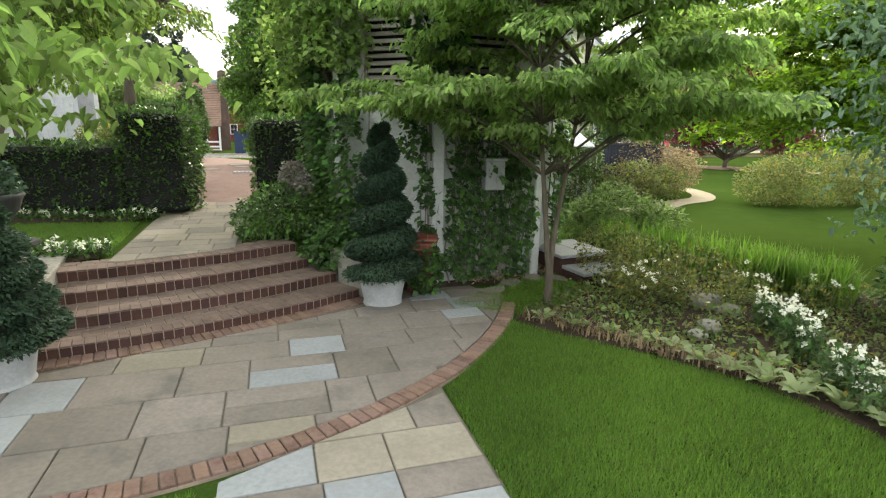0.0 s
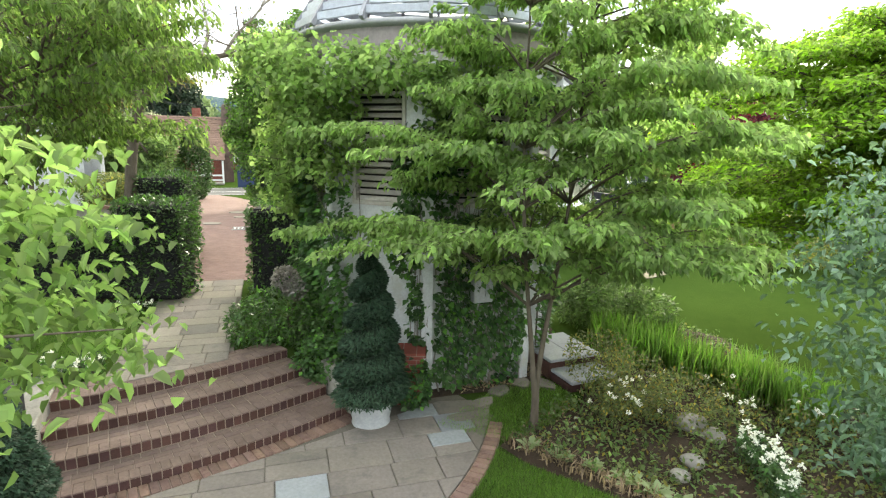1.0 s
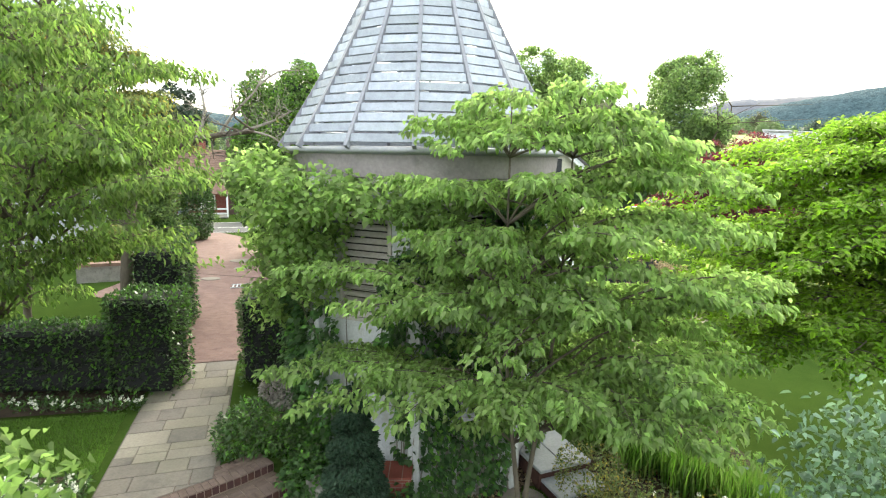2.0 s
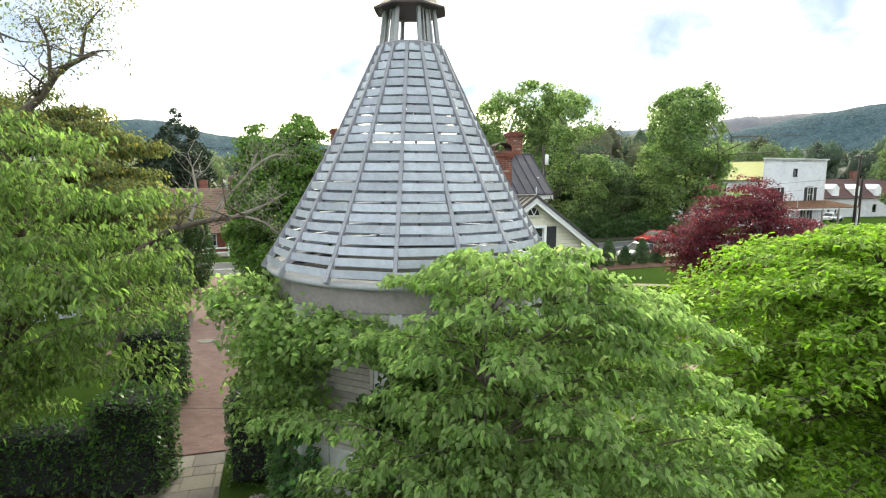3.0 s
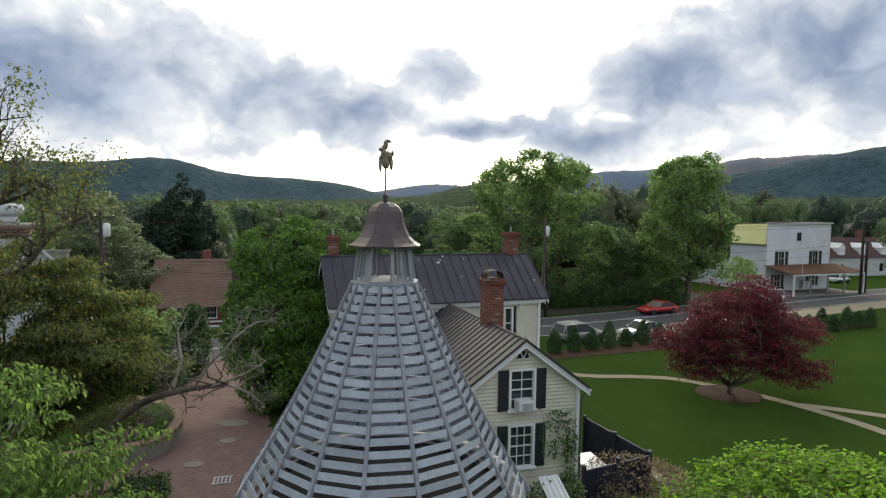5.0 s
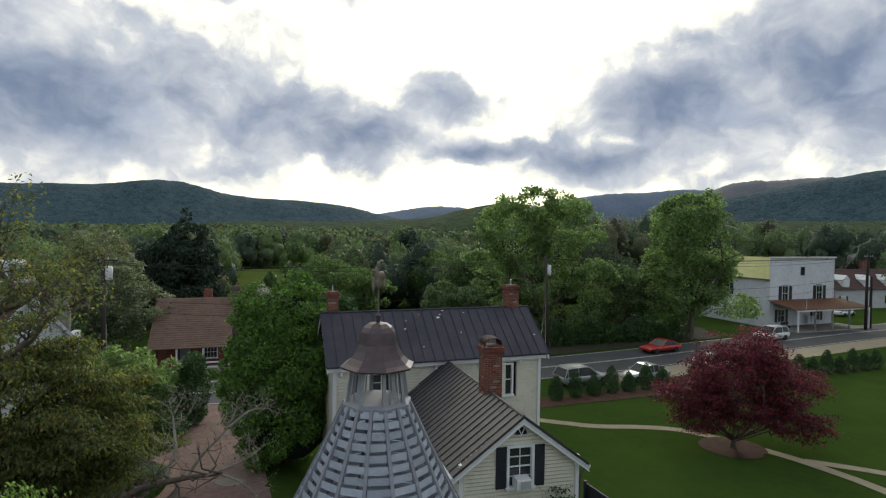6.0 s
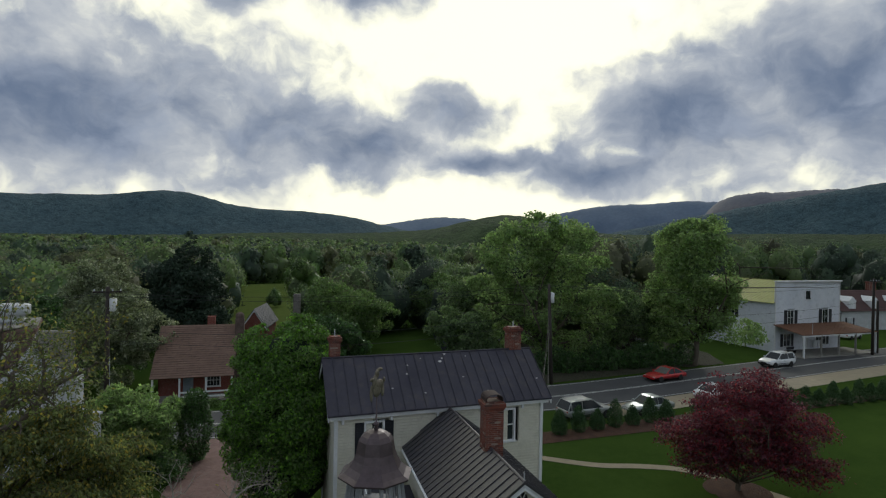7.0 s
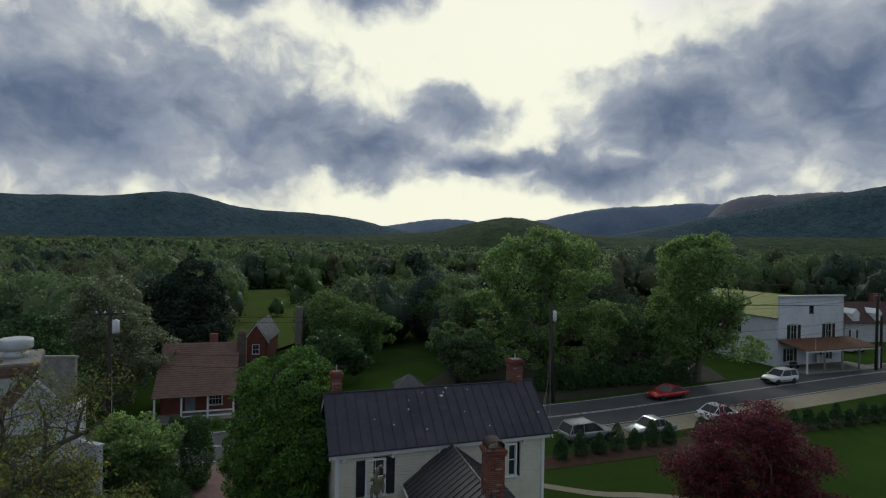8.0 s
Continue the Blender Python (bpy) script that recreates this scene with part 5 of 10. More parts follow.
def build_house():
    t = house
    WIN_A, WIN_B = 2.1, 9.05         # where the upper windows stand along the front
    W, Dp = 11.25, 4.9
    ov = 0.3
    z_e, z_r = 6.36, 8.47
    # walls
    holes = [(WIN_A - 0.4, WIN_A + 0.4, 4.24, 5.88), (WIN_B - 0.32, WIN_B + 0.32, 4.3, 5.9)]
    g = board_wall(Geo(), hp(ov, ov), HD, W - 2 * ov, -0.3, z_e - 0.12, holes)
    tagged(part("wall", g, SIDING, t), "front wall of cream clapboards", kind="stuff")
    g = board_wall(Geo(), hp(W - ov, ov), HN, Dp - 2 * ov, -0.3, z_r, (), top=lambda z: (max(0, (z - z_e) / (z_r - z_e) * (Dp / 2 - ov)), Dp - 2 * ov - max(0, (z - z_e) / (z_r - z_e) * (Dp / 2 - ov))))
    tagged(part("wall", g, SIDING, t), "gable wall of cream clapboards", kind="stuff")
    g = board_wall(Geo(), hp(ov, Dp - ov), (-HN[0], -HN[1]), Dp - 2 * ov, -0.3, z_r, (), top=lambda z: (max(0, (z - z_e) / (z_r - z_e) * (Dp / 2 - ov)), Dp - 2 * ov - max(0, (z - z_e) / (z_r - z_e) * (Dp / 2 - ov))))
    tagged(part("wall", g, SIDING, t), "gable wall of cream clapboards", kind="stuff")
    g = board_wall(Geo(), hp(W - ov, Dp - ov), (-HD[0], -HD[1]), W - 2 * ov, -0.3, z_e - 0.1)
    tagged(part("wall", g, SIDING, t), "rear wall of cream clapboards", kind="stuff")
    for s, q in ((ov, ov), (W - ov, ov), (W - ov, Dp - ov), (ov, Dp - ov)):
        g = Geo()
        g.box((0, 0, 3.0), (0.16, 0.16, 6.6), pose(*hp(s, q), 0, 0, 0, HROT))
        part("corner_board", g, TRIM, t)
    for q in (0.16, Dp - 0.16):
        g = Geo()
        g.box((0, 0, z_e - 0.1), (W + 0.05, 0.14, 0.26), pose(*hp(W / 2, q), 0, 0, 0, HROT)).box((0, 0, z_e - 0.2), (W - 0.2, 0.4, 0.05), pose(*hp(W / 2, q + (0.14 if q < 1 else -0.14)), 0, 0, 0, HROT))
        part("cornice", g, TRIM, t, "white box cornice")
    for s in (0.6, 2.9, 5.2, 7.5, 9.8, 10.9):
        g = Geo()
        g.box((0, 0, z_e - 0.34), (0.1, 0.22, 0.2), pose(*hp(s, 0.24), 0, 0, 0, HROT))
        part("bracket", g, TRIM, t)
    gable_roof(t, hp(0, Dp / 2), HD, W, Dp / 2 + 0.06, z_e - 0.02, z_r, TIN, 0.52, 0.12, label="dark standing-seam tin roof")
    for s in (-0.1, W + 0.1):
        for sg in (1, -1):
            g = Geo()
            a, b = Vector((*hp(s, Dp / 2), z_r - 0.02)), Vector((*hp(s, Dp / 2 + sg * Dp / 2), z_e - 0.06))
            g.ring_stack([[a, a + Vector((0, 0, -0.2)), a + Vector((0.04, 0, -0.2)), a + Vector((0.04, 0, 0))], [b, b + Vector((0, 0, -0.2)), b + Vector((0.04, 0, -0.2)), b + Vector((0.04, 0, 0))]])
            part("verge_board", g, TRIM, t)
    sash_window(t, pose(*hp(WIN_A, ov), 5.05, 0, 0, HROT), 0.8, 1.6, True, (2, 4), True)
    sash_window(t, pose(*hp(WIN_B, ov), 5.1, 0, 0, HROT), 0.62, 1.55, False, (1, 2))
    sash_window(t, pose(*hp(WIN_A, ov - 0.005), 2.2, 0, 0, HROT), 0.8, 1.6, True, (2, 4))
    sash_window(t, pose(*hp(W - ov - 0.005, 2.5), 4.9, 0, 0, HROT + 90), 0.75, 1.5, True, (2, 2))
    chimney(t, *hp(10.45, 2.7), 7.2, 9.75, 0.72, 0.62, HROT, False, 1)
    chimney(t, *hp(0.53, 2.7), 7.2, 9.6, 0.52, 0.5, HROT, False, 1, 2)
    # patches of old paint on the tin
    for s, q, w in ((4.1, 1.9, 0.06), (4.0, 1.5, 0.07), (5.9, 2.0, 0.10), (6.05, 2.15, 0.06), (6.25, 2.35, 0.07), (4.7, 0.6, 0.05), (2.2, 1.2, 0.04), (8.0, 0.5, 0.05), (11.0, 0.9, 0.06), (4.9, 2.2, 0.04), (6.9, 1.2, 0.05), (7.4, 2.2, 0.04), (3.1, 0.9, 0.05)):
        zz = z_e + (z_r - z_e) * q / (Dp / 2 + 0.03) + 0.105
        g = Geo()
        ring = [(w * (1 + 0.3 * math.sin(3 * a + s)) * math.cos(a), 0.7 * w * math.sin(a), 0.0) for a in np.linspace(0, 5.6, 9)]
        g.ring_stack([ring, [(x, y, 0.004) for x, y, _ in ring]], pose(*hp(s, q), zz, 0, 0, HROT) @ pose(0, 0, 0, math.degrees(math.atan2(z_r - z_e, Dp / 2))))
        part("paint_patch", g, PEELING, t, "pale patch on the tin")


build_house()


WD, WN = (0.964, 0.267), (-0.267, 0.964)         # the wing stands a little askew to the house
WROT = math.degrees(math.atan2(WD[1], WD[0]))


def wp(s, q):
    """A place by metres right of the wing's ridge and back from its gable wall."""
    return (3.775 + WD[0] * s + WN[0] * q, 19.13 + WD[1] * s + WN[1] * q)


wing = thing("house_wing", "gabled cream clapboard wing with a dark tin roof", "house")


def build_wing():
    t = wing
    half, L = 2.03, 9.3
    z_e, z_r = 4.93, 6.62
    slope = (z_r - z_e) / (half + 0.3)
    holes = [(half - 0.40, half + 0.40, 4.32, 5.62), (half - 0.40, half + 0.40, 2.35, 3.75)]
    zt = z_r - 0.02

    def span(z):
        k = max(0.0, (z - (zt - half * slope)) / slope)
        return (k, 2 * half - k)
    g = board_wall(Geo(), wp(-half, 0), WD, 2 * half, -0.3, zt, holes, 0.125, top=span)
    tagged(part("wall", g, SIDING, t), "gable wall of cream clapboards", kind="stuff")
    g = board_wall(Geo(), wp(half, 0), WN, L, -0.3, z_e - 0.3, (), 0.125)
    tagged(part("wall", g, SIDING, t), "side wall of cream clapboards", kind="stuff")
    g = board_wall(Geo(), wp(-half, L), (-WN[0], -WN[1]), L, -0.3, z_e - 0.3, (), 0.125)
    tagged(part("wall", g, SIDING, t), "side wall of cream clapboards", kind="stuff")
    for s in (-half, half):
        g = Geo()
        g.box((0, -0.02, 2.45), (0.13, 0.12, 5.5), pose(*wp(s, 0), 0, 0, 0, WROT))
        part("corner_board", g, TRIM, t)
    gable_roof(t, wp(0, -0.28), WN, L + 0.35, half + 0.32, z_e - 0.05, z_r, TIN_WARM, 0.42, 0.0, drop=0.4, label="dark glossy standing-seam tin roof")
    for sg in (-1, 1):
        g = Geo()
        a, b = Vector((*wp(0, -0.27), z_r + 0.03)), Vector((*wp(sg * (half + 0.34), -0.27), z_e - 0.04))
        n = Vector((*WN, 0)) * 0.05
        dz = Vector((0, 0, -0.22))
        g.ring_stack([[a, a + dz, a + dz + n, a + n], [b, b + dz, b + dz + n, b + n]])
        n2 = Vector((*WN, 0)) * 0.27
        dz2 = Vector((0, 0, -0.06))
        g.ring_stack([[a + dz2, a + dz2 * 2, a + dz2 * 2 + n2, a + dz2 + n2], [b + dz2, b + dz2 * 2, b + dz2 * 2 + n2, b + dz2 + n2]])
        part("verge_board", g, TRIM, t, "white bargeboard")
        g = Geo()
        e0, e1 = Vector((*wp(sg * (half + 0.34), -0.25), z_e - 0.08)), Vector((*wp(sg * (half + 0.34), L - 0.3), z_e - 0.46))
        g.tube([e0, e1], 0.06, 6)
        part("gutter", g, TRIM, t, "white gutter")
    g = Geo()
    g.tube([(*wp(half + 0.3, -0.1), z_e - 0.1), (*wp(half + 0.1, -0.08), z_e - 0.45), (*wp(half + 0.1, -0.08), 0.0)], 0.04, 6)
    part("downpipe", g, BARK, t, "brown downpipe")
    sash_window(t, pose(*wp(0, 0), 4.97, 0, 0, WROT), 0.78, 1.28, True, (2, 4), True, shutter_w=0.36)
    sash_window(t, pose(*wp(0, 0), 3.05, 0, 0, WROT), 0.78, 1.38, True, (3, 4), False, shutter_w=0.36)
    # fan-shaped attic light
    m = pose(*wp(0, -0.03), 6.02, 0, 0, WROT)
    g = Geo()
    ring = [(0.2 * math.cos(a), 0, 0.26 * math.sin(a)) for a in np.linspace(0, math.pi, 9)]
    g.ring_stack([[(x, 0, z) for x, _, z in ring], [(x, -0.03, z) for x, _, z in ring]], m)
    light = part("attic_light", g, DARK, t, "small half-round attic light")
    for a in (0.02, math.pi / 3, math.pi * 2 / 3, math.pi - 0.02):
        h = Geo()
        h.tube([m @ Vector((0, -0.04, 0)), m @ Vector((0.21 * math.cos(a), -0.04, 0.27 * math.sin(a)))], 0.016, 4)
        part("glazing_bar", h, TRIM, light)
    c = chimney(t, *wp(0.15, 3.5), 5.6, 8.3, 0.72, 0.72, WROT, True, 0, 3)
    g = Geo()
    g.tube([(*wp(0, -0.2), z_r + 0.05), (*wp(0, -0.2), z_r + 0.35)], 0.02, 5)
    part("lightning_rod", g, GREY_METAL, t)


build_wing()
# low lead-flat porch in the angle between wing and house
porch = thing("side_porch", "low flat dark-roofed porch in the angle of the house", "porch")
g = Geo()
g.box((0, 0, 3.35), (2.0, 6.2, 0.12), pose(*wp(-3.25, 4.6), 0, 0, 0, WROT), 0.02)
part("roof", g, TIN, porch, "flat dark metal roof")
g = Geo()
g.box((0, 0, 1.5), (1.7, 5.9, 3.6), pose(*wp(-3.2, 4.6), 0, 0, 0, WROT))
part("wall", g, SIDING, porch)
g = Geo()
g.box((-1.0, 0, 3.36), (0.06, 6.3, 0.2), pose(*wp(-3.25, 4.6), 0, 0, 0, WROT)).box((0, -3.1, 3.36), (2.0, 0.06, 0.2), pose(*wp(-3.25, 4.6), 0, 0, 0, WROT))
part("fascia", g, TRIM, porch)

# ---- dark fence yard by the wing ----
FA, FB, FC = (7.3, 24.6), (8.85, 21.1), (6.1, 19.75)


def plank_run(name, label, p, q, z0, z1, mat, board=0.16, rail=True, posts=2, cat="fence"):
    """A fence from p to q: posts, rails and upright boards."""
    t = thing(name, label, cat, (*p, 0), math.degrees(math.atan2(q[1] - p[1], q[0] - p[0])))
    L = math.hypot(q[0] - p[0], q[1] - p[1])
    n = max(1, round(L / board))
    g = Geo()
    g.box((0, 0, (z0 + z1) / 2), (L / n - 0.012, 0.025, z1 - z0), None, 0.004)
    me = mesh_of("board", g, mat)
    for i in range(n):
        part("board", me, mat, t).matrix_basis = pose((i + 0.5) * L / n, 0, 0.012 * math.sin(i * 2.3))
    for i in range(posts):
        g = Geo()
        g.box((0, -0.06, (z0 + z1) / 2 + 0.06), (0.11, 0.11, z1 - z0 + 0.12), None, 0.01).box((0, -0.06, z1 + 0.14), (0.15, 0.15, 0.05), None, 0.01)
        part("post", g, mat, t).matrix_basis = pose(L * i / max(1, posts - 1), 0, 0)
    if rail:
        for z in (z0 + 0.25, z1 - 0.02):
            g = Geo()
            g.box((L / 2, 0.035, z), (L, 0.05, 0.09))
            part("rail", g, mat, t)
    return t


plank_run("board_fence", "dark navy board fence of the service yard", FA, FB, 0.1, 1.95, NAVY, 0.15, True, 3)
plank_run("board_fence", "dark navy board fence of the service yard", FB, FC, 0.1, 1.95, NAVY, 0.15, True, 3)
g = Geo()
g.box((0, 0, 0.75), (1.6, 0.8, 1.3), None, 0.03).box((0, 0, 1.44), (1.7, 0.9, 0.08), None, 0.02)
solid("storage_bin", g, AC_WHITE, "white storage bin inside the dark yard fence", "bin", at=(6.7, 21.2, 0.1), rz=WROT + 90)
# small white awning and the sloping cellar hatch on the wing's garden side
g = Geo()
g.ring_stack([[(-0.35, -0.55, 1.9), (0.35, -0.55, 1.9), (0.35, 0.5, 2.32), (-0.35, 0.5, 2.32)], [(-0.35, -0.55, 1.94), (0.35, -0.55, 1.94), (0.35, 0.5, 2.36), (-0.35, 0.5, 2.36)]])
for x in (-0.33, 0.33):
    g.tube([(x, -0.5, 1.92), (x, 0.5, 1.75), (x, 0.5, 2.3)], 0.015, 5)
for k in range(4):
    g.ring_stack([[(-0.26 + 0.17 * k, -0.55, 1.945), (-0.23 + 0.17 * k, -0.55, 1.945), (-0.23 + 0.17 * k, 0.5, 2.365), (-0.26 + 0.17 * k, 0.5, 2.365)],
                  [(-0.26 + 0.17 * k, -0.55, 1.97), (-0.23 + 0.17 * k, -0.55, 1.97), (-0.23 + 0.17 * k, 0.5, 2.39), (-0.26 + 0.17 * k, 0.5, 2.39)]])
solid("door_awning", g, TRIM, "small white ribbed metal awning beside the wing", "awning", at=(4.72, 18.0, 0), rz=WROT)
g = Geo()
g.tube([(4.4, 18.45, 0), (4.4, 18.45, 1.8)], 0.03, 5)
g.tube([(5.05, 18.75, 0), (5.05, 18.75, 1.8)], 0.03, 5)
solid("awning_frame", g, TRIM, "thin white posts under the awning", "frame")


# ---- the cottage with the shingled roof ----
def local_wall(parent, w, h, x, y, z, rz, mat, label, holes=(), thick=0.2, gable=0.0, name="wall"):
    """A plain masonry wall pierced by openings (x0, x1, z0, z1); built of the pieces round them, in one mesh."""
    m = pose(x, y, z, 0, 0, rz)
    xs_ = sorted({-w / 2, w / 2, *[q for hh in holes for q in hh[:2]]})
    zs_ = sorted({0.0, h, *[q for hh in holes for q in hh[2:]]})
    g = Geo()
    for a, b in zip(xs_, xs_[1:]):
        for c, d in zip(zs_, zs_[1:]):
            if any(a >= hh[0] - 1e-6 and b <= hh[1] + 1e-6 and c >= hh[2] - 1e-6 and d <= hh[3] + 1e-6 for hh in holes):
                continue
            g.box(((a + b) / 2, thick / 2, (c + d) / 2), (b - a, thick, d - c), m)
    if gable:
        g.ring_stack([[(-w / 2, 0, h), (w / 2, 0, h), (0, 0, h + gable)], [(-w / 2, thick, h), (w / 2, thick, h), (0, thick, h + gable)]], m)
    tmp = mesh_of(name, g, mat)
    bm = bmesh.new()
    bm.from_mesh(tmp)
    bmesh.ops.remove_doubles(bm, verts=bm.verts, dist=1e-4)
    bpy.data.meshes.remove(tmp)
    return part(name, bm, mat, parent, label)


def shingle_slope(parent, a, b, down, mat, label, rows=22, step=0.3, seed=3):
    """A roof pane between the ridge points a, b, laid with overlapping rows of shingles."""
    a, b, down = Vector(a), Vector(b), Vector(down)
    d = (b - a)
    L = d.length
    d.normalize()
    nrm = d.cross(down.normalized())
    nrm = nrm if nrm.z > 0 else -nrm
    g = Geo()
    g.ring_stack([[a, b, b + down, a + down], [a - nrm * 0.08, b - nrm * 0.08, b + down - nrm * 0.08, a + down - nrm * 0.08]])
    roof = part("roof", g, mat, parent, label)
    r = np.random.default_rng(seed)
    g = Geo()
    for j in range(rows):
        s0, s1 = j / rows, (j + 1.12) / rows
        x = -r.random() * step
        while x < L:
            w = step * (0.7 + 0.6 * r.random())
            x0, x1 = max(0, x), min(L, x + w - 0.01)
            if x1 > x0:
                t = 0.012 + 0.02 * r.random()
                p = [a + d * x0 + down * s0, a + d * x1 + down * s0, a + d * x1 + down * min(s1, 1.02), a + d * x0 + down * min(s1, 1.02)]
                g.add([p[0] + nrm * 0.004, p[1] + nrm * 0.004, p[2] + nrm * (t + 0.02), p[3] + nrm * (t + 0.02), p[2], p[3]], [(0, 1, 2, 3), (3, 2, 4, 5)])
            x += w
    q = part("shingles", g, mat, roof, "rows of worn brown shingles")
    tagged(q, kind="stuff")
    return roof


COT = thing("cottage", "old brick cottage with a steep brown shingled roof and porch", "cottage", (-22.9, 52.0, -0.45), 19)


def build_cottage():
    t = COT
    W = 7.0                       # local x along the front, y to the back; ridge at y = 3.3
    local_wall(t, W - 0.6, 2.6, 0, 0.2, 0, 0, RED_WALL, "dark red brick front", [(-1.1, -0.2, 0.2, 2.15), (0.9, 2.2, 0.9, 2.1)])
    for sx, rz in ((W / 2 - 0.3, 90), (-W / 2 + 0.3, -90)):
        local_wall(t, 6.2, 2.7, sx, 3.3, 0, rz, RED_WALL, "brick gable wall", (), 0.2, 3.3)
    local_wall(t, W - 0.6, 2.8, 0, 6.6, 0, 180, RED_WALL, "brick rear wall")
    shingle_slope(t, (-W / 2, 3.3, 6.35), (W / 2, 3.3, 6.35), (0, -5.4, -3.95), SHINGLE, "steep brown shingle roof", 24, 0.3, 3)
    shingle_slope(t, (W / 2, 3.3, 6.35), (-W / 2, 3.3, 6.35), (0, 3.6, -3.6), SHINGLE, "steep brown shingle roof", 12, 0.4, 4)
    g = Geo()
    g.box((0, -0.95, 0.2), (W - 0.3, 2.2, 0.14), None, 0.02)
    part("porch_floor", g, STONE, t)
    for i in range(4):
        x = -W / 2 + 0.2 + (W - 0.4) * i / 3
        g = Geo()
        g.box((x, -1.85, 1.35), (0.16, 0.16, 2.3), None, 0.015)
        part("porch_post", g, TRIM, t, "white porch post")
        if i in (1, 2):
            for z in (0.55, 0.98):
                h = Geo()
                h.box((x + (W - 0.4) / 6, -1.85, z), ((W - 0.4) / 3 - 0.16, 0.07, 0.14), None, 0.01)
                part("porch_rail", h, TRIM, t, "white porch rail")
    g = Geo()
    g.box((0, -1.85, 2.42), (W - 0.2, 0.16, 0.2), None, 0.01)
    part("porch_beam", g, TRIM, t)
    for z in (0.55, 0.9):
        g = Geo()
        g.tube([(-W / 2 + 0.2, -1.9, z), (-W / 2 + 0.1, -3.1, z - 0.55)], 0.06, 4)
        part("stair_rail", g, TRIM, t)
    for i in range(3):
        g = Geo()
        g.box((-W / 2 + 1.1, -2.2 - 0.3 * i, 0.08 - 0.14 * i), (1.4, 0.34, 0.16), None, 0.01)
        part("step", g, STONE, t)
    sash_window(t, pose(1.55, 0.2, 1.5), 1.1, 1.05, False, (4, 2))
    g = Geo()
    g.box((-0.65, 0.26, 1.2), (0.88, 0.05, 1.95), None, 0.01)
    for z in (0.7, 1.65):
        g.box((-0.65, 0.22, z), (0.6, 0.04, 0.7), None, 0.01)
    part("door", g, DOOR_BLUE, t, "pale blue panelled front door")
    g = Geo()
    prof = [(1.9, 0.0), (1.8, 2.6), (1.1, 3.8), (0.95, 7.0)]
    g.ring_stack([[(W / 2 - 0.2, 2.6 - w / 2, z), (W / 2 + 0.65, 2.6 - w / 2, z), (W / 2 + 0.65, 2.6 + w / 2, z), (W / 2 - 0.2, 2.6 + w / 2, z)] for w, z in prof])
    c = part("stone_chimney", g, DARK_STACK, t, "broad dark brown-grey chimney")
    g = Geo()
    g.lathe([(0.40, 7.0), (0.42, 7.25), (0.34, 7.5), (0.12, 7.62)], 12, (W / 2 + 0.22, 2.6, 0))
    part("chimney_cap", g, DARK_STACK, c)
    g = Geo()
    g.box((1.0, 3.7, 6.5), (0.75, 0.5, 1.3), None, 0.02)
    part("chimney", g, RED_WALL, t, "short brick chimney")


build_cottage()
g = Geo()
g.box((0, 0, 1.0), (1.5, 0.08, 2.1), None, 0.01)
for x in (-0.5, 0, 0.5):
    g.box((x, -0.05, 1.0), (0.42, 0.02, 1.9), None, 0.005)
solid("garden_gate", g, NAVY_GATE, "tall blue boarded gate beside the cottage", "gate", at=(-16.5, 49.6, -0.5), rz=10)
bush("foundation_hedge", "low clipped hedge along the cottage porch", (-21.6, 49.2, -0.4), [(x, 0, 0.3, 0.7, 0.45, 0.4) for x in (-1.8, -0.6, 0.6, 1.8)], L_MID, 2600, (0.16, 0.1), 0.0, 61, "hedge", stems=0)

# brick house behind the cottage
BH = thing("brick_house", "red brick house with a grey roof behind the cottage", "house", (-26.4, 76, -1.0), 8)
local_wall(BH, 2.9, 3.6, 0, 0, 0, 0, RED_WALL, "red brick gable wall", [(-0.5, 0.4, 1.6, 2.9)], 0.25, 2.2)
local_wall(BH, 8.0, 3.6, 1.45, 4.0, 0, 90, RED_WALL, "red brick side wall")
local_wall(BH, 8.0, 3.6, -1.45, 4.0, 0, -90, RED_WALL, "red brick side wall")
gable_roof(BH, (0, -0.2), (0, 1), 8.3, 1.75, 3.35, 5.9, ZINC, 0.6, 0.1, label="grey metal roof")
sash_window(BH, pose(-0.05, 0, 2.25), 0.8, 1.2, False, (2, 2))
for sg in (-1, 1):
    g = Geo()
    g.ring_stack([[(0, -0.25, 5.9), (0, -0.25, 5.65), (0, -0.18, 5.65), (0, -0.18, 5.9)], [(sg * 1.75, -0.25, 3.35), (sg * 1.75, -0.25, 3.1), (sg * 1.75, -0.18, 3.1), (sg * 1.75, -0.18, 3.35)]])
    part("verge_board", g, TRIM, BH)
g = Geo()
g.box((0, 0, 3.6), (0.9, 0.7, 7.6), None, 0.05)
solid("fieldstone_chimney", g, FIELDSTONE, "free-standing fieldstone chimney stack with ivy", "chimney", at=(-21.4, 79, -0.5))

# ---- the old store with its false front ----
STORE_AT, STORE_RZ = (46.0, 79.6), 21.0
STORE = thing("store", "white two-storey false-fronted country store", "building", (*STORE_AT, 0), STORE_RZ)


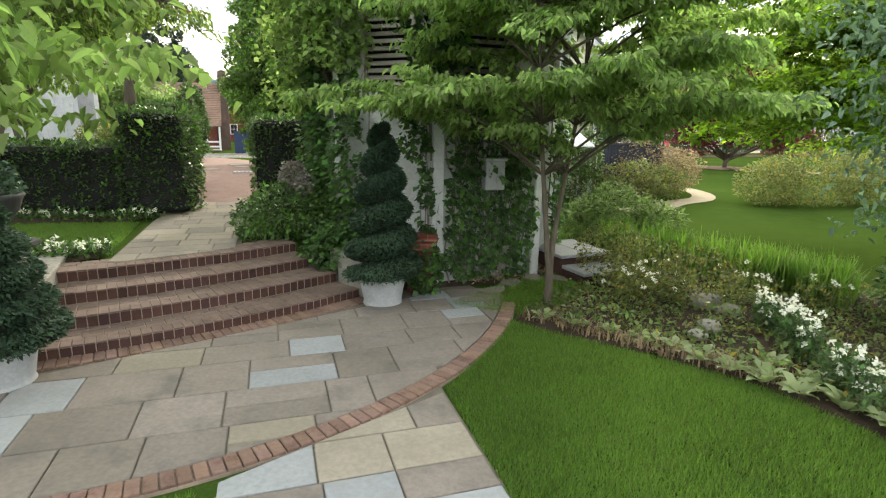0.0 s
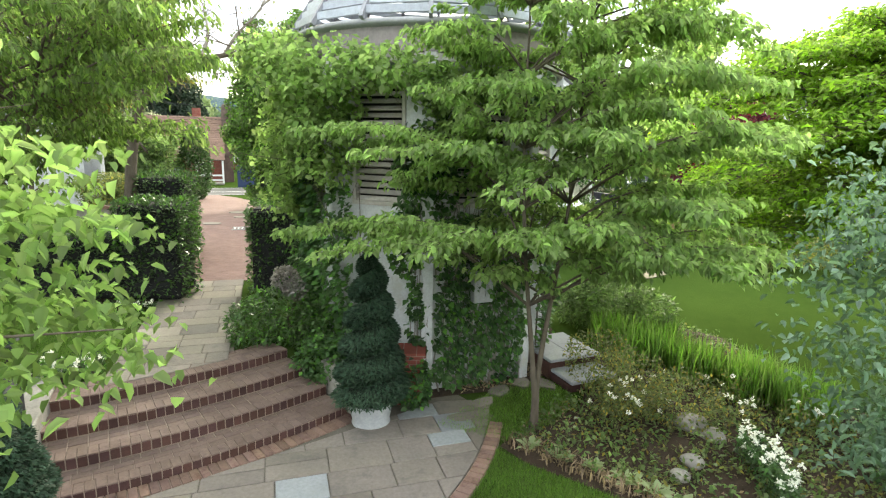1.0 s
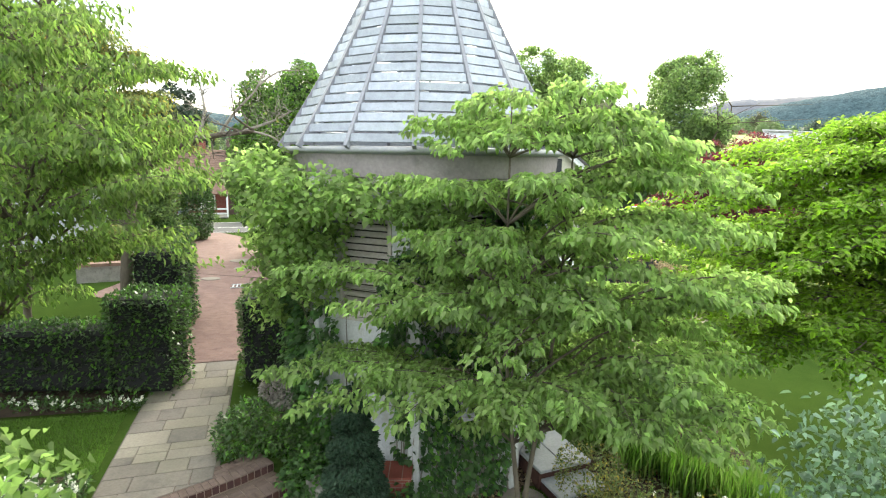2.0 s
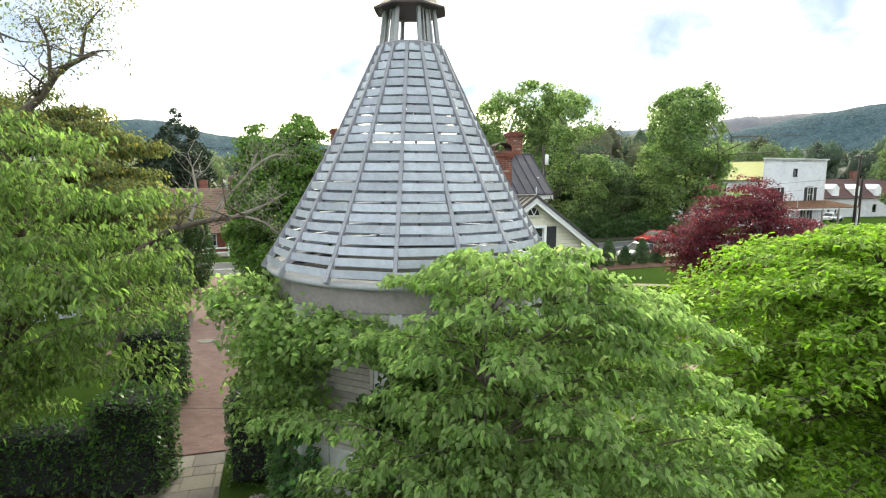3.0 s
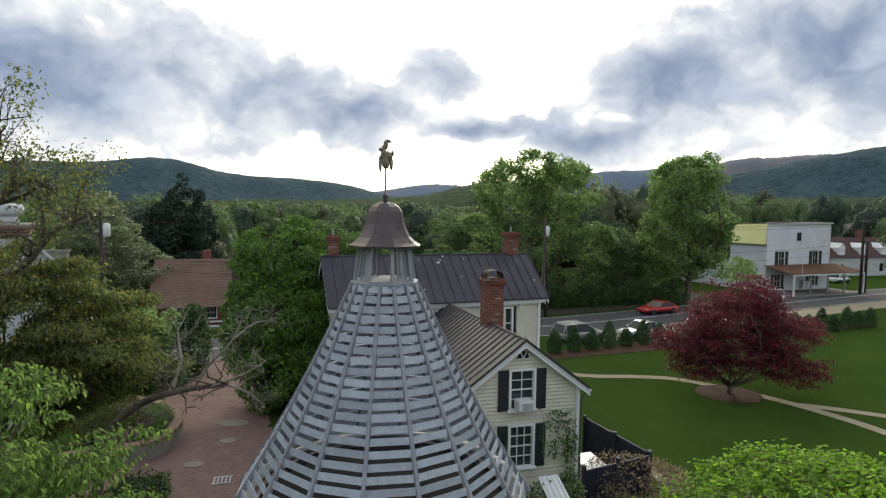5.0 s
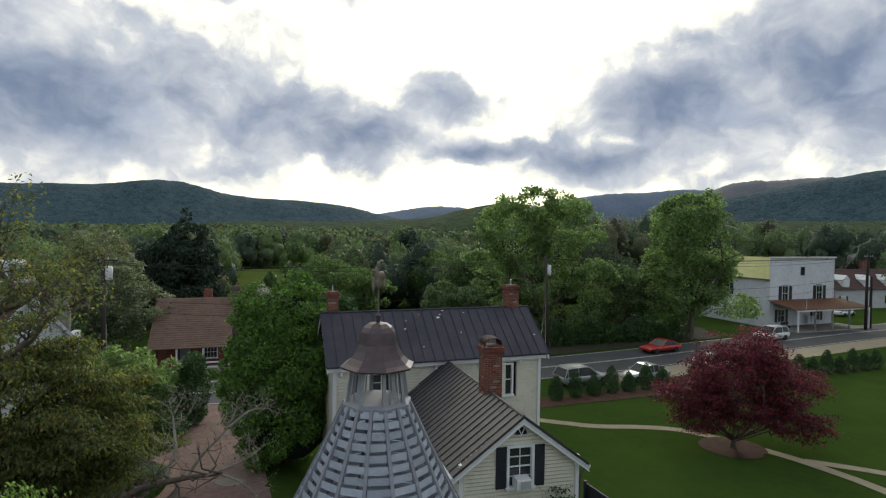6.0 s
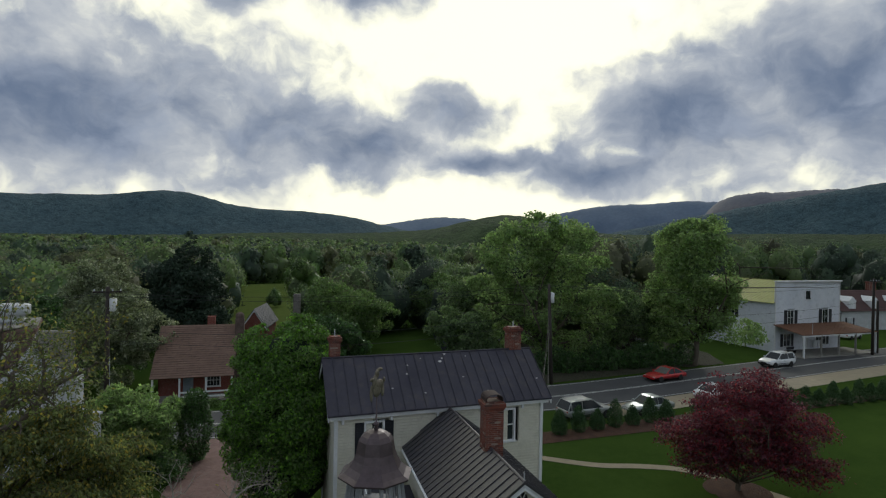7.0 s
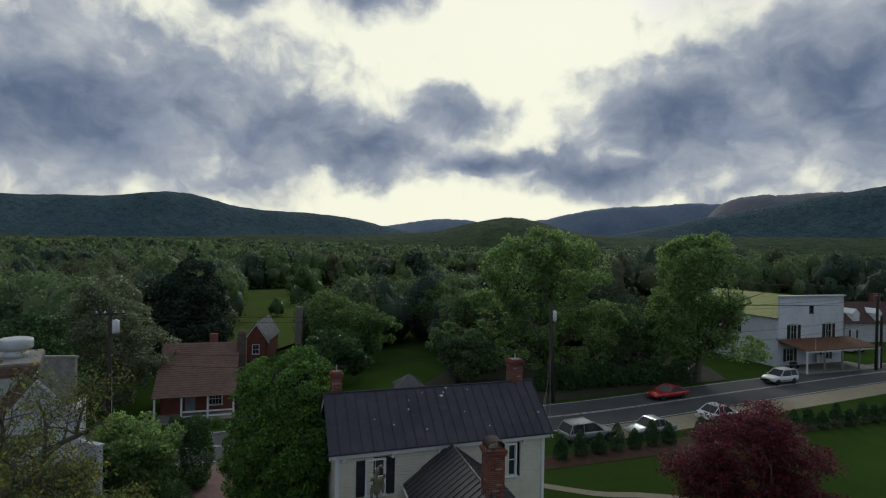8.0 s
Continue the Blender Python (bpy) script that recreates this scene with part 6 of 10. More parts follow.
def build_store():
    t = STORE
    W, D = 12.7, 17.5
    H, E = 9.9, 6.9
    m = Matrix()
    holes = [(2.35, 3.55, 3.75, 5.85), (9.2, 10.4, 3.75, 5.85), (5.95, 6.6, 7.45, 8.5), (1.6, 3.0, 0.75, 2.5), (5.4, 6.5, 0.1, 2.45), (8.6, 10.0, 0.75, 2.5)]
    g = board_wall(Geo(), (0, 0), (1, 0), W, -0.3, H, holes, 0.18)
    tagged(part("wall", g, WHITE_WALL, t), "white clapboard false front", kind="stuff")
    g = board_wall(Geo(), (0, D), (0, -1), D, -0.3, E, [(9.4, 10.7, 4.1, 6.2)], 0.18)
    tagged(part("wall", g, WHITE_WALL, t), "white side wall", kind="stuff")
    g = board_wall(Geo(), (W, 0), (0, 1), D, -0.3, E, (), 0.18)
    tagged(part("wall", g, WHITE_WALL, t), "white side wall", kind="stuff")
    g = board_wall(Geo(), (W, D), (-1, 0), W, -0.3, E + 3, (), 0.18, top=lambda z: (max(0, (z - E) / 3 * W / 2), W - max(0, (z - E) / 3 * W / 2)))
    tagged(part("wall", g, WHITE_WALL, t), "white rear wall", kind="stuff")
    g = Geo()
    g.box((W / 2, -0.1, H + 0.06), (W + 0.3, 0.5, 0.14)).box((W / 2, -0.06, H - 0.06), (W + 0.1, 0.3, 0.12))
    part("parapet_cap", g, TRIM, t)
    gable_roof(t, (W / 2, 0.15), (0, 1), D, W / 2 + 0.35, E - 0.1, E + 2.75, GREEN_TIN, 0.62, 0.1, label="moss-green standing-seam roof")
    for x in (0.03, W - 0.03):
        g = Geo()
        g.box((x, -0.02, H / 2), (0.16, 0.1, H))
        part("corner_board", g, TRIM, t)
    for x in (2.95, 9.8):
        sash_window(t, pose(x, 0, 4.8), 1.15, 2.0, True, (2, 2), shutter_w=0.62)
    sash_window(t, pose(6.27, 0, 7.97), 0.6, 1.0, False, (1, 2), trim=SHUTTER)
    for x in (2.3, 9.3):
        sash_window(t, pose(x, 0, 1.62), 1.3, 1.7, True, (2, 2), shutter_w=0.5)
    sash_window(t, pose(0, D - 10.05, 5.15, 0, 0, -90), 1.2, 2.0, True, (2, 2), shutter_w=0.6)
    g = Geo()
    g.box((5.95, 0.06, 1.25), (1.05, 0.06, 2.3), None, 0.01)
    for z in (0.65, 1.7):
        g.box((5.95, 0.02, z), (0.75, 0.04, 0.75), None, 0.01)
    part("door", g, TRIM, t, "white panelled shop door")
    # porch
    pd = 4.6
    g = Geo()
    a = [(-0.3, 0.0, 3.9), (W + 0.9, 0.0, 3.9), (W + 1.2, -pd, 3.15), (-0.5, -pd, 3.15)]
    g.ring_stack([a, [(x, y, z - 0.1) for x, y, z in a]])
    roof = part("porch_roof", g, RUST_TIN, t, "rusty sheet-metal porch roof")
    sg = Geo()
    ln = math.hypot(pd, 0.75)
    sg.box((0, -ln / 2, 0.02), (0.03, ln, 0.04))
    me = mesh_of("seam", sg, RUST_TIN)
    for i in range(22):
        part("seam", me, RUST_TIN, roof).matrix_basis = pose(-0.2 + (W + 1.1) * i / 21, 0, 3.91, math.degrees(math.atan2(0.75, pd)))
    g = Geo()
    g.box((W / 2 + 0.3, -pd + 0.1, 2.98), (W + 1.5, 0.14, 0.26))
    part("porch_beam", g, TRIM, t, "white porch beam")
    for i, x in enumerate((-0.2, 3.0, 6.3, 9.6, W + 0.9)):
        g = Geo()
        g.box((x, -pd + 0.1, 1.4), (0.2, 0.2, 3.2), None, 0.02)
        part("porch_post", g, TRIM if i in (0, 4) else STONE, t, "white porch post" if i in (0, 4) else "grey porch post")
    g = Geo()
    g.box((W / 2 + 0.3, -pd / 2, 0.06), (W + 1.6, pd, 0.22), None, 0.02)
    part("porch_floor", g, STONE, t, "worn porch floor")
    for x in (7.2, 8.0):
        g = Geo()
        g.box((x, -0.5, 1.0), (0.62, 0.2, 1.0), None, 0.02).box((x, -0.62, 1.15), (0.4, 0.02, 0.12))
        part("notice_board", g, TRIM, t, "white sign panel with plain bars")
    g = Geo()
    g.box((1.2, -1.6, 0.5), (1.4, 0.4, 0.06)).box((1.2, -1.42, 0.8), (1.4, 0.05, 0.4)).box((0.6, -1.6, 0.3), (0.06, 0.4, 0.4)).box((1.8, -1.6, 0.3), (0.06, 0.4, 0.4))
    part("porch_bench", g, SHUTTER, t, "dark bench")
    g = Geo()
    g.tube([(1.4, -pd + 0.2, 3.1), (1.4, -pd + 0.2, 4.6)], 0.04, 5)
    part("vent_pipe", g, GREY_METAL, t)


build_store()

# cream house with dormers further along the street
LH = thing("long_house", "long cream house with a maroon roof and dormers", "house", (71.0, 103.0, 0), 14)
W_ = 20
local_wall(LH, W_, 3.9, W_ / 2, 0, -0.3, 0, STUCCO, "cream rendered front", [(1.5, 2.5, 1.1, 2.6), (8.5, 10.0, 0.3, 2.6)])
local_wall(LH, 8, 3.9, 0, 4, -0.3, -90, STUCCO, "cream gable wall", (), 0.2, 3.2)
shingle_slope(LH, (-0.3, 4, 7.0), (W_, 4, 7.0), (0, -4.4, -3.5), ROOF_BROWN, "maroon shingle roof", 14, 0.5, 5)
shingle_slope(LH, (W_, 4, 7.0), (-0.3, 4, 7.0), (0, 4.4, -3.5), ROOF_BROWN, "maroon shingle roof", 8, 0.7, 6)
for x in (2.6, 7.6, 12.6):
    g = Geo()
    g.box((x, 0.9, 4.5), (1.5, 1.6, 1.6))
    g.ring_stack([[(x - 0.9, 0.05, 5.2), (x + 0.9, 0.05, 5.2), (x, 0.05, 6.1)], [(x - 0.9, 2.8, 5.2), (x + 0.9, 2.8, 5.2), (x, 2.8, 6.1)]])
    dm = part("dormer", g, TRIM, LH, "white gabled dormer")
    sash_window(LH, pose(x, 0.08, 4.55), 0.8, 1.1, False, (2, 2))
chimney(LH, 11.5, 4.2, 6.3, 8.6, 1.6, 0.8, 0, False)
sash_window(LH, pose(1.95 + W_ / 2 - 10, 0, 1.5), 0.95, 1.4, True, (2, 2))

# ---- white buildings on the west side ----
WB = thing("white_outbuilding", "white boarded gabled building, greyed as in shade, with a dark roof", "building", (-17.9, 26.0, 0), 52)
zr, ze, hw = 9.35, 7.25, 1.75
g = Geo()
g.ring_stack([[(-hw, 0, 0), (hw, 0, 0), (hw, 0, ze), (0, 0, zr), (-hw, 0, ze)], [(-hw, 0.2, 0), (hw, 0.2, 0), (hw, 0.2, ze), (0, 0.2, zr), (-hw, 0.2, ze)]])
part("wall", g, PALE_BOARD, WB, "white boarded gable")
g = Geo()
g.box((hw - 0.1, 2.4, ze / 2 - 0.4), (0.2, 4.4, ze - 0.8))
part("wall", g, PALE_BOARD, WB, "white boarded side wall")
for k in range(9):
    g = Geo()
    x = -hw + 0.18 + k * (2 * hw - 0.36) / 8
    g.box((x, -0.012, (zr - abs(x) * (zr - ze) / hw) / 2), (0.03, 0.024, zr - abs(x) * (zr - ze) / hw - 0.1))
    part("batten", g, PALE_BOARD, WB)
gable_roof(WB, (0, -0.15), (0, 1), 4.6, hw + 0.2, ze - 0.25, zr + 0.05, ROOF_BROWN, 0, 0.0, label="dark shingle roof")
for sg in (-1, 1):
    g = Geo()
    g.ring_stack([[(0, -0.2, zr + 0.12), (0, -0.2, zr - 0.1), (0, -0.1, zr - 0.1), (0, -0.1, zr + 0.12)], [(sg * (hw + 0.2), -0.2, ze - 0.17), (sg * (hw + 0.2), -0.2, ze - 0.39), (sg * (hw + 0.2), -0.1, ze - 0.39), (sg * (hw + 0.2), -0.1, ze - 0.17)]])
    part("verge_board", g, PALE_BOARD, WB)
g = Geo()
g.ring_stack([[(-19.2, 29.0, 0), (-20.4, 33.0, 0), (-20.7, 32.9, 0), (-19.5, 28.9, 0)], [(-19.2, 29.0, 6.5), (-20.4, 33.0, 6.6), (-20.7, 32.9, 6.6), (-19.5, 28.9, 6.5)]])
solid("parapet_wall", g, PALE_BOARD, "tall white boarded parapet beside the outbuilding", "wall")
g = Geo()
g.box((0, 0, 2.45), (2.6, 0.25, 4.9)).box((0, 0, 4.94), (2.7, 0.36, 0.12))
solid("parapet_wall", g, PALE_BOARD, "low white wall with a pale coping", "wall", at=(-18.7, 30.4, 0), rz=-18)
g = Geo()
g.box((0, 0, 3.9), (2.6, 0.25, 7.8)).box((0, 0, 7.86), (2.7, 0.36, 0.14))
solid("parapet_wall", g, STONE, "grey rendered parapet wall with ivy", "wall", at=(-26.0, 38.0, 0), rz=8)
KC = thing("kitchen_block", "white rendered block with a brick cornice and steel cowl", "building", (-21.7, 27.3, 0), 35)
g = Geo()
g.box((0, 0, 4.65), (4.3, 3.4, 9.3))
part("wall", g, STUCCO, KC, "white rendered wall")
for k, (w, z) in enumerate(((4.4, 9.38), (4.55, 9.53), (4.7, 9.68), (4.85, 9.83))):
    g = Geo()
    g.box((0, 0, z), (w, w - 0.9, 0.15), None, 0.01)
    part("cornice_course", g, BRICK, KC, "projecting brick course")
g = Geo()
g.box((0, 0, 9.94), (4.75, 3.85, 0.08))
part("roof_deck", g, STONE, KC)
g = Geo()
g.lathe([(0.55, 9.98), (0.55, 10.2), (0.50, 10.28), (0.50, 10.36), (0.72, 10.42), (0.75, 10.5), (0.75, 10.86), (0.72, 10.9), (0.58, 10.94), (0.2, 10.96)], 28, (1.3, 0, 0))
part("cowl", g, GREY_METAL, KC, "round galvanised exhaust cowl", True)
g = Geo()
g.box((-0.9, 0.1, 10.2), (1.1, 1.0, 0.45), None, 0.03)
part("duct", g, GREY_METAL, KC)


# ---- poles and wires ----
def utility_pole(name, label, x, y, h, z=0.0, arm=True, box=True, rz=0, lean=0.0):
    t = thing(name, label, "utility pole", (x, y, z), rz)
    g = Geo()
    g.tube([(0, 0, -0.2), (lean * 0.5, 0, h * 0.5), (lean, 0, h)], [0.20, 0.18, 0.15], 10)
    part("pole", g, POLE, t, "", True)
    if arm:
        g = Geo()
        g.box((lean, -0.12, h - 0.4), (2.0, 0.1, 0.12), None, 0.01)
        part("cross_arm", g, POLE, t)
        for k in (-0.9, -0.35, 0.35, 0.9):
            g = Geo()
            g.lathe([(0.035, h - 0.34), (0.06, h - 0.3), (0.03, h - 0.24), (0.05, h - 0.2), (0.02, h - 0.16)], 8, (lean + k, -0.12, 0))
            part("insulator", g, GREY_METAL, t)
    if box:
        g = Geo()
        g.lathe([(0.2, h - 1.95), (0.27, h - 1.9), (0.27, h - 0.95), (0.2, h - 0.9), (0.04, h - 0.86)], 14, (lean + 0.38, 0, 0))
        g.box((lean + 0.18, 0, h - 1.4), (0.16, 0.08, 0.5))
        part("transformer", g, AC_WHITE, t, "grey-white cylindrical transformer", True)
        g = Geo()
        g.tube([(0.18, 0, 0.0), (lean + 0.17, 0, h * 0.5)], 0.045, 6)
        part("conduit", g, GREY_METAL, t)
    return t


utility_pole("utility_pole", "dark utility pole with a transformer by the street", -26.05, 43.8, 10.9, -0.4, True, True, 25)
utility_pole("utility_pole", "wooden utility pole beside the store porch", 59.2, 79.3, 10.6, 0, True, False, 25)
utility_pole("utility_pole", "leaning service pole by the street trees", 11.4, 58.6, 10.4, 0, False, True, 25, -0.5)
utility_pole("utility_pole", "second shorter pole beside the store", 61.0, 80.9, 7.4, 0, False, False, 25)


def wire(name, a, b, sag, r=0.016):
    a, b = Vector(a), Vector(b)
    g = Geo()
    g.tube([a.lerp(b, t) - Vector((0, 0, sag * 4 * t * (1 - t))) for t in np.linspace(0, 1, 17)], r, 4)
    return solid(name, g, WIRE, "thin black overhead wire along the street", "wire", "overhead wires")


for k, (za, zb, o) in enumerate(((10.2, 10.2, -0.8), (10.2, 10.2, 0.8), (7.4, 7.6, 0), (6.6, 6.7, 0.1))):
    wire("overhead_wire", (-26.0 + o * 0.4, 43.7 - o, za - 0.3), (11.2 + o * 0.4, 58.6 - o, zb), 0.7 + 0.25 * k)
    wire("overhead_wire", (11.2 + o * 0.4, 58.6 - o, zb), (59.2 + o * 0.4, 79.3 - o, zb), 0.8 + 0.25 * k)
    wire("overhead_wire", (-26.0 + o * 0.4, 43.7 - o, za - 0.3), (-60, 28 - o, zb), 0.7)
    wire("overhead_wire", (59.2 + o * 0.4, 79.3 - o, zb), (100, 96 - o, zb), 0.8)
for k, (dx, dz) in enumerate(((0.0, 0.0), (0.35, -0.35))):
    wire("service_wire", (11.0 + dx, 58.4, 8.3 + dz), (6.2 - dx, 31.2, 6.3 + 0.5 * dz), 1.1 + 0.4 * k, 0.018)
wire("guy_wire", (-26.0, 43.7, 9.2), (-27.8, 40.2, 0), 0, 0.02)
wire("service_drop", (11.0, 58.4, 8.6), hp(11.3, 0.2) + (6.0,), 1.3, 0.022)

# ---- cars ----
def car(name, label, at, rz, paint, length=4.7, width=1.82, height=1.45, kind="sedan", group="parked cars"):
    """A car lofted from cross-sections: painted body, glazed cabin, wheels, lamps, bumpers, mirrors. Nose towards +x."""
    t = thing(name, label, "car", (*at, float(ground_z(*at)) + 0.02), rz, group)
    L, W, H = length, width, height
    sill, belt = 0.30, H * 0.60
    if kind == "suv":
        nose, tail, bon, wind, rear, top_f, top_r = 0.72, 0.86, 0.97, 0.22, -0.49, 0.05, -0.42
    elif kind == "coupe":
        nose, tail, bon, wind, rear, top_f, top_r = 0.66, 0.78, 0.90, 0.16, -0.42, -0.02, -0.20
    else:
        nose, tail, bon, wind, rear, top_f, top_r = 0.62, 0.80, 0.90, 0.20, -0.37, 0.05, -0.20
    # belt-line heights along the car
    st = [(-0.5, tail * belt, 0.84), (-0.485, belt * 0.98, 0.92), (-0.38, belt * 1.02, 0.98), (-0.1, belt, 1.0), (0.2, belt * 0.98, 1.0), (0.36, belt * bon * 0.98, 0.97), (0.46, belt * nose * 1.12, 0.90), (0.5, belt * nose, 0.78)]
    rings = []
    for s, z, w in st:
        h = W * w / 2
        x = s * L
        low = sill if -0.46 < s < 0.46 else sill + 0.12
        rings.append([(x, -h * 0.9, low), (x, h * 0.9, low), (x, h, low + 0.18), (x, h, z - 0.14), (x, h * 0.93, z - 0.02), (x, h * 0.6, z), (x, -h * 0.6, z), (x, -h * 0.93, z - 0.02), (x, -h, z - 0.14), (x, -h, low + 0.18)])
    body = part("body", Geo().ring_stack(rings), paint, t, "painted car body", True)
    # cabin
    c = []
    for s, z, w in ((rear, belt - 0.03, 0.92), (top_r, H - 0.05, 0.74), (top_r + 0.08, H, 0.74), (top_f - 0.06, H, 0.74), (top_f, H - 0.04, 0.76), (wind, belt - 0.03, 0.93)):
        h = W * w / 2
        c.append((s * L, h, z))
    g = Geo()
    g.ring_stack([[(x, -h, z) for x, h, z in c], [(x, h, z) for x, h, z in c]])
    part("window_glass", g, CAR_GLASS, t, "dark tinted car glass")
    g = Geo()
    roof = [(x, h, z) for x, h, z in c[1:5]]
    g.ring_stack([[(x, -h - 0.01, z + 0.012) for x, h, z in roof] + [(x, -h - 0.01, z - 0.05) for x, h, z in reversed(roof)], [(x, h + 0.01, z + 0.012) for x, h, z in roof] + [(x, h + 0.01, z - 0.05) for x, h, z in reversed(roof)]])
    part("roof", g, paint, t)
    for sgn in (-1, 1):
        g = Geo()
        pts = [Vector((x, sgn * (h + 0.008), z)) for x, h, z in c]
        mid = pts[2].lerp(pts[3], 0.45)
        posts = [(pts[0], pts[1], 0.045), (pts[4], pts[5], 0.045), (mid, Vector((mid.x - 0.05, sgn * W * 0.46, belt - 0.03)), 0.04)]
        if kind != "coupe":
            posts.append((pts[1], Vector((pts[1].x - 0.02, sgn * W * 0.46, belt - 0.03)), 0.05))
        for a, b, rad in posts:
            part("pillar", Geo().tube([a, b], rad, 4), paint, t)
        g = Geo()
        g.box((wind * L - 0.15, sgn * (W / 2 + 0.09), belt + 0.06), (0.12, 0.2, 0.14), None, 0.03)
        part("wing_mirror", g, paint, t)
        g = Geo()
        g.box((0.475 * L, sgn * W * 0.33, belt * nose * 0.98), (0.16, 0.34, 0.14), None, 0.04)
        part("headlight", g, LAMP_GLASS, t)
        g = Geo()
        g.box((-0.487 * L, sgn * W * 0.36, belt * 0.80), (0.12, 0.26, 0.2), None, 0.03)
        part("tail_light", g, LAMP_RED, t)
        g = Geo()
        g.box((-0.02 * L, sgn * (W / 2 + 0.004), belt * 0.8), (0.16, 0.03, 0.03)).box((-0.02 * L, sgn * (W / 2 - 0.0), belt * 0.5), (0.5 * L, 0.03, 0.05))
        part("door_trim", g, RUBBER, t)
        for sx in (-0.29, 0.31):
            g = Geo()
            r = 0.33 if kind != "suv" else 0.36
            g.lathe([(r * 0.62, -0.1), (r * 0.94, -0.11), (r, -0.07), (r, 0.07), (r * 0.94, 0.11), (r * 0.62, 0.1)], 20, m=pose(sx * L, sgn * (W / 2 - 0.1), r, 90))
            tyre = part("tyre", g, RUBBER, t, "black rubber tyre", True)
            g = Geo()
            m = pose(sx * L, sgn * (W / 2 - 0.1), r, 90)
            g.lathe([(r * 0.64, -0.09), (r * 0.6, -0.1), (r * 0.2, -0.085), (r * 0.2, 0.085), (r * 0.6, 0.1), (r * 0.64, 0.09)], 20, m=m)
            part("rim", g, CHROME, tyre, "alloy rim")
    for sx, name_ in ((0.49, "front_bumper"), (-0.49, "rear_bumper")):
        g = Geo()
        g.box((sx * L, 0, 0.43), (0.18, W * 0.86, 0.2), None, 0.05)
        part(name_, g, paint if kind != "suv" else RUBBER, t)
    g = Geo()
    g.box((0.5 * L - 0.01, 0, belt * nose * 0.78), (0.05, W * 0.42, 0.16), None, 0.01)
    part("grille", g, RUBBER, t)
    if kind == "suv":
        for sgn in (-1, 1):
            g = Geo()
            g.tube([(top_r * L + 0.1, sgn * W * 0.33, H + 0.07), (top_f * L - 0.1, sgn * W * 0.33, H + 0.07)], 0.025, 5)
            for x in (top_r * L + 0.15, top_f * L - 0.15):
                g.tube([(x, sgn * W * 0.33, H - 0.02), (x, sgn * W * 0.33, H + 0.07)], 0.02, 5)
            part("roof_rail", g, CHROME, t)
    return t


car("coupe", "red sports coupe standing at the far kerb", (24.2, 61.7), 207, RED_PAINT, 4.75, 1.88, 1.36, "coupe")
car("station_wagon", "silver-green estate car behind the clipped shrubs", (12.4, 47.6), 26, SILVER_PAINT, 4.8, 1.84, 1.62, "suv")
car("sedan", "pale grey-green saloon behind the clipped shrubs", (18.3, 49.6), 205, PALE_PAINT, 4.6, 1.78, 1.42, "sedan")
car("sedan", "white saloon half hidden behind the purple maple", (26.5, 54.6), 26, WHITE_PAINT, 4.6, 1.8, 1.42, "sedan")
car("suv", "white off-road estate parked by the store", (41.0, 70.2), 204, WHITE_PAINT, 4.6, 1.86, 1.7, "suv")
car("sedan", "white saloon beyond the store porch", (66.0, 93.5), 30, WHITE_PAINT, 4.5, 1.8, 1.42, "sedan")
car("sedan", "grey saloon parked among the trees across the street", (27.5, 80.0), 10, SILVER_PAINT, 4.5, 1.8, 1.42, "sedan")

# ---- small things beyond the house ----
SH = thing("garden_shed", "small shed with a grey pyramid metal roof", "shed", (-3.6, 58.0, -0.3), 12)
g = Geo()
g.box((0, 0, 0.9), (2.6, 2.6, 1.8))
part("wall", g, STONE, SH)
g = Geo()
a = [(-1.6, -1.6, 1.75), (1.6, -1.6, 1.75), (1.6, 1.6, 1.75), (-1.6, 1.6, 1.75)]
g.add(a + [(0, 0, 3.0)], [(0, 1, 4), (1, 2, 4), (2, 3, 4), (3, 0, 4), (3, 2, 1, 0)])
rf = part("roof", g, TIN_WARM, SH, "grey pyramid roof")
for k in range(4):
    for j in (-0.8, 0, 0.8):
        g = Geo()
        m = pose(0, 0, 0, 0, 0, 90 * k)
        g.tube([m @ Vector((j, -1.6, 1.78)), m @ Vector((j * 0.1, -0.12 - abs(j) * 0.3, 2.9 - abs(j) * 0.3))], 0.03, 4)
        part("seam", g, TIN_WARM, rf)
plank_run("board_fence", "long dark board fence along a strip of grass", (1.2, 64.5), (-5.2, 108), -0.3, 1.5, NAVY, 0.6, True, 8)
g = Geo()
g.box((0, 0, 1.2), (2.4, 5.0, 2.4), None, 0.1).box((0, -2.52, 1.4), (2.0, 0.04, 1.2))
solid("parked_van", g, NAVY, "dark blue closed van at the end of the fence", "van", at=(-4.2, 112, -0.6), rz=8)
car("sedan", "white saloon among the trees behind the street", (11.0, 84.0), 15, WHITE_PAINT, 4.6, 1.8, 1.5, "sedan")
car("suv", "pale estate car among the trees behind the street", (5.6, 82.0), 15, WHITE_PAINT, 4.6, 1.85, 1.7, "suv")
# drain covers set into the drive, as pale ovals, and an iron grating
for x, y, w, d in ((-9.15, 27.3, 0.75, 0.45), (-8.5, 25.0, 0.34, 0.26), (-8.85, 22.5, 0.38, 0.28)):
    g = Geo()
    g.prism([(w * math.cos(q), d * math.sin(q)) for q in np.linspace(0, 2 * math.pi, 16, endpoint=False)], -0.05, 0.045)
    solid("drain_cover", g, FLAG_TAN, "pale round stone cover set in the drive", "drain cover", "drain covers", at=(x, y, float(ground_z(x, y))))
g = Geo()
for j in range(5):
    g.box((0.14 * j - 0.28, 0, 0.015), (0.05, 0.5, 0.03))
g.box((0, 0.26, 0.015), (0.72, 0.05, 0.03)).box((0, -0.26, 0.015), (0.72, 0.05, 0.03))
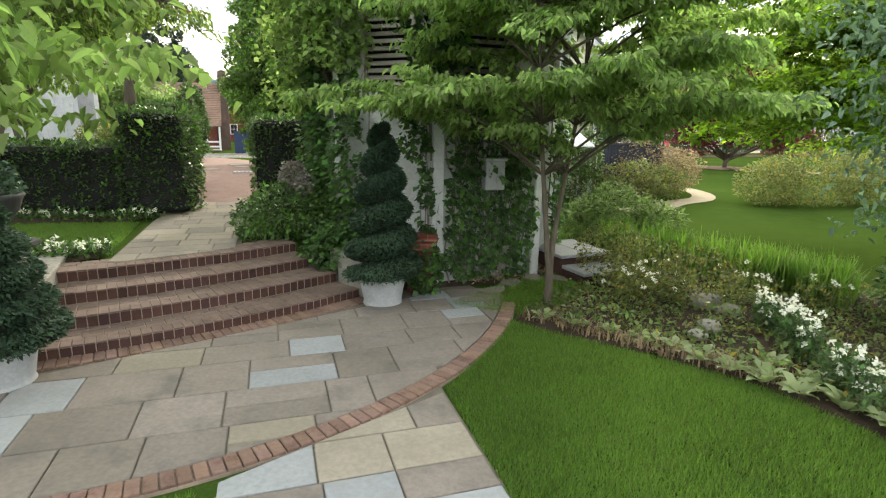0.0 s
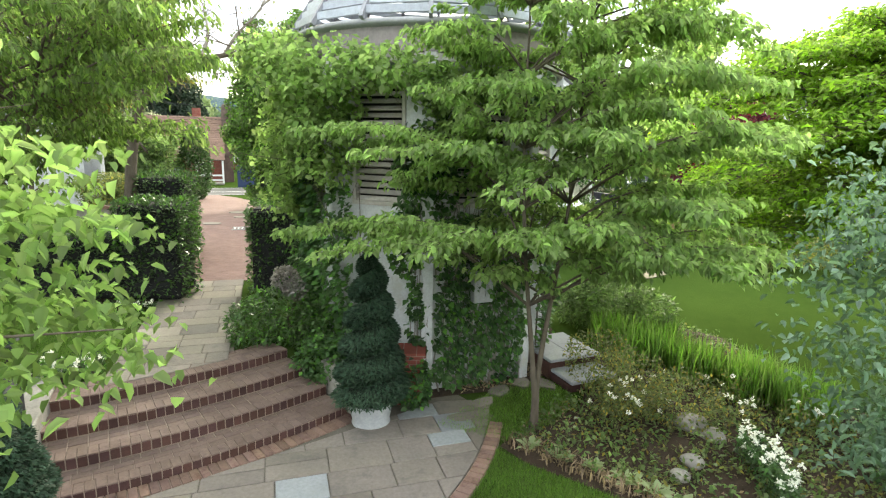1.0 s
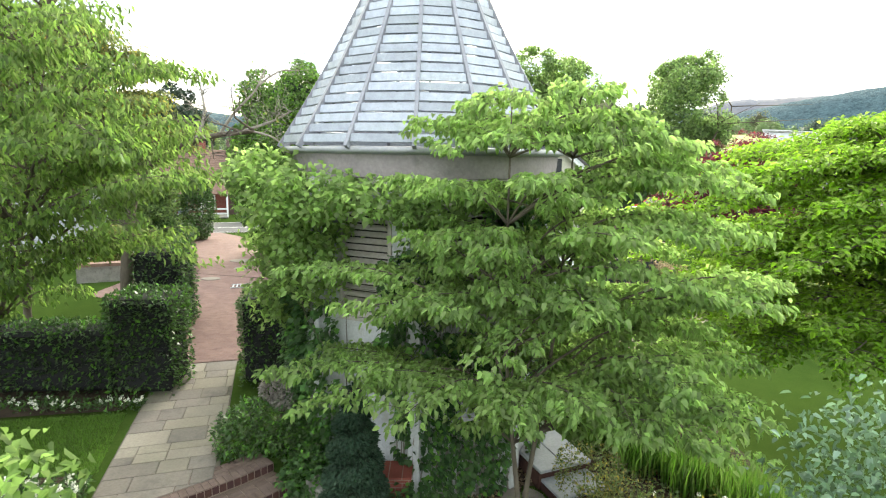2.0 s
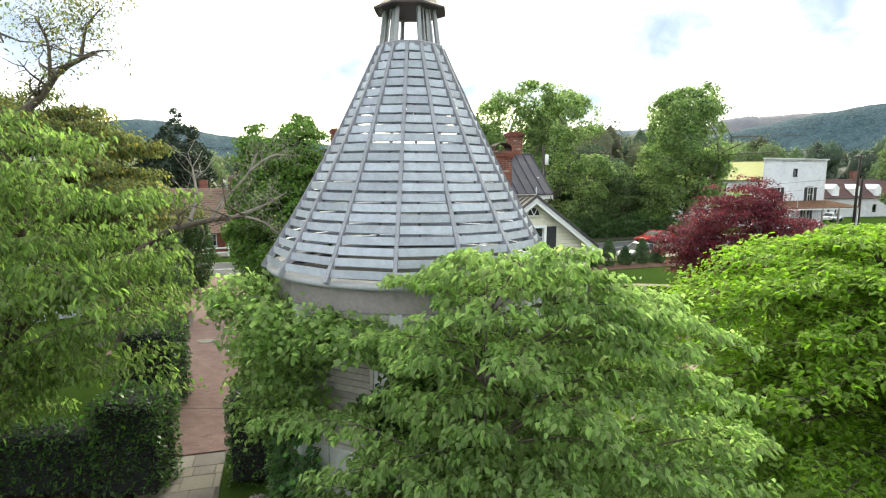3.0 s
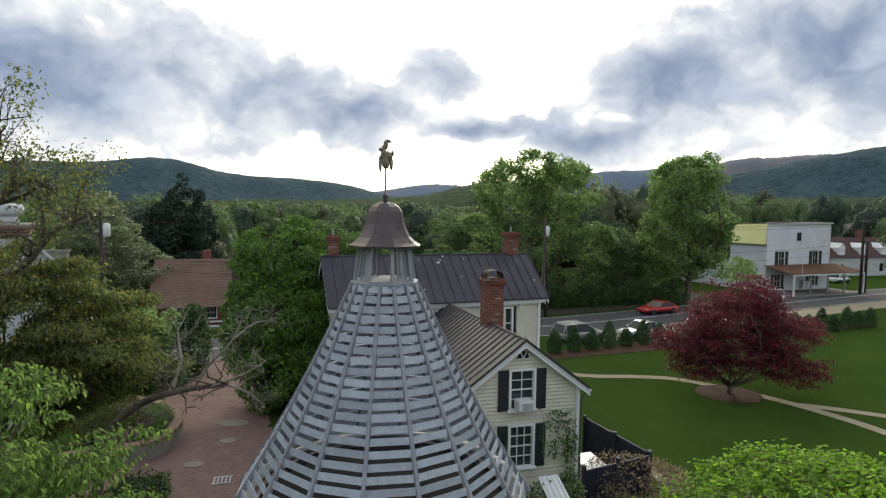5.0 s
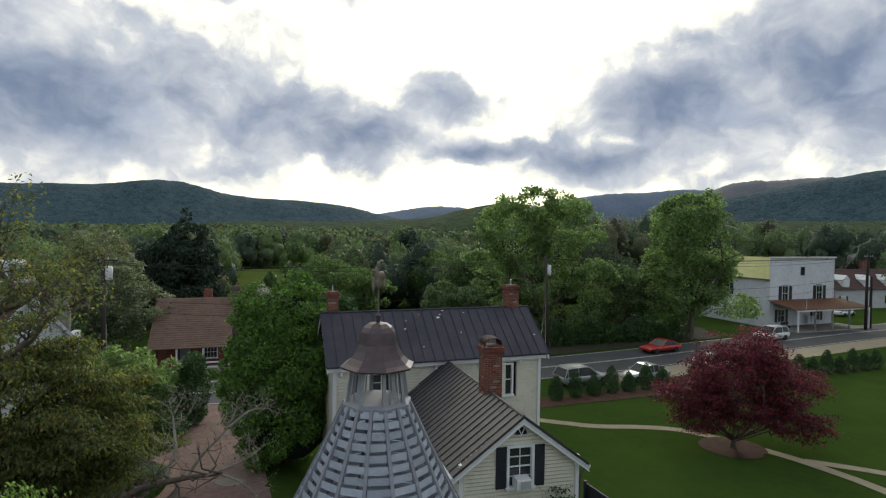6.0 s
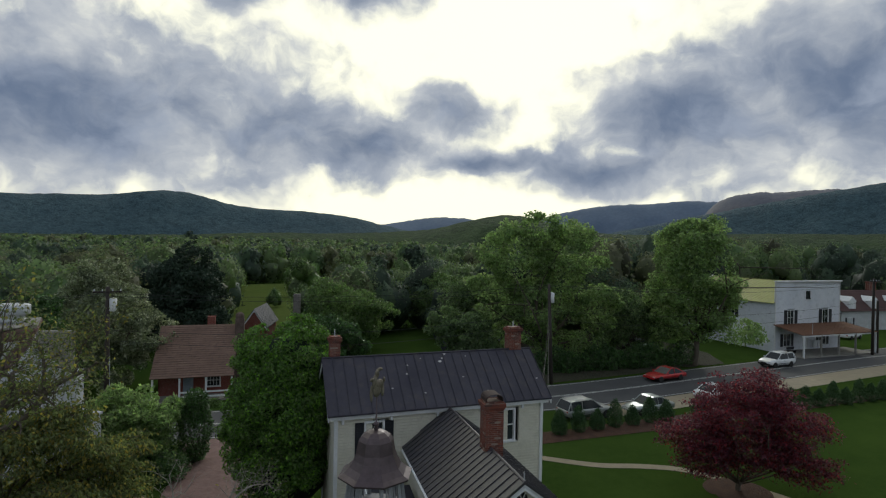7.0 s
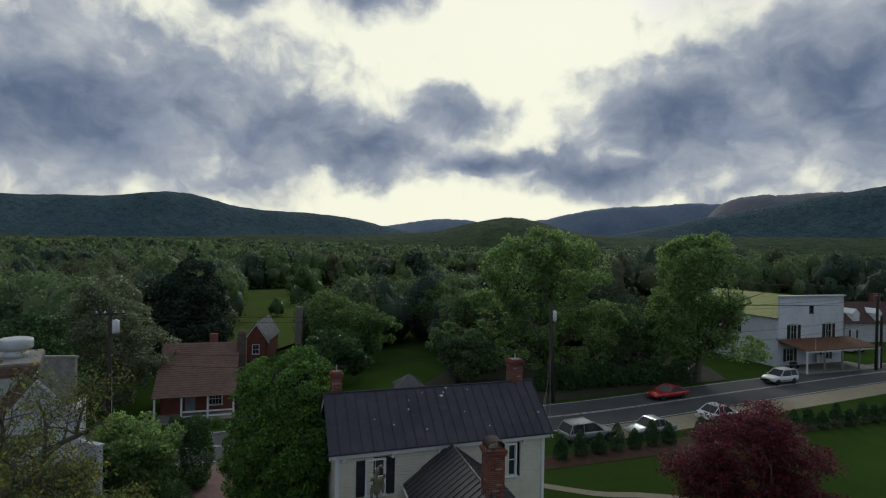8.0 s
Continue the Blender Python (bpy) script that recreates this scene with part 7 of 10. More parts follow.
solid("drain_grating", g, GREY_METAL, "small iron grating in the brick drive", "drain", at=(-7.15, 21.2, float(ground_z(-7.15, 21.2)) + 0.03), rz=15)

# ---- hills, woods and meadow ----
def hill_mat(name, low, high, dark):
    """Wooded slopes: broad patches of tone and the pattern of single crowns."""
    k = Nodes(name)
    vec = k.coords("World")
    c = k.mix(k.range(k.noise(vec, 0.004, 6, 0.65), 0.35, 0.65), low, high)
    c = k.mix(k.range(k.noise(vec, 0.035, 5, 0.7), 0.42, 0.62, 0, 0.75), c, dark)
    c = k.mix(k.range(k.noise(vec, 0.11, 4, 0.7), 0.45, 0.7, 0, 0.6), c, tuple(v * 1.5 for v in high))
    k.bump(k.noise(vec, 0.07, 4, 0.7), 1.0, 14.0)
    return k.finish(c, 0.95, 0, 0.1)


# blue aerial haze is painted into the base colours of the far ridges
HILL = hill_mat("hazed_wooded_hill", (0.040, 0.073, 0.092), (0.064, 0.104, 0.120), (0.020, 0.040, 0.053))
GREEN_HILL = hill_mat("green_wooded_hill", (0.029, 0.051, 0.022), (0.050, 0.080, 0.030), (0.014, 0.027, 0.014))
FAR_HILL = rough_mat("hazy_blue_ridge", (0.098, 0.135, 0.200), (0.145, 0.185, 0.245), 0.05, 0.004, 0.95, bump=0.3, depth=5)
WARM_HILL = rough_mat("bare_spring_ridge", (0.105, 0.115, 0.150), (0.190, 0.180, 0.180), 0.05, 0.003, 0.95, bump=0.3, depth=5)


def ridge(name, label, mat, dist, depth, spine, seed):
    """A long hill at a distance: spine gives bearing in degrees and crest height in metres, rounded off between."""
    n, k = 420, 14
    az0, az1 = spine[0][0], spine[-1][0]
    deg = np.linspace(az0, az1, n)
    az = np.radians(deg)
    top = np.interp(deg, [q[0] for q in spine], [q[1] for q in spine])
    pad = 9
    top = np.convolve(np.pad(top, pad, "edge"), np.hanning(2 * pad + 1) / np.hanning(2 * pad + 1).sum(), "valid")
    r = np.random.default_rng(seed)
    fine = np.convolve(r.normal(size=n + 8), np.ones(9) / 9, "valid")
    top = top + fine * 0.0022 * dist + r.normal(size=n) * 0.0004 * dist
    rows = []
    for j in range(k):
        s = j / (k - 1)
        prof = math.sin(min(1, s * 1.25) * math.pi / 2) ** 1.4 if s <= 0.8 else 1 - (s - 0.8) * 1.5
        rr = dist + depth * s
        rough = lumpy(np.stack([az * 40, np.full(n, s * 9.0), np.full(n, seed)], 1), 1.0) * 0.07 * math.sin(math.pi * min(1, s * 1.25))
        rows.append(np.stack([rr * np.sin(az), rr * np.cos(az), -14 + (top + 14) * np.clip(prof + rough, 0, 1.0)], 1))
    v = np.concatenate(rows)
    i = (np.arange(k - 1)[:, None] * n + np.arange(n - 1)[None]).reshape(-1, 1)
    f = np.concatenate([i, i + 1, i + n + 1, i + n], 1)
    return solid(name, numpy_mesh(name, v, f, mat, True), mat, label, "hill", "", "structure")


ridge("backdrop", "far mountain ridge painted haze-blue under the clouds", FAR_HILL, 3600, 700, [(-60, 100), (-12, 130), (-8, 160), (-2.6, 225), (0, 217), (4, 190), (9, 228), (13, 311), (21, 340), (24, 344), (30, 300), (75, 250)], 5)
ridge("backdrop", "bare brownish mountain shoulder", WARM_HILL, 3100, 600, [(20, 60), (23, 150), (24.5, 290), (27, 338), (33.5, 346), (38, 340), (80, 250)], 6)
ridge("backdrop", "dark wooded mountain with blue haze in its colour", HILL, 2100, 700, [(-80, 170), (-50, 185), (-41, 181), (-35, 196), (-31, 210), (-28.5, 238), (-26, 222), (-22, 170), (-15, 160), (-11.6, 145), (-8, 105), (-4, 60), (5, 40), (12, 60), (18, 105), (22, 150), (25.4, 180), (30, 221), (37, 280), (50, 300), (80, 220)], 7)
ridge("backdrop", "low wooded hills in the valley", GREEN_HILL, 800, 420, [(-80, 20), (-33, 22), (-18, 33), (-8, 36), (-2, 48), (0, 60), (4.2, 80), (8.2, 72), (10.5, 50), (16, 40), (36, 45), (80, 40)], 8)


def woods(name, label, spots, leaf, quads, seed):
    """Many trees of a wood as one mesh: crowns of several rounded lobes of leaf sprays."""
    r = np.random.default_rng(seed)
    V, C, R, S = [], [], [], []
    for x, y, w, h in spots:
        z = float(ground_z(x, y))
        k = 11 if quads > 300 else 7 if quads > 100 else 4
        way = unit(r.normal(size=(k, 3)) + np.array([0, -0.2, 0.35]))
        c = np.array([x, y, z + h * 0.5]) + way * np.array([w * 0.3, w * 0.3, h * 0.34])
        lr = w * (0.22 + 0.12 * r.random(k))
        C.append(c)
        R.append(lr)
        S.append(np.full(k, 1.0 + 0.3 * (h > w)))
        n = int(quads)
        idx = r.choice(k, n, p=lr ** 2 / (lr ** 2).sum())
        d = unit(r.normal(size=(n, 3)) + way[idx] * 0.6 + np.array([0, -0.2, 0.3]))
        p = c[idx] + d * (lr[idx] * (0.74 + 0.36 * r.random(n)))[:, None] * np.array([1, 1, 1.0 + 0.3 * (h > w)])
        s = w * 1.25 / math.sqrt(n)
        nrm = unit(d + r.normal(size=(n, 3)) * 0.34)
        e1 = unit(np.cross(nrm, r.normal(size=(n, 3))))
        e2 = np.cross(nrm, e1)
        q = s * (0.6 + 0.8 * r.random((n, 1)))
        V.append(np.stack([p - e1 * q * 0.55, p - e2 * q * 0.45, p + e1 * q * 0.6 - nrm * q * 0.15, p + e2 * q * 0.5], 1).reshape(-1, 3))
    # under the sprays every lobe is a closed rounded mass
    nb, na = (5, 8) if quads > 300 else (4, 6)
    b, a = np.meshgrid(np.linspace(0.12, math.pi - 0.12, nb), np.arange(na) * 2 * math.pi / na, indexing="ij")
    ball = np.stack([np.sin(b) * np.cos(a), np.sin(b) * np.sin(a), -np.cos(b)], -1).reshape(-1, 3)
    j, i = np.meshgrid(np.arange(nb - 1), np.arange(na), indexing="ij")
    fb = np.stack([j * na + i, j * na + (i + 1) % na, (j + 1) * na + (i + 1) % na, (j + 1) * na + i], -1).reshape(-1, 4)
    C, R, S = np.concatenate(C), np.concatenate(R), np.concatenate(S)
    hv = (C[:, None] + ball[None] * (R[:, None, None] * 0.74) * np.stack([np.ones(len(S)), np.ones(len(S)), S], 1)[:, None] * (1 + 0.16 * r.normal(size=(len(C), len(ball), 1)))).reshape(-1, 3)
    v = np.concatenate(V)
    f = np.concatenate([np.arange(len(v)).reshape(-1, 4), (fb[None] + len(v) + np.arange(len(C))[:, None, None] * len(ball)).reshape(-1, 4)])
    me = numpy_mesh(name, np.concatenate([v, hv]), f, leaf)
    return solid(name, me, leaf, label, "woods", "", "stuff")


def wood_spots(seed, n, az0, az1, r0, r1, w, h, keep=None):
    r = np.random.default_rng(seed)
    out = []
    while len(out) < n:
        a, d = radians(az0 + (az1 - az0) * r.random()), math.sqrt(r0 ** 2 + (r1 ** 2 - r0 ** 2) * r.random())
        x, y = d * math.sin(a), d * math.cos(a)
        if keep and not keep(x, y):
            continue
        k = 0.7 + 0.6 * r.random()
        out.append((x, y, w * k, h * (0.75 + 0.5 * r.random())))
    return out


def off_meadow(x, y):
    """Everywhere but the open meadow behind the village and the strip of grass leading to it."""
    az, d = math.degrees(math.atan2(x, y)), math.hypot(x, y)
    meadow = -22 < az < -14 and 84 < d < 205 or -14 <= az < -5.0 and 96 < d < 215
    strip = -8.0 < az < -1.0 and d < 112 and abs(x + 3.5 + (y - 66) * 0.13) < 3.2
    cottage = math.hypot(x + 24.5, y - 56) < 13 or math.hypot(x + 25, y - 79) < 7 or math.hypot(x + 32, y - 72) < 7
    return not (meadow or strip or cottage)


def village_side(x, y):
    """East of the meadow, clear of the store, the long house and the street."""
    road = 53.4 + (x - 10) * 0.49
    return y > road + 16 and math.hypot(x - 51, y - 86) > 15 and math.hypot(x - 80, y - 108) > 14 and not (56 < x < 75 and y < 100)


def mixed_woods(label, spots, quads, seed, share=((W_FRESH, "fresh green"), (L_WOODS, "mid-green"), (W_OLIVE, "olive-brown"), (W_DEEP, "deep green"))):
    """A wood of four kinds of trees, each kind one object."""
    r = np.random.default_rng(seed)
    kind = r.choice(4, len(spots), p=(0.24, 0.34, 0.18, 0.24))
    for k, (leaf, tint) in enumerate(share):
        woods("woodland", tint + " " + label, [q for q, m in zip(spots, kind) if m == k], leaf, quads, seed * 10 + k)


mixed_woods("spring trees of the valley woodland", wood_spots(11, 1500, -50, 50, 205, 420, 11, 12, off_meadow), 220, 1)
mixed_woods("trees of the distant woodland", wood_spots(12, 3000, -48, 48, 420, 950, 15, 14), 60, 2)
mixed_woods("trees behind the cottage and gardens", wood_spots(13, 120, -48, -19, 78, 205, 9.5, 10, off_meadow), 1300, 3)
mixed_woods("trees behind the clapboard house", wood_spots(15, 46, -19, 4, 76, 128, 8.5, 8.5, off_meadow), 1500, 5)
mixed_woods("tall trees behind the store", wood_spots(14, 120, 4, 50, 84, 205, 10.5, 14, village_side), 1300, 4)
woods("woodland", "scattered small trees of the meadow", [(-39.5, 145, 10, 10), (-38.3, 119, 3.4, 4.4), (-16, 168, 8, 9), (-24, 182, 6, 6), (-52, 176, 7, 7)], L_MID, 900, 9)

MEADOW = rough_mat("meadow_grass", (0.070, 0.098, 0.026), (0.105, 0.130, 0.038), 0.8, 0.03, 1.0, bump=0.4, depth=0.1, spec=0.0, dirt=(0.060, 0.090, 0.024))
sheet("meadow", [(r_ * math.sin(radians(a_)), r_ * math.cos(radians(a_))) for r_, a_ in ((86, -22), (86, -17.5), (98, -14), (98, -5), (214, -5), (214, -14), (205, -22))], MEADOW, "open pale green meadow behind the village", 0.35, 4.0, 0.1, "meadow")

# ---- trees of the garden ----
tiered_tree("dogwood", "spreading kousa dogwood with layered drooping leaves by the tower", (1.70, 7.45, 0),
            [(-1.1, -0.2, 2.8, 2.1, 1.5, 10), (1.0, -0.3, 2.85, 2.1, 1.8, 12), (0.3, -0.1, 3.35, 2.5, 1.8, 12), (-0.9, 0.0, 4.05, 2.1, 1.4, 10), (1.0, 0, 4.15, 2.1, 1.7, 12), (0.5, 0, 4.75, 2.2, 1.5, 12),
             (0.5, 0, 5.3, 2.0, 1.4, 12), (0.3, 0, 5.8, 1.6, 1.2, 11), (0.1, 0, 6.25, 1.0, 0.9, 8)],
            L_DOGWOOD, (0.100, 0.056), 21, 0.085, None, 33, 0.14, 0.6, 0.22, 0.5, 0.06, 0.0, 2, 0.3)
# the last two blobs are unseen crown, added to shade the patio
tree("dogwood", "leafy dogwood boughs beside the lawn", (-4.9, 2.9, 0),
     [(2.5, 0.1, 3.2, 0.95, 0.9, 0.7), (1.6, 0.3, 3.5, 1.3, 1.2, 0.8), (2.8, 0.1, 3.75, 0.7, 0.7, 0.3), (1.6, 0.1, 4.8, 0.9, 0.8, 0.35), (1.2, 0.1, 2.95, 1.4, 1.2, 0.5), (-0.3, 0.1, 3.4, 1.5, 1.4, 0.9), (-1.5, 1.5, 4.4, 2.4, 2.0, 1.2), (0.1, 1.1, 4.8, 1.4, 1.2, 0.7)],
     L_DOGWOOD, 24000, (0.092, 0.055), 0.6, 0.09, None, 0.55, 0.17, 0.2, 0.34, 6, 0.3, seed=222, ovate=True)
tree("small_tree", "pale grey-green young tree beside the border", (4.3, 3.3, 0),
     [(-0.55, 0.0, 3.3, 1.1, 1.1, 1.1), (-0.35, 0, 2.3, 1.1, 1.0, 0.6), (0.5, 0, 3.8, 1.2, 1.2, 1.0)], L_GREY, 19000, (0.062, 0.034), 0.4, 0.06, None, 0.75, 0.16, 0.6, 0, 6, 0.3, seed=23, ovate=True, gap_scale=0.45)
tiered_tree("lime_tree", "bright lime-green broad maple over the lawn", (11.2, 10.3, -0.3),
            [(-2.8, -0.2, 2.6, 3.4, 2.4, 13), (-3.0, -0.2, 3.1, 3.9, 2.8, 15), (-3.0, -0.2, 3.7, 4.1, 3.0, 16), (-2.9, -0.2, 4.3, 4.0, 3.0, 16), (-2.8, -0.2, 4.9, 3.8, 2.8, 16), (-2.6, -0.2, 5.45, 3.4, 2.5, 15), (-2.4, -0.1, 5.95, 2.8, 2.1, 13), (-2.3, -0.1, 6.35, 2.1, 1.6, 11), (-2.2, 0, 6.65, 1.2, 1.0, 8),
             (1.6, 0, 4.2, 2.6, 2.4, 10), (1.4, 0, 5.3, 2.2, 2.0, 9)],
            L_LIME, (0.105, 0.062), 24, 0.16, None, 30, 0.15, 0.22, 0.12, 0.66, 0.085, 0.0, 3, 0.2)
tiered_tree("broadleaf_tree", "loose mid-green tree with hanging leaves beside the terrace", (-7.4, 9.4, 0.5),
            [(0.2, -0.2, 3.3, 2.3, 1.7, 10), (0.9, -0.3, 3.9, 2.6, 1.8, 11), (1.4, -0.3, 4.5, 2.7, 1.9, 12), (1.6, 0, 5.1, 2.8, 2.0, 12), (1.6, 0, 5.7, 2.7, 1.9, 12), (1.4, 0, 6.3, 2.4, 1.8, 11), (1.2, 0, 6.85, 1.9, 1.6, 9), (1.0, 0, 7.4, 1.1, 1.1, 7),
             (-1.2, -0.2, 2.5, 2.1, 1.6, 9), (-1.8, 0.0, 3.2, 2.4, 1.8, 10), (-1.8, 0.2, 4.0, 2.4, 1.9, 10), (-1.6, 0.2, 4.8, 2.2, 1.8, 9), (-1.4, 0.2, 5.8, 2.0, 1.7, 9)],
            L_CHERRY, (0.115, 0.052), 25, 0.10, None, 19, 0.17, 0.85, 0.35, 0.62, 0.10, 0.0, 2, 0.3, uneven=0.3)
tiered_tree("apple_tree", "old olive-brown tree with a thin crown", (-11.5, 16.0, 0.5),
            [(0.6, 0, 5.2, 3.0, 2.4, 10), (1.4, 1.0, 5.6, 3.6, 2.4, 12), (0.4, 0.3, 6.4, 3.8, 2.5, 13), (1.0, 0.6, 7.1, 3.4, 2.4, 12), (-1.0, 0.8, 7.6, 2.8, 2.2, 11), (0.5, 0.3, 8.2, 2.4, 2.0, 10), (-1.6, 1.0, 8.9, 1.8, 1.5, 8), (-2.6, 0.6, 5.4, 2.6, 2.2, 9), (0.4, 0.7, 7.8, 1.7, 1.4, 9), (2.3, 0.6, 5.5, 1.7, 1.4, 9)],
            L_OLIVE, (0.115, 0.062), 26, 0.16, None, 50, 0.2, 0.6, 0.6, 0.7, 0.14, 0.0, 3, 0.25, uneven=0.4)
holly = tree("holly_tree", "tall dense rounded evergreen beside the drive", (-7.25, 30.2, 0.2),
     [(0, 0, 2.0, 3.3, 2.9, 2.3), (0, 0, 4.6, 3.65, 3.2, 3.6), (-0.1, 0, 7.6, 2.9, 2.6, 2.9), (-0.7, -0.3, 3.8, 3.0, 2.6, 3.0), (0.7, 0, 5.4, 2.9, 2.5, 3.2), (-0.6, 0, 6.2, 2.9, 2.5, 3.0)], L_HOLLY, 120000, (0.18, 0.10), 0.1, 0.2, None, 0.25, 0.3, 0.7, 0, 6, 0.4, seed=27, lobed=120, fill=0.19)
# dark ellipsoids stand for crown shade and stop the view through
part("shaded_inside", ellipsoids([(0, 0, 2.2, 2.2, 2.0, 2.0), (0, 0, 4.8, 2.3, 2.1, 2.8), (-0.1, 0, 7.2, 1.6, 1.5, 2.0)]), CORE, holly, "dark ellipsoids painting the shade inside the crown", True)
tree("purple_maple", "low spreading purple-leaved Japanese maple on the lawn", (18.2, 34.0, 0.05),
     [(0.0, 0, 4.6, 2.9, 2.8, 1.6), (-2.6, -0.2, 3.6, 1.9, 2.0, 1.2), (2.9, 0, 3.9, 2.3, 2.4, 1.4), (0.8, 0, 6.1, 1.9, 1.8, 1.2), (-2.0, -0.6, 2.1, 1.7, 1.3, 0.8), (3.3, -0.8, 2.0, 1.8, 1.4, 0.9), (0.6, -1.0, 2.9, 2.3, 1.6, 1.0)],
     L_RED, 40000, (0.17, 0.09), 0.35, 0.17, None, 0.62, 0.28, 0.22, 0.6, 16, 0.22, seed=28, gap_scale=1.0)
tree("cedar", "tall dark cedar behind the cottage", (-33.4, 72, -0.1),
     [(0, 0, 4.5, 5.8, 5.0, 4.5), (0, 0, 8.5, 4.6, 4.2, 4.0), (0.2, 0, 12.0, 2.6, 2.5, 2.6), (0, 0, 14.2, 1.0, 1.0, 1.5)], L_CEDAR, 26000, (0.55, 0.22), 0.0, 0.4, None, 0.25, 0.5, 0.3, 0, 6, 0.5, seed=29, lobed=60, fill=0.25)
tree("tulip_tree", "tall leafy street tree with thin upright limbs", (11.6, 68, 0),
     [(-3.4, 0, 12.6, 4.4, 3.8, 4.6), (3.4, 0, 13.2, 4.4, 3.8, 4.4), (0.2, 0, 15.6, 4.0, 3.4, 2.8), (-5.6, 1, 8.0, 3.8, 3.4, 3.6), (5.8, 0, 7.6, 3.8, 3.4, 3.6), (0, -0.5, 7.0, 4.6, 3.6, 3.8), (6.6, 0, 4.0, 3.2, 2.8, 2.3), (-2.5, -0.8, 3.8, 4.0, 3.0, 2.6), (3.0, -1.0, 2.8, 3.6, 2.6, 2.2)],
     L_STREET, 50000, (0.38, 0.24), 0.3, 0.35, None, 0.52, 0.6, 0.6, 0, 22, 0.3, seed=30, lobed=40, fill=0.26, thin=0.75)
tree("tulip_tree", "tall full maple across the street", (30.6, 69.5, 0),
     [(0, 0, 11.8, 5.4, 4.8, 6.0), (0.3, 0, 15.2, 4.2, 3.6, 3.6), (-1.0, 0, 7.2, 5.4, 4.6, 4.6), (3.6, -1, 4.2, 4.8, 4.0, 2.2), (-3.0, 0, 4.0, 3.0, 3.0, 2.5)], L_STREET, 44000, (0.38, 0.24), 0.3, 0.4, None, 0.42, 0.6, 0.6, 0, 16, 0.4, seed=31, lobed=44, fill=0.27, thin=0.6)
# trees behind the house, between it and the meadow
for k_, (x_, y_, s_, leaf_, words) in enumerate((
        (-13.4, 64, 0.95, L_DARK, "dense dark green tree behind the house"), (-13.0, 74.5, 1.45, L_MID, "tall dark tree behind the house"),
        (2.2, 66, 1.05, L_WOODS, "light green tree beyond the house roof"), (-23.5, 108, 0.95, W_FRESH, "round fresh-green tree at the edge of the meadow"),
        (4.6, 79, 1.5, L_WOODS, "leafy green tree behind the street"), (-4.5, 96, 1.3, W_FRESH, "fresh green tree beside the meadow lane"),
        (-16.5, 62, 0.6, L_MID, "low green tree beside the cottage garden"), (1.0, 92, 1.45, L_MID, "leafy tree behind the gardens"),
        (20.5, 82, 1.9, W_DEEP, "tall dark tree behind the street trees"), (23.0, 73, 1.4, L_WOODS, "leafy tree above the roadside hedge"))):
    tree("broadleaf_tree", words, (x_, y_, -0.3),
         [(0, 0, 3.6 * s_, 3.6 * s_, 3.2 * s_, 3.0 * s_), (2.2 * s_, 0.5, 3.0 * s_, 2.6 * s_, 2.5 * s_, 2.4 * s_), (-2.0 * s_, 0.5, 4.6 * s_, 2.5 * s_, 2.3 * s_, 2.3 * s_)], leaf_, 15000, (0.36, 0.22), 0.2, 0.2, None, 0.4, 0.5, 0.6, 0, 6, 0.35, seed=300 + k_, lobed=34, fill=0.27)
# trees between the drive, the street and the white buildings
tree("garden_tree", "round fresh-green tree beside the drive gate", (-17.8, 34.2, 0),
     [(-0.4, 0, 3.3, 2.9, 2.6, 2.2), (0.8, -0.4, 2.6, 2.2, 2.1, 1.7), (-1.8, 0.2, 3.1, 2.2, 2.0, 1.8), (0.2, -0.5, 1.7, 2.7, 2.3, 1.5)], L_STREET, 26000, (0.22, 0.13), 0.3, 0.18, None, 0.45, 0.35, 0.5, 0, 8, 0.3, seed=32, lobed=50, fill=0.24, thin=0.3)
tree("clipped_holly", "dark upright clipped holly beside the drive", (-15.2, 36.2, -0.1),
     [(0, 0, 2.2, 1.0, 1.0, 2.1), (0, 0, 3.6, 0.8, 0.8, 1.2)], L_DARK, 5000, (0.18, 0.1), 0.0, 0.1, None, 0.1, 0.0, 0.5, 0, 4, 0.4, seed=33, shell=0.3, outward=0.8)
tree("magnolia", "broad speckled magnolia by the street", (-33.0, 54, -0.4),
     [(0, 0, 6.8, 5.4, 4.6, 4.6), (-4.0, -1, 5.4, 3.8, 3.4, 3.6), (4.4, -0.5, 5.0, 3.6, 3.2, 3.4), (0.0, 0, 10.6, 3.2, 2.8, 2.6), (2.0, -1.5, 2.8, 4.2, 2.6, 2.4)], W_SPECK, 34000, (0.30, 0.17), 0.2, 0.25, None, 0.42, 0.45, 0.6, 0, 8, 0.35, seed=34, lobed=50, fill=0.24)
tree("broadleaf_tree", "dark rounded tree behind the white block", (-33.5, 44.5, -0.3),
     [(0, 0, 6.0, 4.2, 3.8, 3.8), (2.0, 0.4, 4.0, 3.0, 2.8, 3.0)], L_DARK, 16000, (0.3, 0.18), 0.2, 0.25, None, 0.42, 0.45, 0.6, 0, 8, 0.35, seed=35, lobed=40, fill=0.26)
tree("broadleaf_tree", "bright broad tree at the edge of the village", (62.0, 72.0, 0),
     [(0, 0, 10.0, 5.0, 4.6, 5.2), (-2.6, 0, 6.5, 3.6, 3.2, 3.4), (1, 0, 13.2, 3.4, 3.0, 2.8)], L_WOODS, 18000, (0.42, 0.26), 0.3, 0.3, None, 0.45, 0.5, 0.6, 0, 8, 0.4, seed=36, lobed=40, fill=0.26)


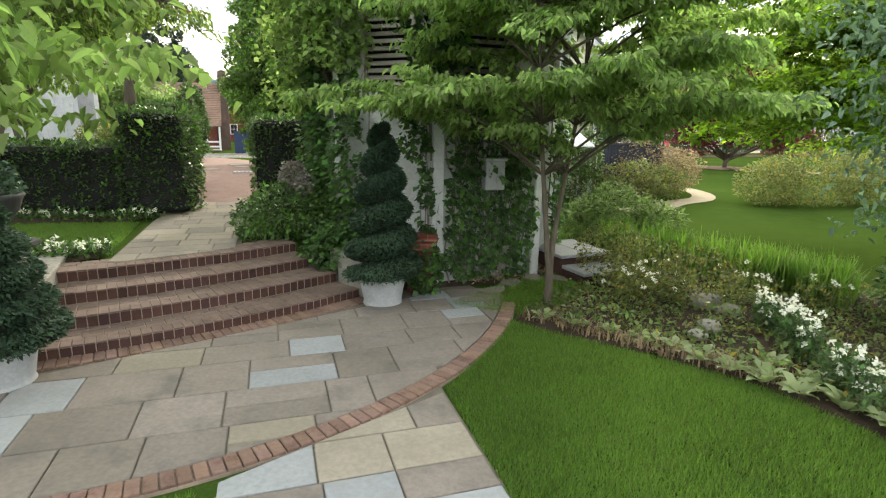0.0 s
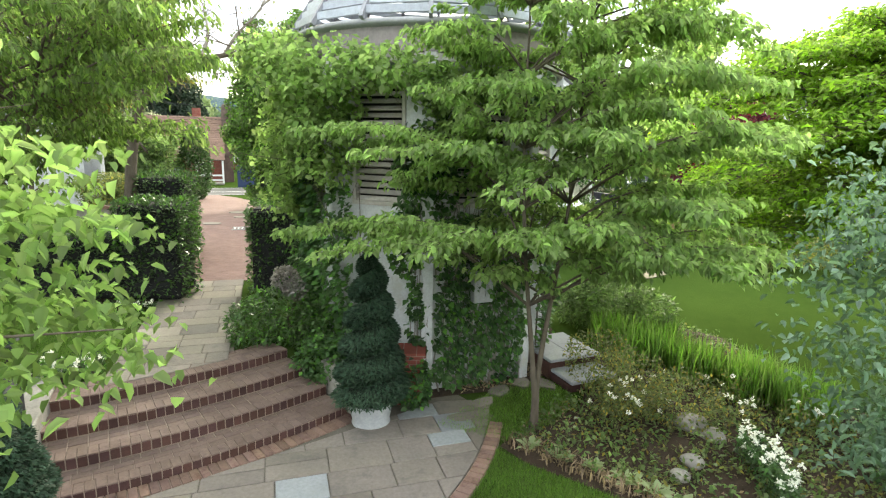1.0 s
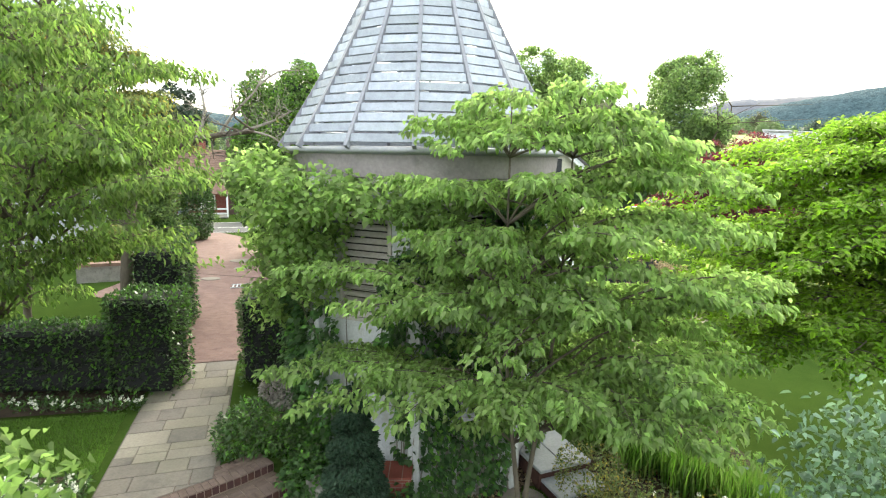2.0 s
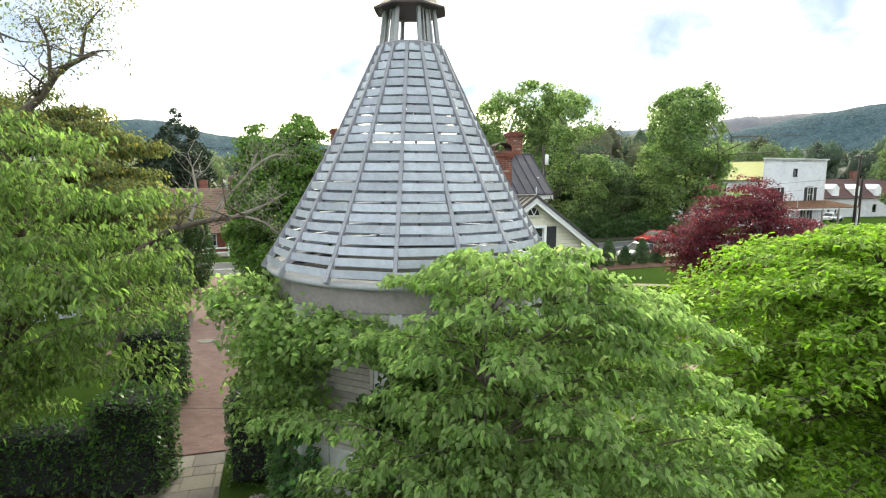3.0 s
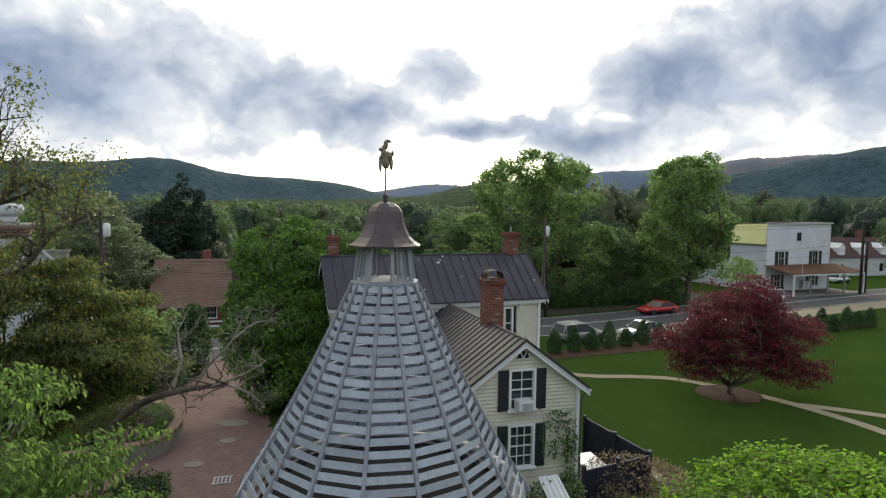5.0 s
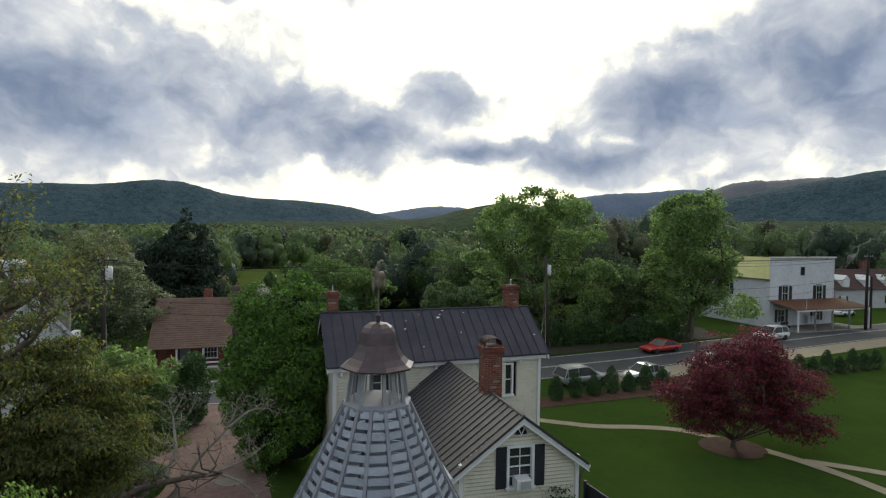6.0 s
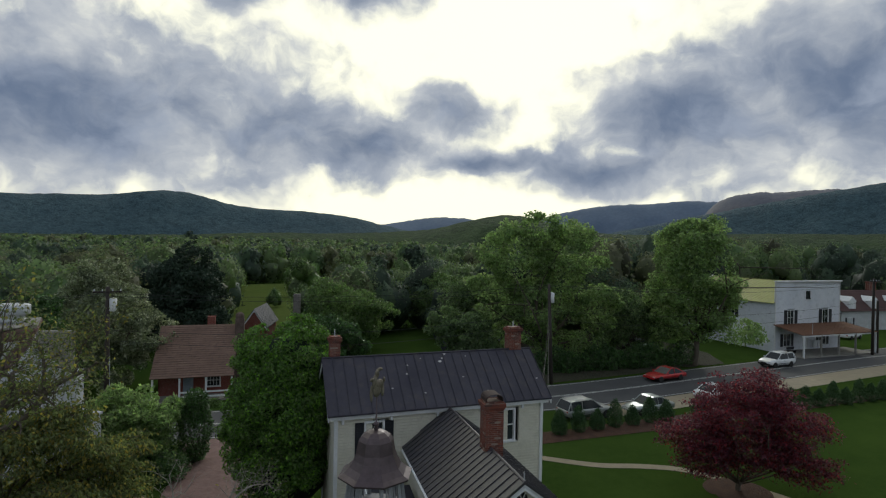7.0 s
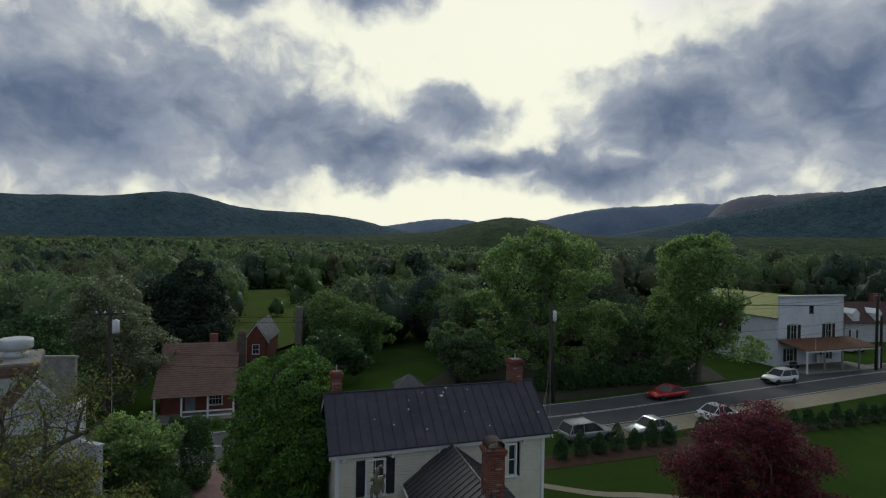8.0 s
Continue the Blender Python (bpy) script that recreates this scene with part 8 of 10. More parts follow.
def bare_tree(name, label, base, limbs, bark, seed, leaf=None, leaves=0, dead=None):
    """A gnarled old tree: thick bent limbs given as lines of points with a radius, covered with bare twigs."""
    r = np.random.default_rng(seed)
    t = thing(name, label, "tree", base)
    tips = []
    for i, (line, rad) in enumerate(limbs):
        g = Geo()
        L = smooth_line([q[:3] for q in line], 14)
        g.tube([tuple(q) for q in L], [rad * (1 - 0.72 * k) for k in np.linspace(0, 1, len(L))], 8)
        for k in range(4, len(L)):
            for _ in range(2):
                s = L[k]
                d = unit(r.normal(size=3) + np.array([0, 0, 0.5])) * min(rad, 0.085) * (5 + 8 * r.random())
                m = s + d * 0.5 + r.normal(size=3) * 0.08
                e = s + d + r.normal(size=3) * 0.15
                g.tube([tuple(s), tuple(m), tuple(e)], [rad * 0.22, rad * 0.14, rad * 0.05], 5)
                for _ in range(3):
                    e2 = e + unit(r.normal(size=3) + np.array([0, 0, 0.3])) * (0.25 + 0.3 * r.random())
                    s2 = m + (e - m) * r.random()
                    g.tube([tuple(s2), tuple((s2 + e2) / 2 + r.normal(size=3) * 0.05), tuple(e2)], [rad * 0.08, rad * 0.06, rad * 0.025], 4)
                    tips.append(e2)
        part("limb", g, dead if dead and i else bark, t, "pale dead limb with bare twigs" if dead and i else "", True)
    if leaf:
        tips = np.array(tips)
        p = tips[r.choice(len(tips), leaves)] + r.normal(size=(leaves, 3)) * 0.14
        v, f = leaves_at(r, p, 0.10, 0.05, 0.5, 1.0)
        part("leaves", numpy_mesh("leaves", v, f, leaf), leaf, t, "sparse leaves")
    return t


bare_tree("old_apple_tree", "gnarled leaning grey tree stretching over the drive", (-8.3, 15.4, 0.5),
          [([(0, 0, -0.3), (0.2, 0, 2.4), (0.7, -0.1, 4.4), (1.7, -0.2, 5.25), (2.8, -0.25, 5.6), (3.9, -0.2, 5.75)], 0.17), ([(3.0, -0.25, 5.62), (3.35, -0.1, 6.2), (3.9, 0.0, 6.8), (4.15, 0.15, 7.4)], 0.05),
           ([(3.5, -0.25, 5.7), (4.3, -0.1, 6.0), (4.8, 0.1, 6.3)], 0.045), ([(2.4, -0.25, 5.5), (2.5, 0.1, 6.2), (2.3, 0.4, 7.0)], 0.065), ([(3.8, -0.2, 5.75), (4.4, -0.3, 5.6), (4.9, -0.3, 5.2)], 0.035), ([(4.0, -0.1, 6.9), (4.5, 0.1, 7.3), (5.0, 0.2, 7.35)], 0.035)], BARK, 37, L_OLIVE, 120, DEAD_WOOD)
bare_tree("old_apple_tree", "old tree with a broken limb and bare twigs above its ivy", (-11.4, 13.8, 0.5),
          [([(0, 0, -0.3), (-0.2, 0, 3.0), (0.3, -0.6, 6.0), (1.6, -1.6, 8.0), (3.2, -2.2, 9.5), (4.45, -2.2, 10.7)], 0.27),
           ([(0.0, 0.0, 4.8), (-0.4, 1.2, 6.6), (0.14, 2.3, 8.1), (1.0, 2.5, 8.8), (1.7, 2.5, 9.6), (2.7, 2.5, 10.1)], 0.19),
           ([(4.0, -2.2, 10.3), (3.9, -2.1, 11.0), (4.2, -2.2, 11.6), (4.1, -2.2, 12.1)], 0.07), ([(4.4, -2.2, 10.6), (4.9, -2.3, 10.8), (5.3, -2.2, 10.5)], 0.05),
           ([(1.4, 2.5, 9.3), (1.5, 2.4, 10.3), (1.2, 2.4, 11.0)], 0.06), ([(2.3, 2.5, 9.9), (2.5, 2.5, 10.7), (2.9, 2.5, 11.2)], 0.05), ([(0.1, 0.0, 6.0), (-0.9, 0.2, 7.4), (-0.7, 0.3, 8.9), (-1.5, 0.3, 10.2)], 0.15)],
          BARK, 38, L_OLIVE, 5200)

bush("boundary_shrub", "dark spreading shrub beside the drive gate", (-18.0, 35.6, 0), [(0, 0, 0.9, 1.6, 1.3, 1.0), (2.0, 0.5, 0.7, 1.4, 1.2, 0.8), (-2.0, -0.8, 0.8, 1.6, 1.3, 0.9)], L_DARK, 6000, (0.16, 0.09), 0.1, 39)
bush("boundary_shrub", "dark low shrub in front of the young trees", (-15.4, 33.0, 0), [(0, 0, 0.8, 1.3, 1.2, 0.9), (-1.6, 0.3, 0.7, 1.3, 1.2, 0.8)], L_DARK, 4000, (0.14, 0.08), 0.1, 40)
bush("drive_shrub", "olive leafy shrub at the back of the raised bed", (-13.2, 24.6, 0.6), [(0, 0, 0.9, 1.1, 1.0, 0.9), (-1.2, 0.3, 0.9, 1.1, 1.0, 0.9)], L_OLIVE, 6500, (0.13, 0.07), 0.2, 43)

# ---- clipped hedges, topiary and climbers ----
def hedge(name, label, c, size, leaf, n, leafsize, rz=0.0, seed=1, lean=0.0, category="hedge", top=None):
    """A clipped block of leaves on stems: leaves over a slightly lumpy box skin, a near-black box as painted inner
    shade.
    """
    r = np.random.default_rng(seed)
    t = thing(name, label, category, (c[0], c[1], float(ground_z(c[0], c[1]))), rz)
    hx, hy, hz = size[0] / 2, size[1] / 2, size[2]
    area = np.array([4 * hx * hy, 2 * hx * hz, 2 * hx * hz, 2 * hy * hz, 2 * hy * hz])
    side = r.choice(5, n, p=area / area.sum())
    u, w = r.uniform(-1, 1, n), r.uniform(-1, 1, n)
    z = (r.random(n) ** 0.8) * hz
    p = np.zeros((n, 3))
    out = np.zeros((n, 3))
    for k, (fx, fy, fz, o) in enumerate(((u * hx, w * hy, np.full(n, hz), (0, 0, 1)), (u * hx, np.full(n, -hy), z, (0, -1, 0)), (u * hx, np.full(n, hy), z, (0, 1, 0)), (np.full(n, -hx), w * hy, z, (-1, 0, 0)), (np.full(n, hx), w * hy, z, (1, 0, 0)))):
        s = side == k
        p[s] = np.stack([fx, fy, fz], 1)[s]
        out[s] = o
    p += out * (0.05 * lumpy(p, 0.25, seed) + r.normal(size=n) * 0.02 - 0.06 * (r.random(n) < 0.3))[:, None]
    k = np.array([hx, hy])
    corner = np.maximum(0, np.abs(p[:, :2]) / k - 0.86)
    p[:, :2] -= np.sign(p[:, :2]) * corner * k * 0.35
    p[:, 2] -= 0.5 * np.maximum(0, corner.max(1)) * (p[:, 2] > hz * 0.85)
    v, f = leaves_at(r, p, leafsize[0], leafsize[1], 0.0, 0.8, out)
    part("foliage", numpy_mesh("foliage", v, f, leaf), leaf, t)
    # near-black box paints the shade behind the leaf skin
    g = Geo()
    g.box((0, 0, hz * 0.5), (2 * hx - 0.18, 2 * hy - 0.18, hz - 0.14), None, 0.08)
    part("inner_core", g, DARK, t, "near-black box painting the shade inside")
    return t


hedge("clipped_hedge", "dark clipped laurel hedge along the terrace", (-8.0, 11.75), (4.4, 0.95, 1.45), L_HEDGE, 5200, (0.10, 0.055), 5, 41)
hedge("clipped_hedge", "taller square-clipped end of the laurel hedge", (-5.75, 11.95), (1.35, 1.2, 2.15), L_HEDGE, 3600, (0.10, 0.055), 5, 42)
hedge("clipped_hedge", "tall clipped hedge block beside the path", (-3.3, 12.6), (1.25, 1.3, 2.05), L_HEDGE, 3600, (0.09, 0.05), 8, 43)
hedge("clipped_hedge", "high clipped hedge behind the terrace beds", (-7.5, 16.2), (1.4, 1.6, 2.4), L_HEDGE, 3000, (0.11, 0.06), 10, 44)
hedge("clipped_hedge", "low rounded box hedge along the drive", (-7.0, 14.6), (0.9, 1.4, 1.0), L_MID, 1800, (0.07, 0.04), 14, 45)
hedge("clipped_hedge", "long hedge dividing the west garden", (-12.5, 11.9), (5.0, 1.0, 1.4), L_HEDGE, 3600, (0.11, 0.06), 4, 46)


def spiral_topiary(name, label, at, leaf, top=2.2, seed=1, pot=True, wide=0.52):
    """A grey planter and a spiral-clipped conifer in it."""
    z = float(ground_z(*at))
    p = thing("planter", "round pale grey lead-look planter on the paving", "planter", (*at, z), 0, "planters by the steps")
    g = Geo()
    g.lathe([(0.27, 0.0), (0.285, 0.03), (0.27, 0.05), (0.275, 0.08), (0.315, 0.30), (0.335, 0.38), (0.37, 0.41), (0.375, 0.45), (0.345, 0.46), (0.32, 0.44), (0.30, 0.36), (0.0, 0.35)], 28)
    part("pot", g, POT, p, "", True)
    g = Geo()
    g.lathe([(0.31, 0.36), (0.29, 0.40), (0.0, 0.41)], 16)
    part("soil", g, SOIL, p)
    r = np.random.default_rng(seed)
    t = thing(name, label, "topiary", (*at, z + 0.4), 0, "topiaries by the steps")
    n = 21000
    turns = 5.2

    def skin(k, a):
        """Radius of the clipped spiral at a share of the height and an angle, and where in its tier that lies."""
        ph = (k * turns - a / (2 * math.pi) + 0.13) % 1.0
        bulge = np.sqrt(np.clip(1 - (2 * ph - 1) ** 2, 0, 1))
        return (wide * (1 - k) ** 0.62 + 0.035) * (0.36 + 0.64 * bulge), ph

    k = r.random(n) ** 1.15
    a = r.uniform(0, 2 * math.pi, n)
    rad, ph = skin(k, a)
    rad = rad * (0.93 + 0.12 * r.random(n))
    pos = np.stack([rad * np.cos(a), rad * np.sin(a), 0.05 + k * (top - 0.05)], 1)
    out = np.stack([np.cos(a), np.sin(a), 1.0 - 2 * ph], 1)
    v, f = leaves_at(r, pos, 0.06, 0.024, 0.0, 0.55, out)
    part("foliage", numpy_mesh("foliage", v, f, leaf), leaf, t)
    g = Geo()
    g.tube([(0, 0, -0.08), (0.01, 0, top * 0.5), (0, 0, top * 0.96)], [0.035, 0.025, 0.008], 6)
    part("stem", g, BARK, t)
    # inner skin of the spiral, coloured dark for the shade between its tiers
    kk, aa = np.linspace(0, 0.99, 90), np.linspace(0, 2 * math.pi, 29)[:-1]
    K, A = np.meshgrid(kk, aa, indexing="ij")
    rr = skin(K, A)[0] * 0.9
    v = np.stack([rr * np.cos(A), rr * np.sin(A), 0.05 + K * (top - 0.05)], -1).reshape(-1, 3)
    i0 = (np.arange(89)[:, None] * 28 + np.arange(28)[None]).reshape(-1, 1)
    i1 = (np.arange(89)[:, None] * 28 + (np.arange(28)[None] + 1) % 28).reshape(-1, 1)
    part("inner_core", numpy_mesh("inner_core", v, np.concatenate([i0, i1, i1 + 28, i0 + 28], 1), CORE, True), CORE, t, "inner skin with foliage shade painted in")
    return t


spiral_topiary("spiral_topiary", "dark green spiral-clipped conifer in a grey planter", (-0.66, 7.62), L_BOX, 2.15, 51, True, 0.5)
spiral_topiary("spiral_topiary", "dark bushy clipped conifer in a grey planter by the steps", (-4.15, 5.0), L_BOX, 1.5, 52, True, 0.58)


def climber(name, label, patches, leaf, n, size, seed, stems=None, category="ivy", twigs=0):
    """A climber on a wall: leaves hanging outward over flat patches (cx, cy, cz, ux, uy, half width, half height, depth)."""
    r = np.random.default_rng(seed)
    t = thing(name, label, category)
    P, O = [], []
    area = np.array([q[5] * q[6] for q in patches])
    for q, k in zip(patches, (area / area.sum() * n).astype(int)):
        cx, cy, cz, ux, uy, hw_, hh, dp = q
        u, w = r.uniform(-1, 1, k), r.uniform(-1, 1, k)
        keep = (np.abs(u) ** 2.5 + np.abs(w) ** 2.5 < 1.0 + 0.35 * lumpy(np.stack([u * 3, w * 3, u], 1), 0.6, seed)) & (lumpy(np.stack([u * hw_ * 4, w * hh * 4, w], 1), 0.9, seed + 1) > -0.75)
        u, w = u[keep], w[keep]
        nx, ny = uy, -ux
        d = dp * (0.2 + 0.8 * r.random(len(u))) * (1 + 0.5 * lumpy(np.stack([u * hw_ * 3, w * hh * 3, u], 1), 0.5, seed))
        P.append(np.stack([cx + ux * u * hw_ + nx * d, cy + uy * u * hw_ + ny * d, cz + w * hh], 1))
        O.append(np.tile([nx, ny, 0.2], (len(u), 1)))
    P, O = np.concatenate(P), np.concatenate(O)
    v, f = leaves_at(r, P, size[0], size[1], 0.55, 0.6, O)
    part("leaves", numpy_mesh("leaves", v, f, leaf), leaf, t)
    g = Geo()
    for q in patches:
        cx, cy, cz, ux, uy, hw_, hh, dp = q
        nx, ny = uy, -ux
        for i in range(max(2, int(hw_ * 3)) + twigs):
            s = r.uniform(-0.9, 0.9)
            line = []
            for k in range(6):
                s += r.normal() * 0.10
                zz = cz - hh + 2 * hh * k / 5
                line.append((cx + ux * s * hw_ + nx * 0.03, cy + uy * s * hw_ + ny * 0.03, zz))
            g.tube(line, [0.016, 0.014, 0.012, 0.010, 0.007, 0.004], 4)
    part("stem_tangle", g, GREY_BARK if twigs else BARK, t, "bare woody stems")
    return t


def facet(i, out=0.06, across=0.0):
    """Middle of a side of the drum, and the way along it."""
    a, b = radians(DRUM + 45 * i), radians(DRUM + 45 * (i + 1))
    mx, my = AX + 2.3 * (math.cos(a) + math.cos(b)) / 2, AY + 2.3 * (math.sin(a) + math.sin(b)) / 2
    dx, dy = math.cos(b) - math.cos(a), math.sin(b) - math.sin(a)
    L = math.hypot(dx, dy)
    dx, dy = dx / L, dy / L
    return mx + dx * across + dy * out, my + dy * across - dx * out, dx, dy


fx = facet(1)
climber("wall_vine", "half-bare vine with scattered green leaves on the tower", [(fx[0], fx[1], 1.0, fx[2], fx[3], 0.85, 1.0, 0.12), (fx[0], fx[1], 2.4, fx[2], fx[3], 0.85, 0.7, 0.30)], L_IVY, 3000, (0.11, 0.085), 71, category="vine", twigs=40)
climber("wall_vine", "vine hanging over the tower corner", [(*facet(0, 0.06, 0.62)[:2], 2.6, *facet(0)[2:], 0.28, 0.6, 0.25), (*facet(0, 0.06, 0.75)[:2], 1.0, *facet(0)[2:], 0.16, 1.0, 0.12)], L_IVY, 700, (0.12, 0.095), 76, category="vine", twigs=4)
climber("ivy", "dense dark ivy covering the tower side", [(*facet(-1)[:2], 1.9, *facet(-1)[2:], 0.9, 1.9, 0.35), (*facet(-1)[:2], 4.2, *facet(-1)[2:], 0.85, 0.8, 0.3), (*facet(0, 0.06, -0.66)[:2], 1.7, *facet(0)[2:], 0.3, 1.7, 0.3)], L_IVY, 6200, (0.12, 0.09), 72)
climber("ivy", "ivy climbing the far side of the tower", [(*facet(2)[:2], 2.0, *facet(2)[2:], 0.6, 1.7, 0.2), (*facet(3)[:2], 2.4, *facet(3)[2:], 0.9, 2.2, 0.3)], L_IVY, 2600, (0.12, 0.09), 73)
climber("wall_vine", "thin half-bare vine creeping over the wing's gable wall", [(*wp(1.25, -0.06), 3.35, *WD, 0.65, 0.75, 0.16), (*wp(1.4, -0.06), 4.15, *WD, 0.5, 0.14, 0.08), (*wp(-1.2, -0.06), 2.4, *WD, 0.6, 1.2, 0.2), (*wp(1.8, -0.06), 2.2, *WD, 0.25, 1.6, 0.15)], L_IVY, 800, (0.11, 0.085), 77, category="vine", twigs=3)
tree("eaves_vine", "bright vine bulging out from under the tower eaves", (AX, AY, 0),
     [(-1.5, -2.35, 5.15, 0.8, 0.45, 0.4), (-2.5, -1.5, 5.25, 0.6, 0.75, 0.45), (-0.6, -2.75, 5.1, 0.6, 0.35, 0.3), (-2.5, -0.8, 3.9, 0.5, 0.7, 1.2), (-1.7, -1.95, 4.2, 0.6, 0.45, 0.8), (0.2, -2.6, 4.8, 0.5, 0.3, 0.4)], L_DOGWOOD, 8500, (0.115, 0.09), 0.6, 0.03, None, 0.35, 0.16, 0.5, 0, 5, seed=74, category="vine")
tree("eaves_vine", "vine foliage against the louvres of the tower", (AX, AY, 0),
     [(-0.1, -2.35, 3.7, 0.5, 0.28, 0.9), (1.55, -1.95, 4.5, 0.5, 0.3, 0.6)], L_IVY, 1900, (0.13, 0.095), 0.6, 0.03, None, 0.4, 0.14, 0.6, 0, 4, seed=75, category="vine")

# ---- shrubs and flowers of the beds ----
bush("laurel_bush", "rounded dark glossy bush at the head of the steps", (-2.35, 9.45, 0.55), [(0, 0, 0.5, 0.75, 0.6, 0.55), (-0.55, -0.1, 0.35, 0.5, 0.5, 0.45), (0.55, -0.1, 0.3, 0.55, 0.5, 0.45)], L_HEDGE, 4200, (0.09, 0.05), 0.1, 81)
bush("hydrangea", "bush with grey dried flower heads by the steps", (-2.35, 9.6, 0.9), [(0, -0.1, 0.75, 0.24, 0.22, 0.24), (0.18, -0.2, 0.62, 0.2, 0.18, 0.18)], DRIED, 1500, (0.05, 0.045), 0.0, 82, stems=6)
bush("ground_ivy", "variegated ivy spilling beside the steps", (-1.45, 8.55, 0.2), [(0, 0, 0.4, 0.55, 0.4, 0.4), (0.5, -0.15, 0.25, 0.45, 0.35, 0.35)], L_IVY, 1900, (0.08, 0.07), 0.4, 83, "ivy", stems=0)
bush("ground_ivy", "ivy growing over a low brick pier", (-0.05, 8.1, 0.0), [(0, 0, 0.4, 0.26, 0.24, 0.45)], L_IVY, 800, (0.09, 0.075), 0.5, 84, "ivy", stems=0)
g = Geo()
g.box((0, 0, 0.35), (0.42, 0.42, 0.9), None, 0.02).box((0, 0, 0.83), (0.5, 0.5, 0.07), None, 0.015)
solid("brick_pier", g, RED_WALL, "low mossy brick pier beside the planter", "pier", at=(-0.12, 8.35, 0))
# urn on its pedestal at the other end of the steps
U = thing("garden_urn", "dark weathered stone urn on a pedestal by the steps", "urn", (-4.95, 6.15, 0.1))
g = Geo()
g.box((0, 0, 0.45), (0.5, 0.5, 1.1), None, 0.02).box((0, 0, 1.02), (0.66, 0.66, 0.08), None, 0.02).box((0, 0, -0.05), (0.62, 0.62, 0.12), None, 0.02)
part("pedestal", g, URN, U)
g = Geo()
g.lathe([(0.2, 1.06), (0.2, 1.1), (0.09, 1.16), (0.09, 1.22), (0.2, 1.3), (0.3, 1.42), (0.35, 1.56), (0.38, 1.6), (0.36, 1.63), (0.3, 1.6), (0.0, 1.58)], 20)
part("bowl", g, URN, U, "", True)
bush("urn_flowers", "dark grey-green plant filling the stone urn", (-4.95, 6.15, 1.65), [(0, 0, 0.15, 0.34, 0.34, 0.26)], L_BOX, 700, (0.07, 0.06), 0.0, 85, "flowers", stems=4)


def flower_patch(name, label, outline, petal, leaf, heads, height, head=0.05, seed=1, lush=5, leafsize=(0.09, 0.04)):
    """Low flowers: tufts of leaves and petal clusters spread over an outline of (x, y, radius)."""
    r = np.random.default_rng(seed)
    t = thing(name, label, "flowers")
    o = np.array(outline)
    k = r.choice(len(o), heads, p=o[:, 2] ** 2 / (o[:, 2] ** 2).sum())
    a, d = r.uniform(0, 2 * math.pi, heads), np.sqrt(r.random(heads)) * o[k, 2]
    x, y = o[k, 0] + d * np.cos(a), o[k, 1] + d * np.sin(a)
    z = ground_z(x, y)
    h = height * (0.55 + 0.6 * r.random(heads))
    c = np.stack([x, y, z + h], 1)
    idx = np.repeat(np.arange(heads), 14)
    v, f = leaves_at(r, c[idx] + unit(r.normal(size=(len(idx), 3))) * head * 0.55, head * 0.8, head * 0.75, 0.0, 1.0)
    part("blossom", numpy_mesh("blossom", v, f, petal), petal, t)
    n = heads * lush
    k = r.choice(len(o), n, p=o[:, 2] ** 2 / (o[:, 2] ** 2).sum())
    a, d = r.uniform(0, 2 * math.pi, n), np.sqrt(r.random(n)) * o[k, 2] * 1.05
    x, y = o[k, 0] + d * np.cos(a), o[k, 1] + d * np.sin(a)
    p = np.stack([x, y, ground_z(x, y) + height * r.random(n) * 0.9 + 0.01], 1)
    v, f = leaves_at(r, p, leafsize[0], leafsize[1], -0.25, 0.9)
    part("leaves", numpy_mesh("leaves", v, f, leaf), leaf, t)
    return t


flower_patch("bedding_flowers", "white bedding flowers with dark leaves on the terrace", [(-5.5, 7.75, 0.35), (-5.05, 7.95, 0.35), (-5.8, 8.0, 0.3)], PETAL, L_HEDGE, 46, 0.2, 0.05, 91, 22)
flower_patch("bedding_flowers", "row of white flowers under the hedge", [(-9 + 0.42 * i, 10.65 + 0.03 * i, 0.24) for i in range(9)], PETAL, L_HEDGE, 46, 0.2, 0.045, 92, 22)
flower_patch("white_azalea", "low azalea thick with white blossom in the border", [(4.36, 6.6, 0.16), (4.38, 6.25, 0.2), (4.26, 5.8, 0.2), (4.18, 5.5, 0.14), (4.1, 4.85, 0.2), (4.05, 4.5, 0.15)], PETAL, L_DARK, 80, 0.5, 0.045, 93, 30, (0.07, 0.035))
flower_patch("white_phlox", "scattered white flowers through the border", [(4.6, 7.4, 0.4), (5.5, 7.2, 0.35), (3.4, 8.0, 0.55), (2.9, 7.5, 0.4), (4.9, 8.3, 0.3)], PETAL, L_OLIVE, 42, 0.55, 0.04, 94, 60, (0.07, 0.03))
bush("border_shrub", "small-leaved twiggy shrub with a few pale flowers", (3.25, 8.0, 0), [(0, 0, 0.5, 0.6, 0.55, 0.5), (0.6, -0.5, 0.45, 0.55, 0.5, 0.45), (-0.2, 0.9, 0.5, 0.6, 0.6, 0.5)], L_OLIVE, 4200, (0.06, 0.03), 0.0, 95)
bush("border_shrub", "dark leafy shrub at the end of the border", (5.9, 5.6, 0), [(0, 0, 0.75, 0.6, 0.7, 0.7), (0.6, 0.8, 0.7, 0.7, 0.7, 0.6)], L_DARK, 3600, (0.10, 0.055), 0.1, 96)
bush("border_shrub", "fresh green leafy shrub in the border", (4.1, 11.9, 0), [(0, 0, 0.7, 0.8, 0.7, 0.65), (0.8, -0.3, 0.5, 0.6, 0.6, 0.5), (-0.5, 0.3, 0.5, 0.6, 0.6, 0.5)], L_MID, 4600, (0.13, 0.05), 0.2, 97)
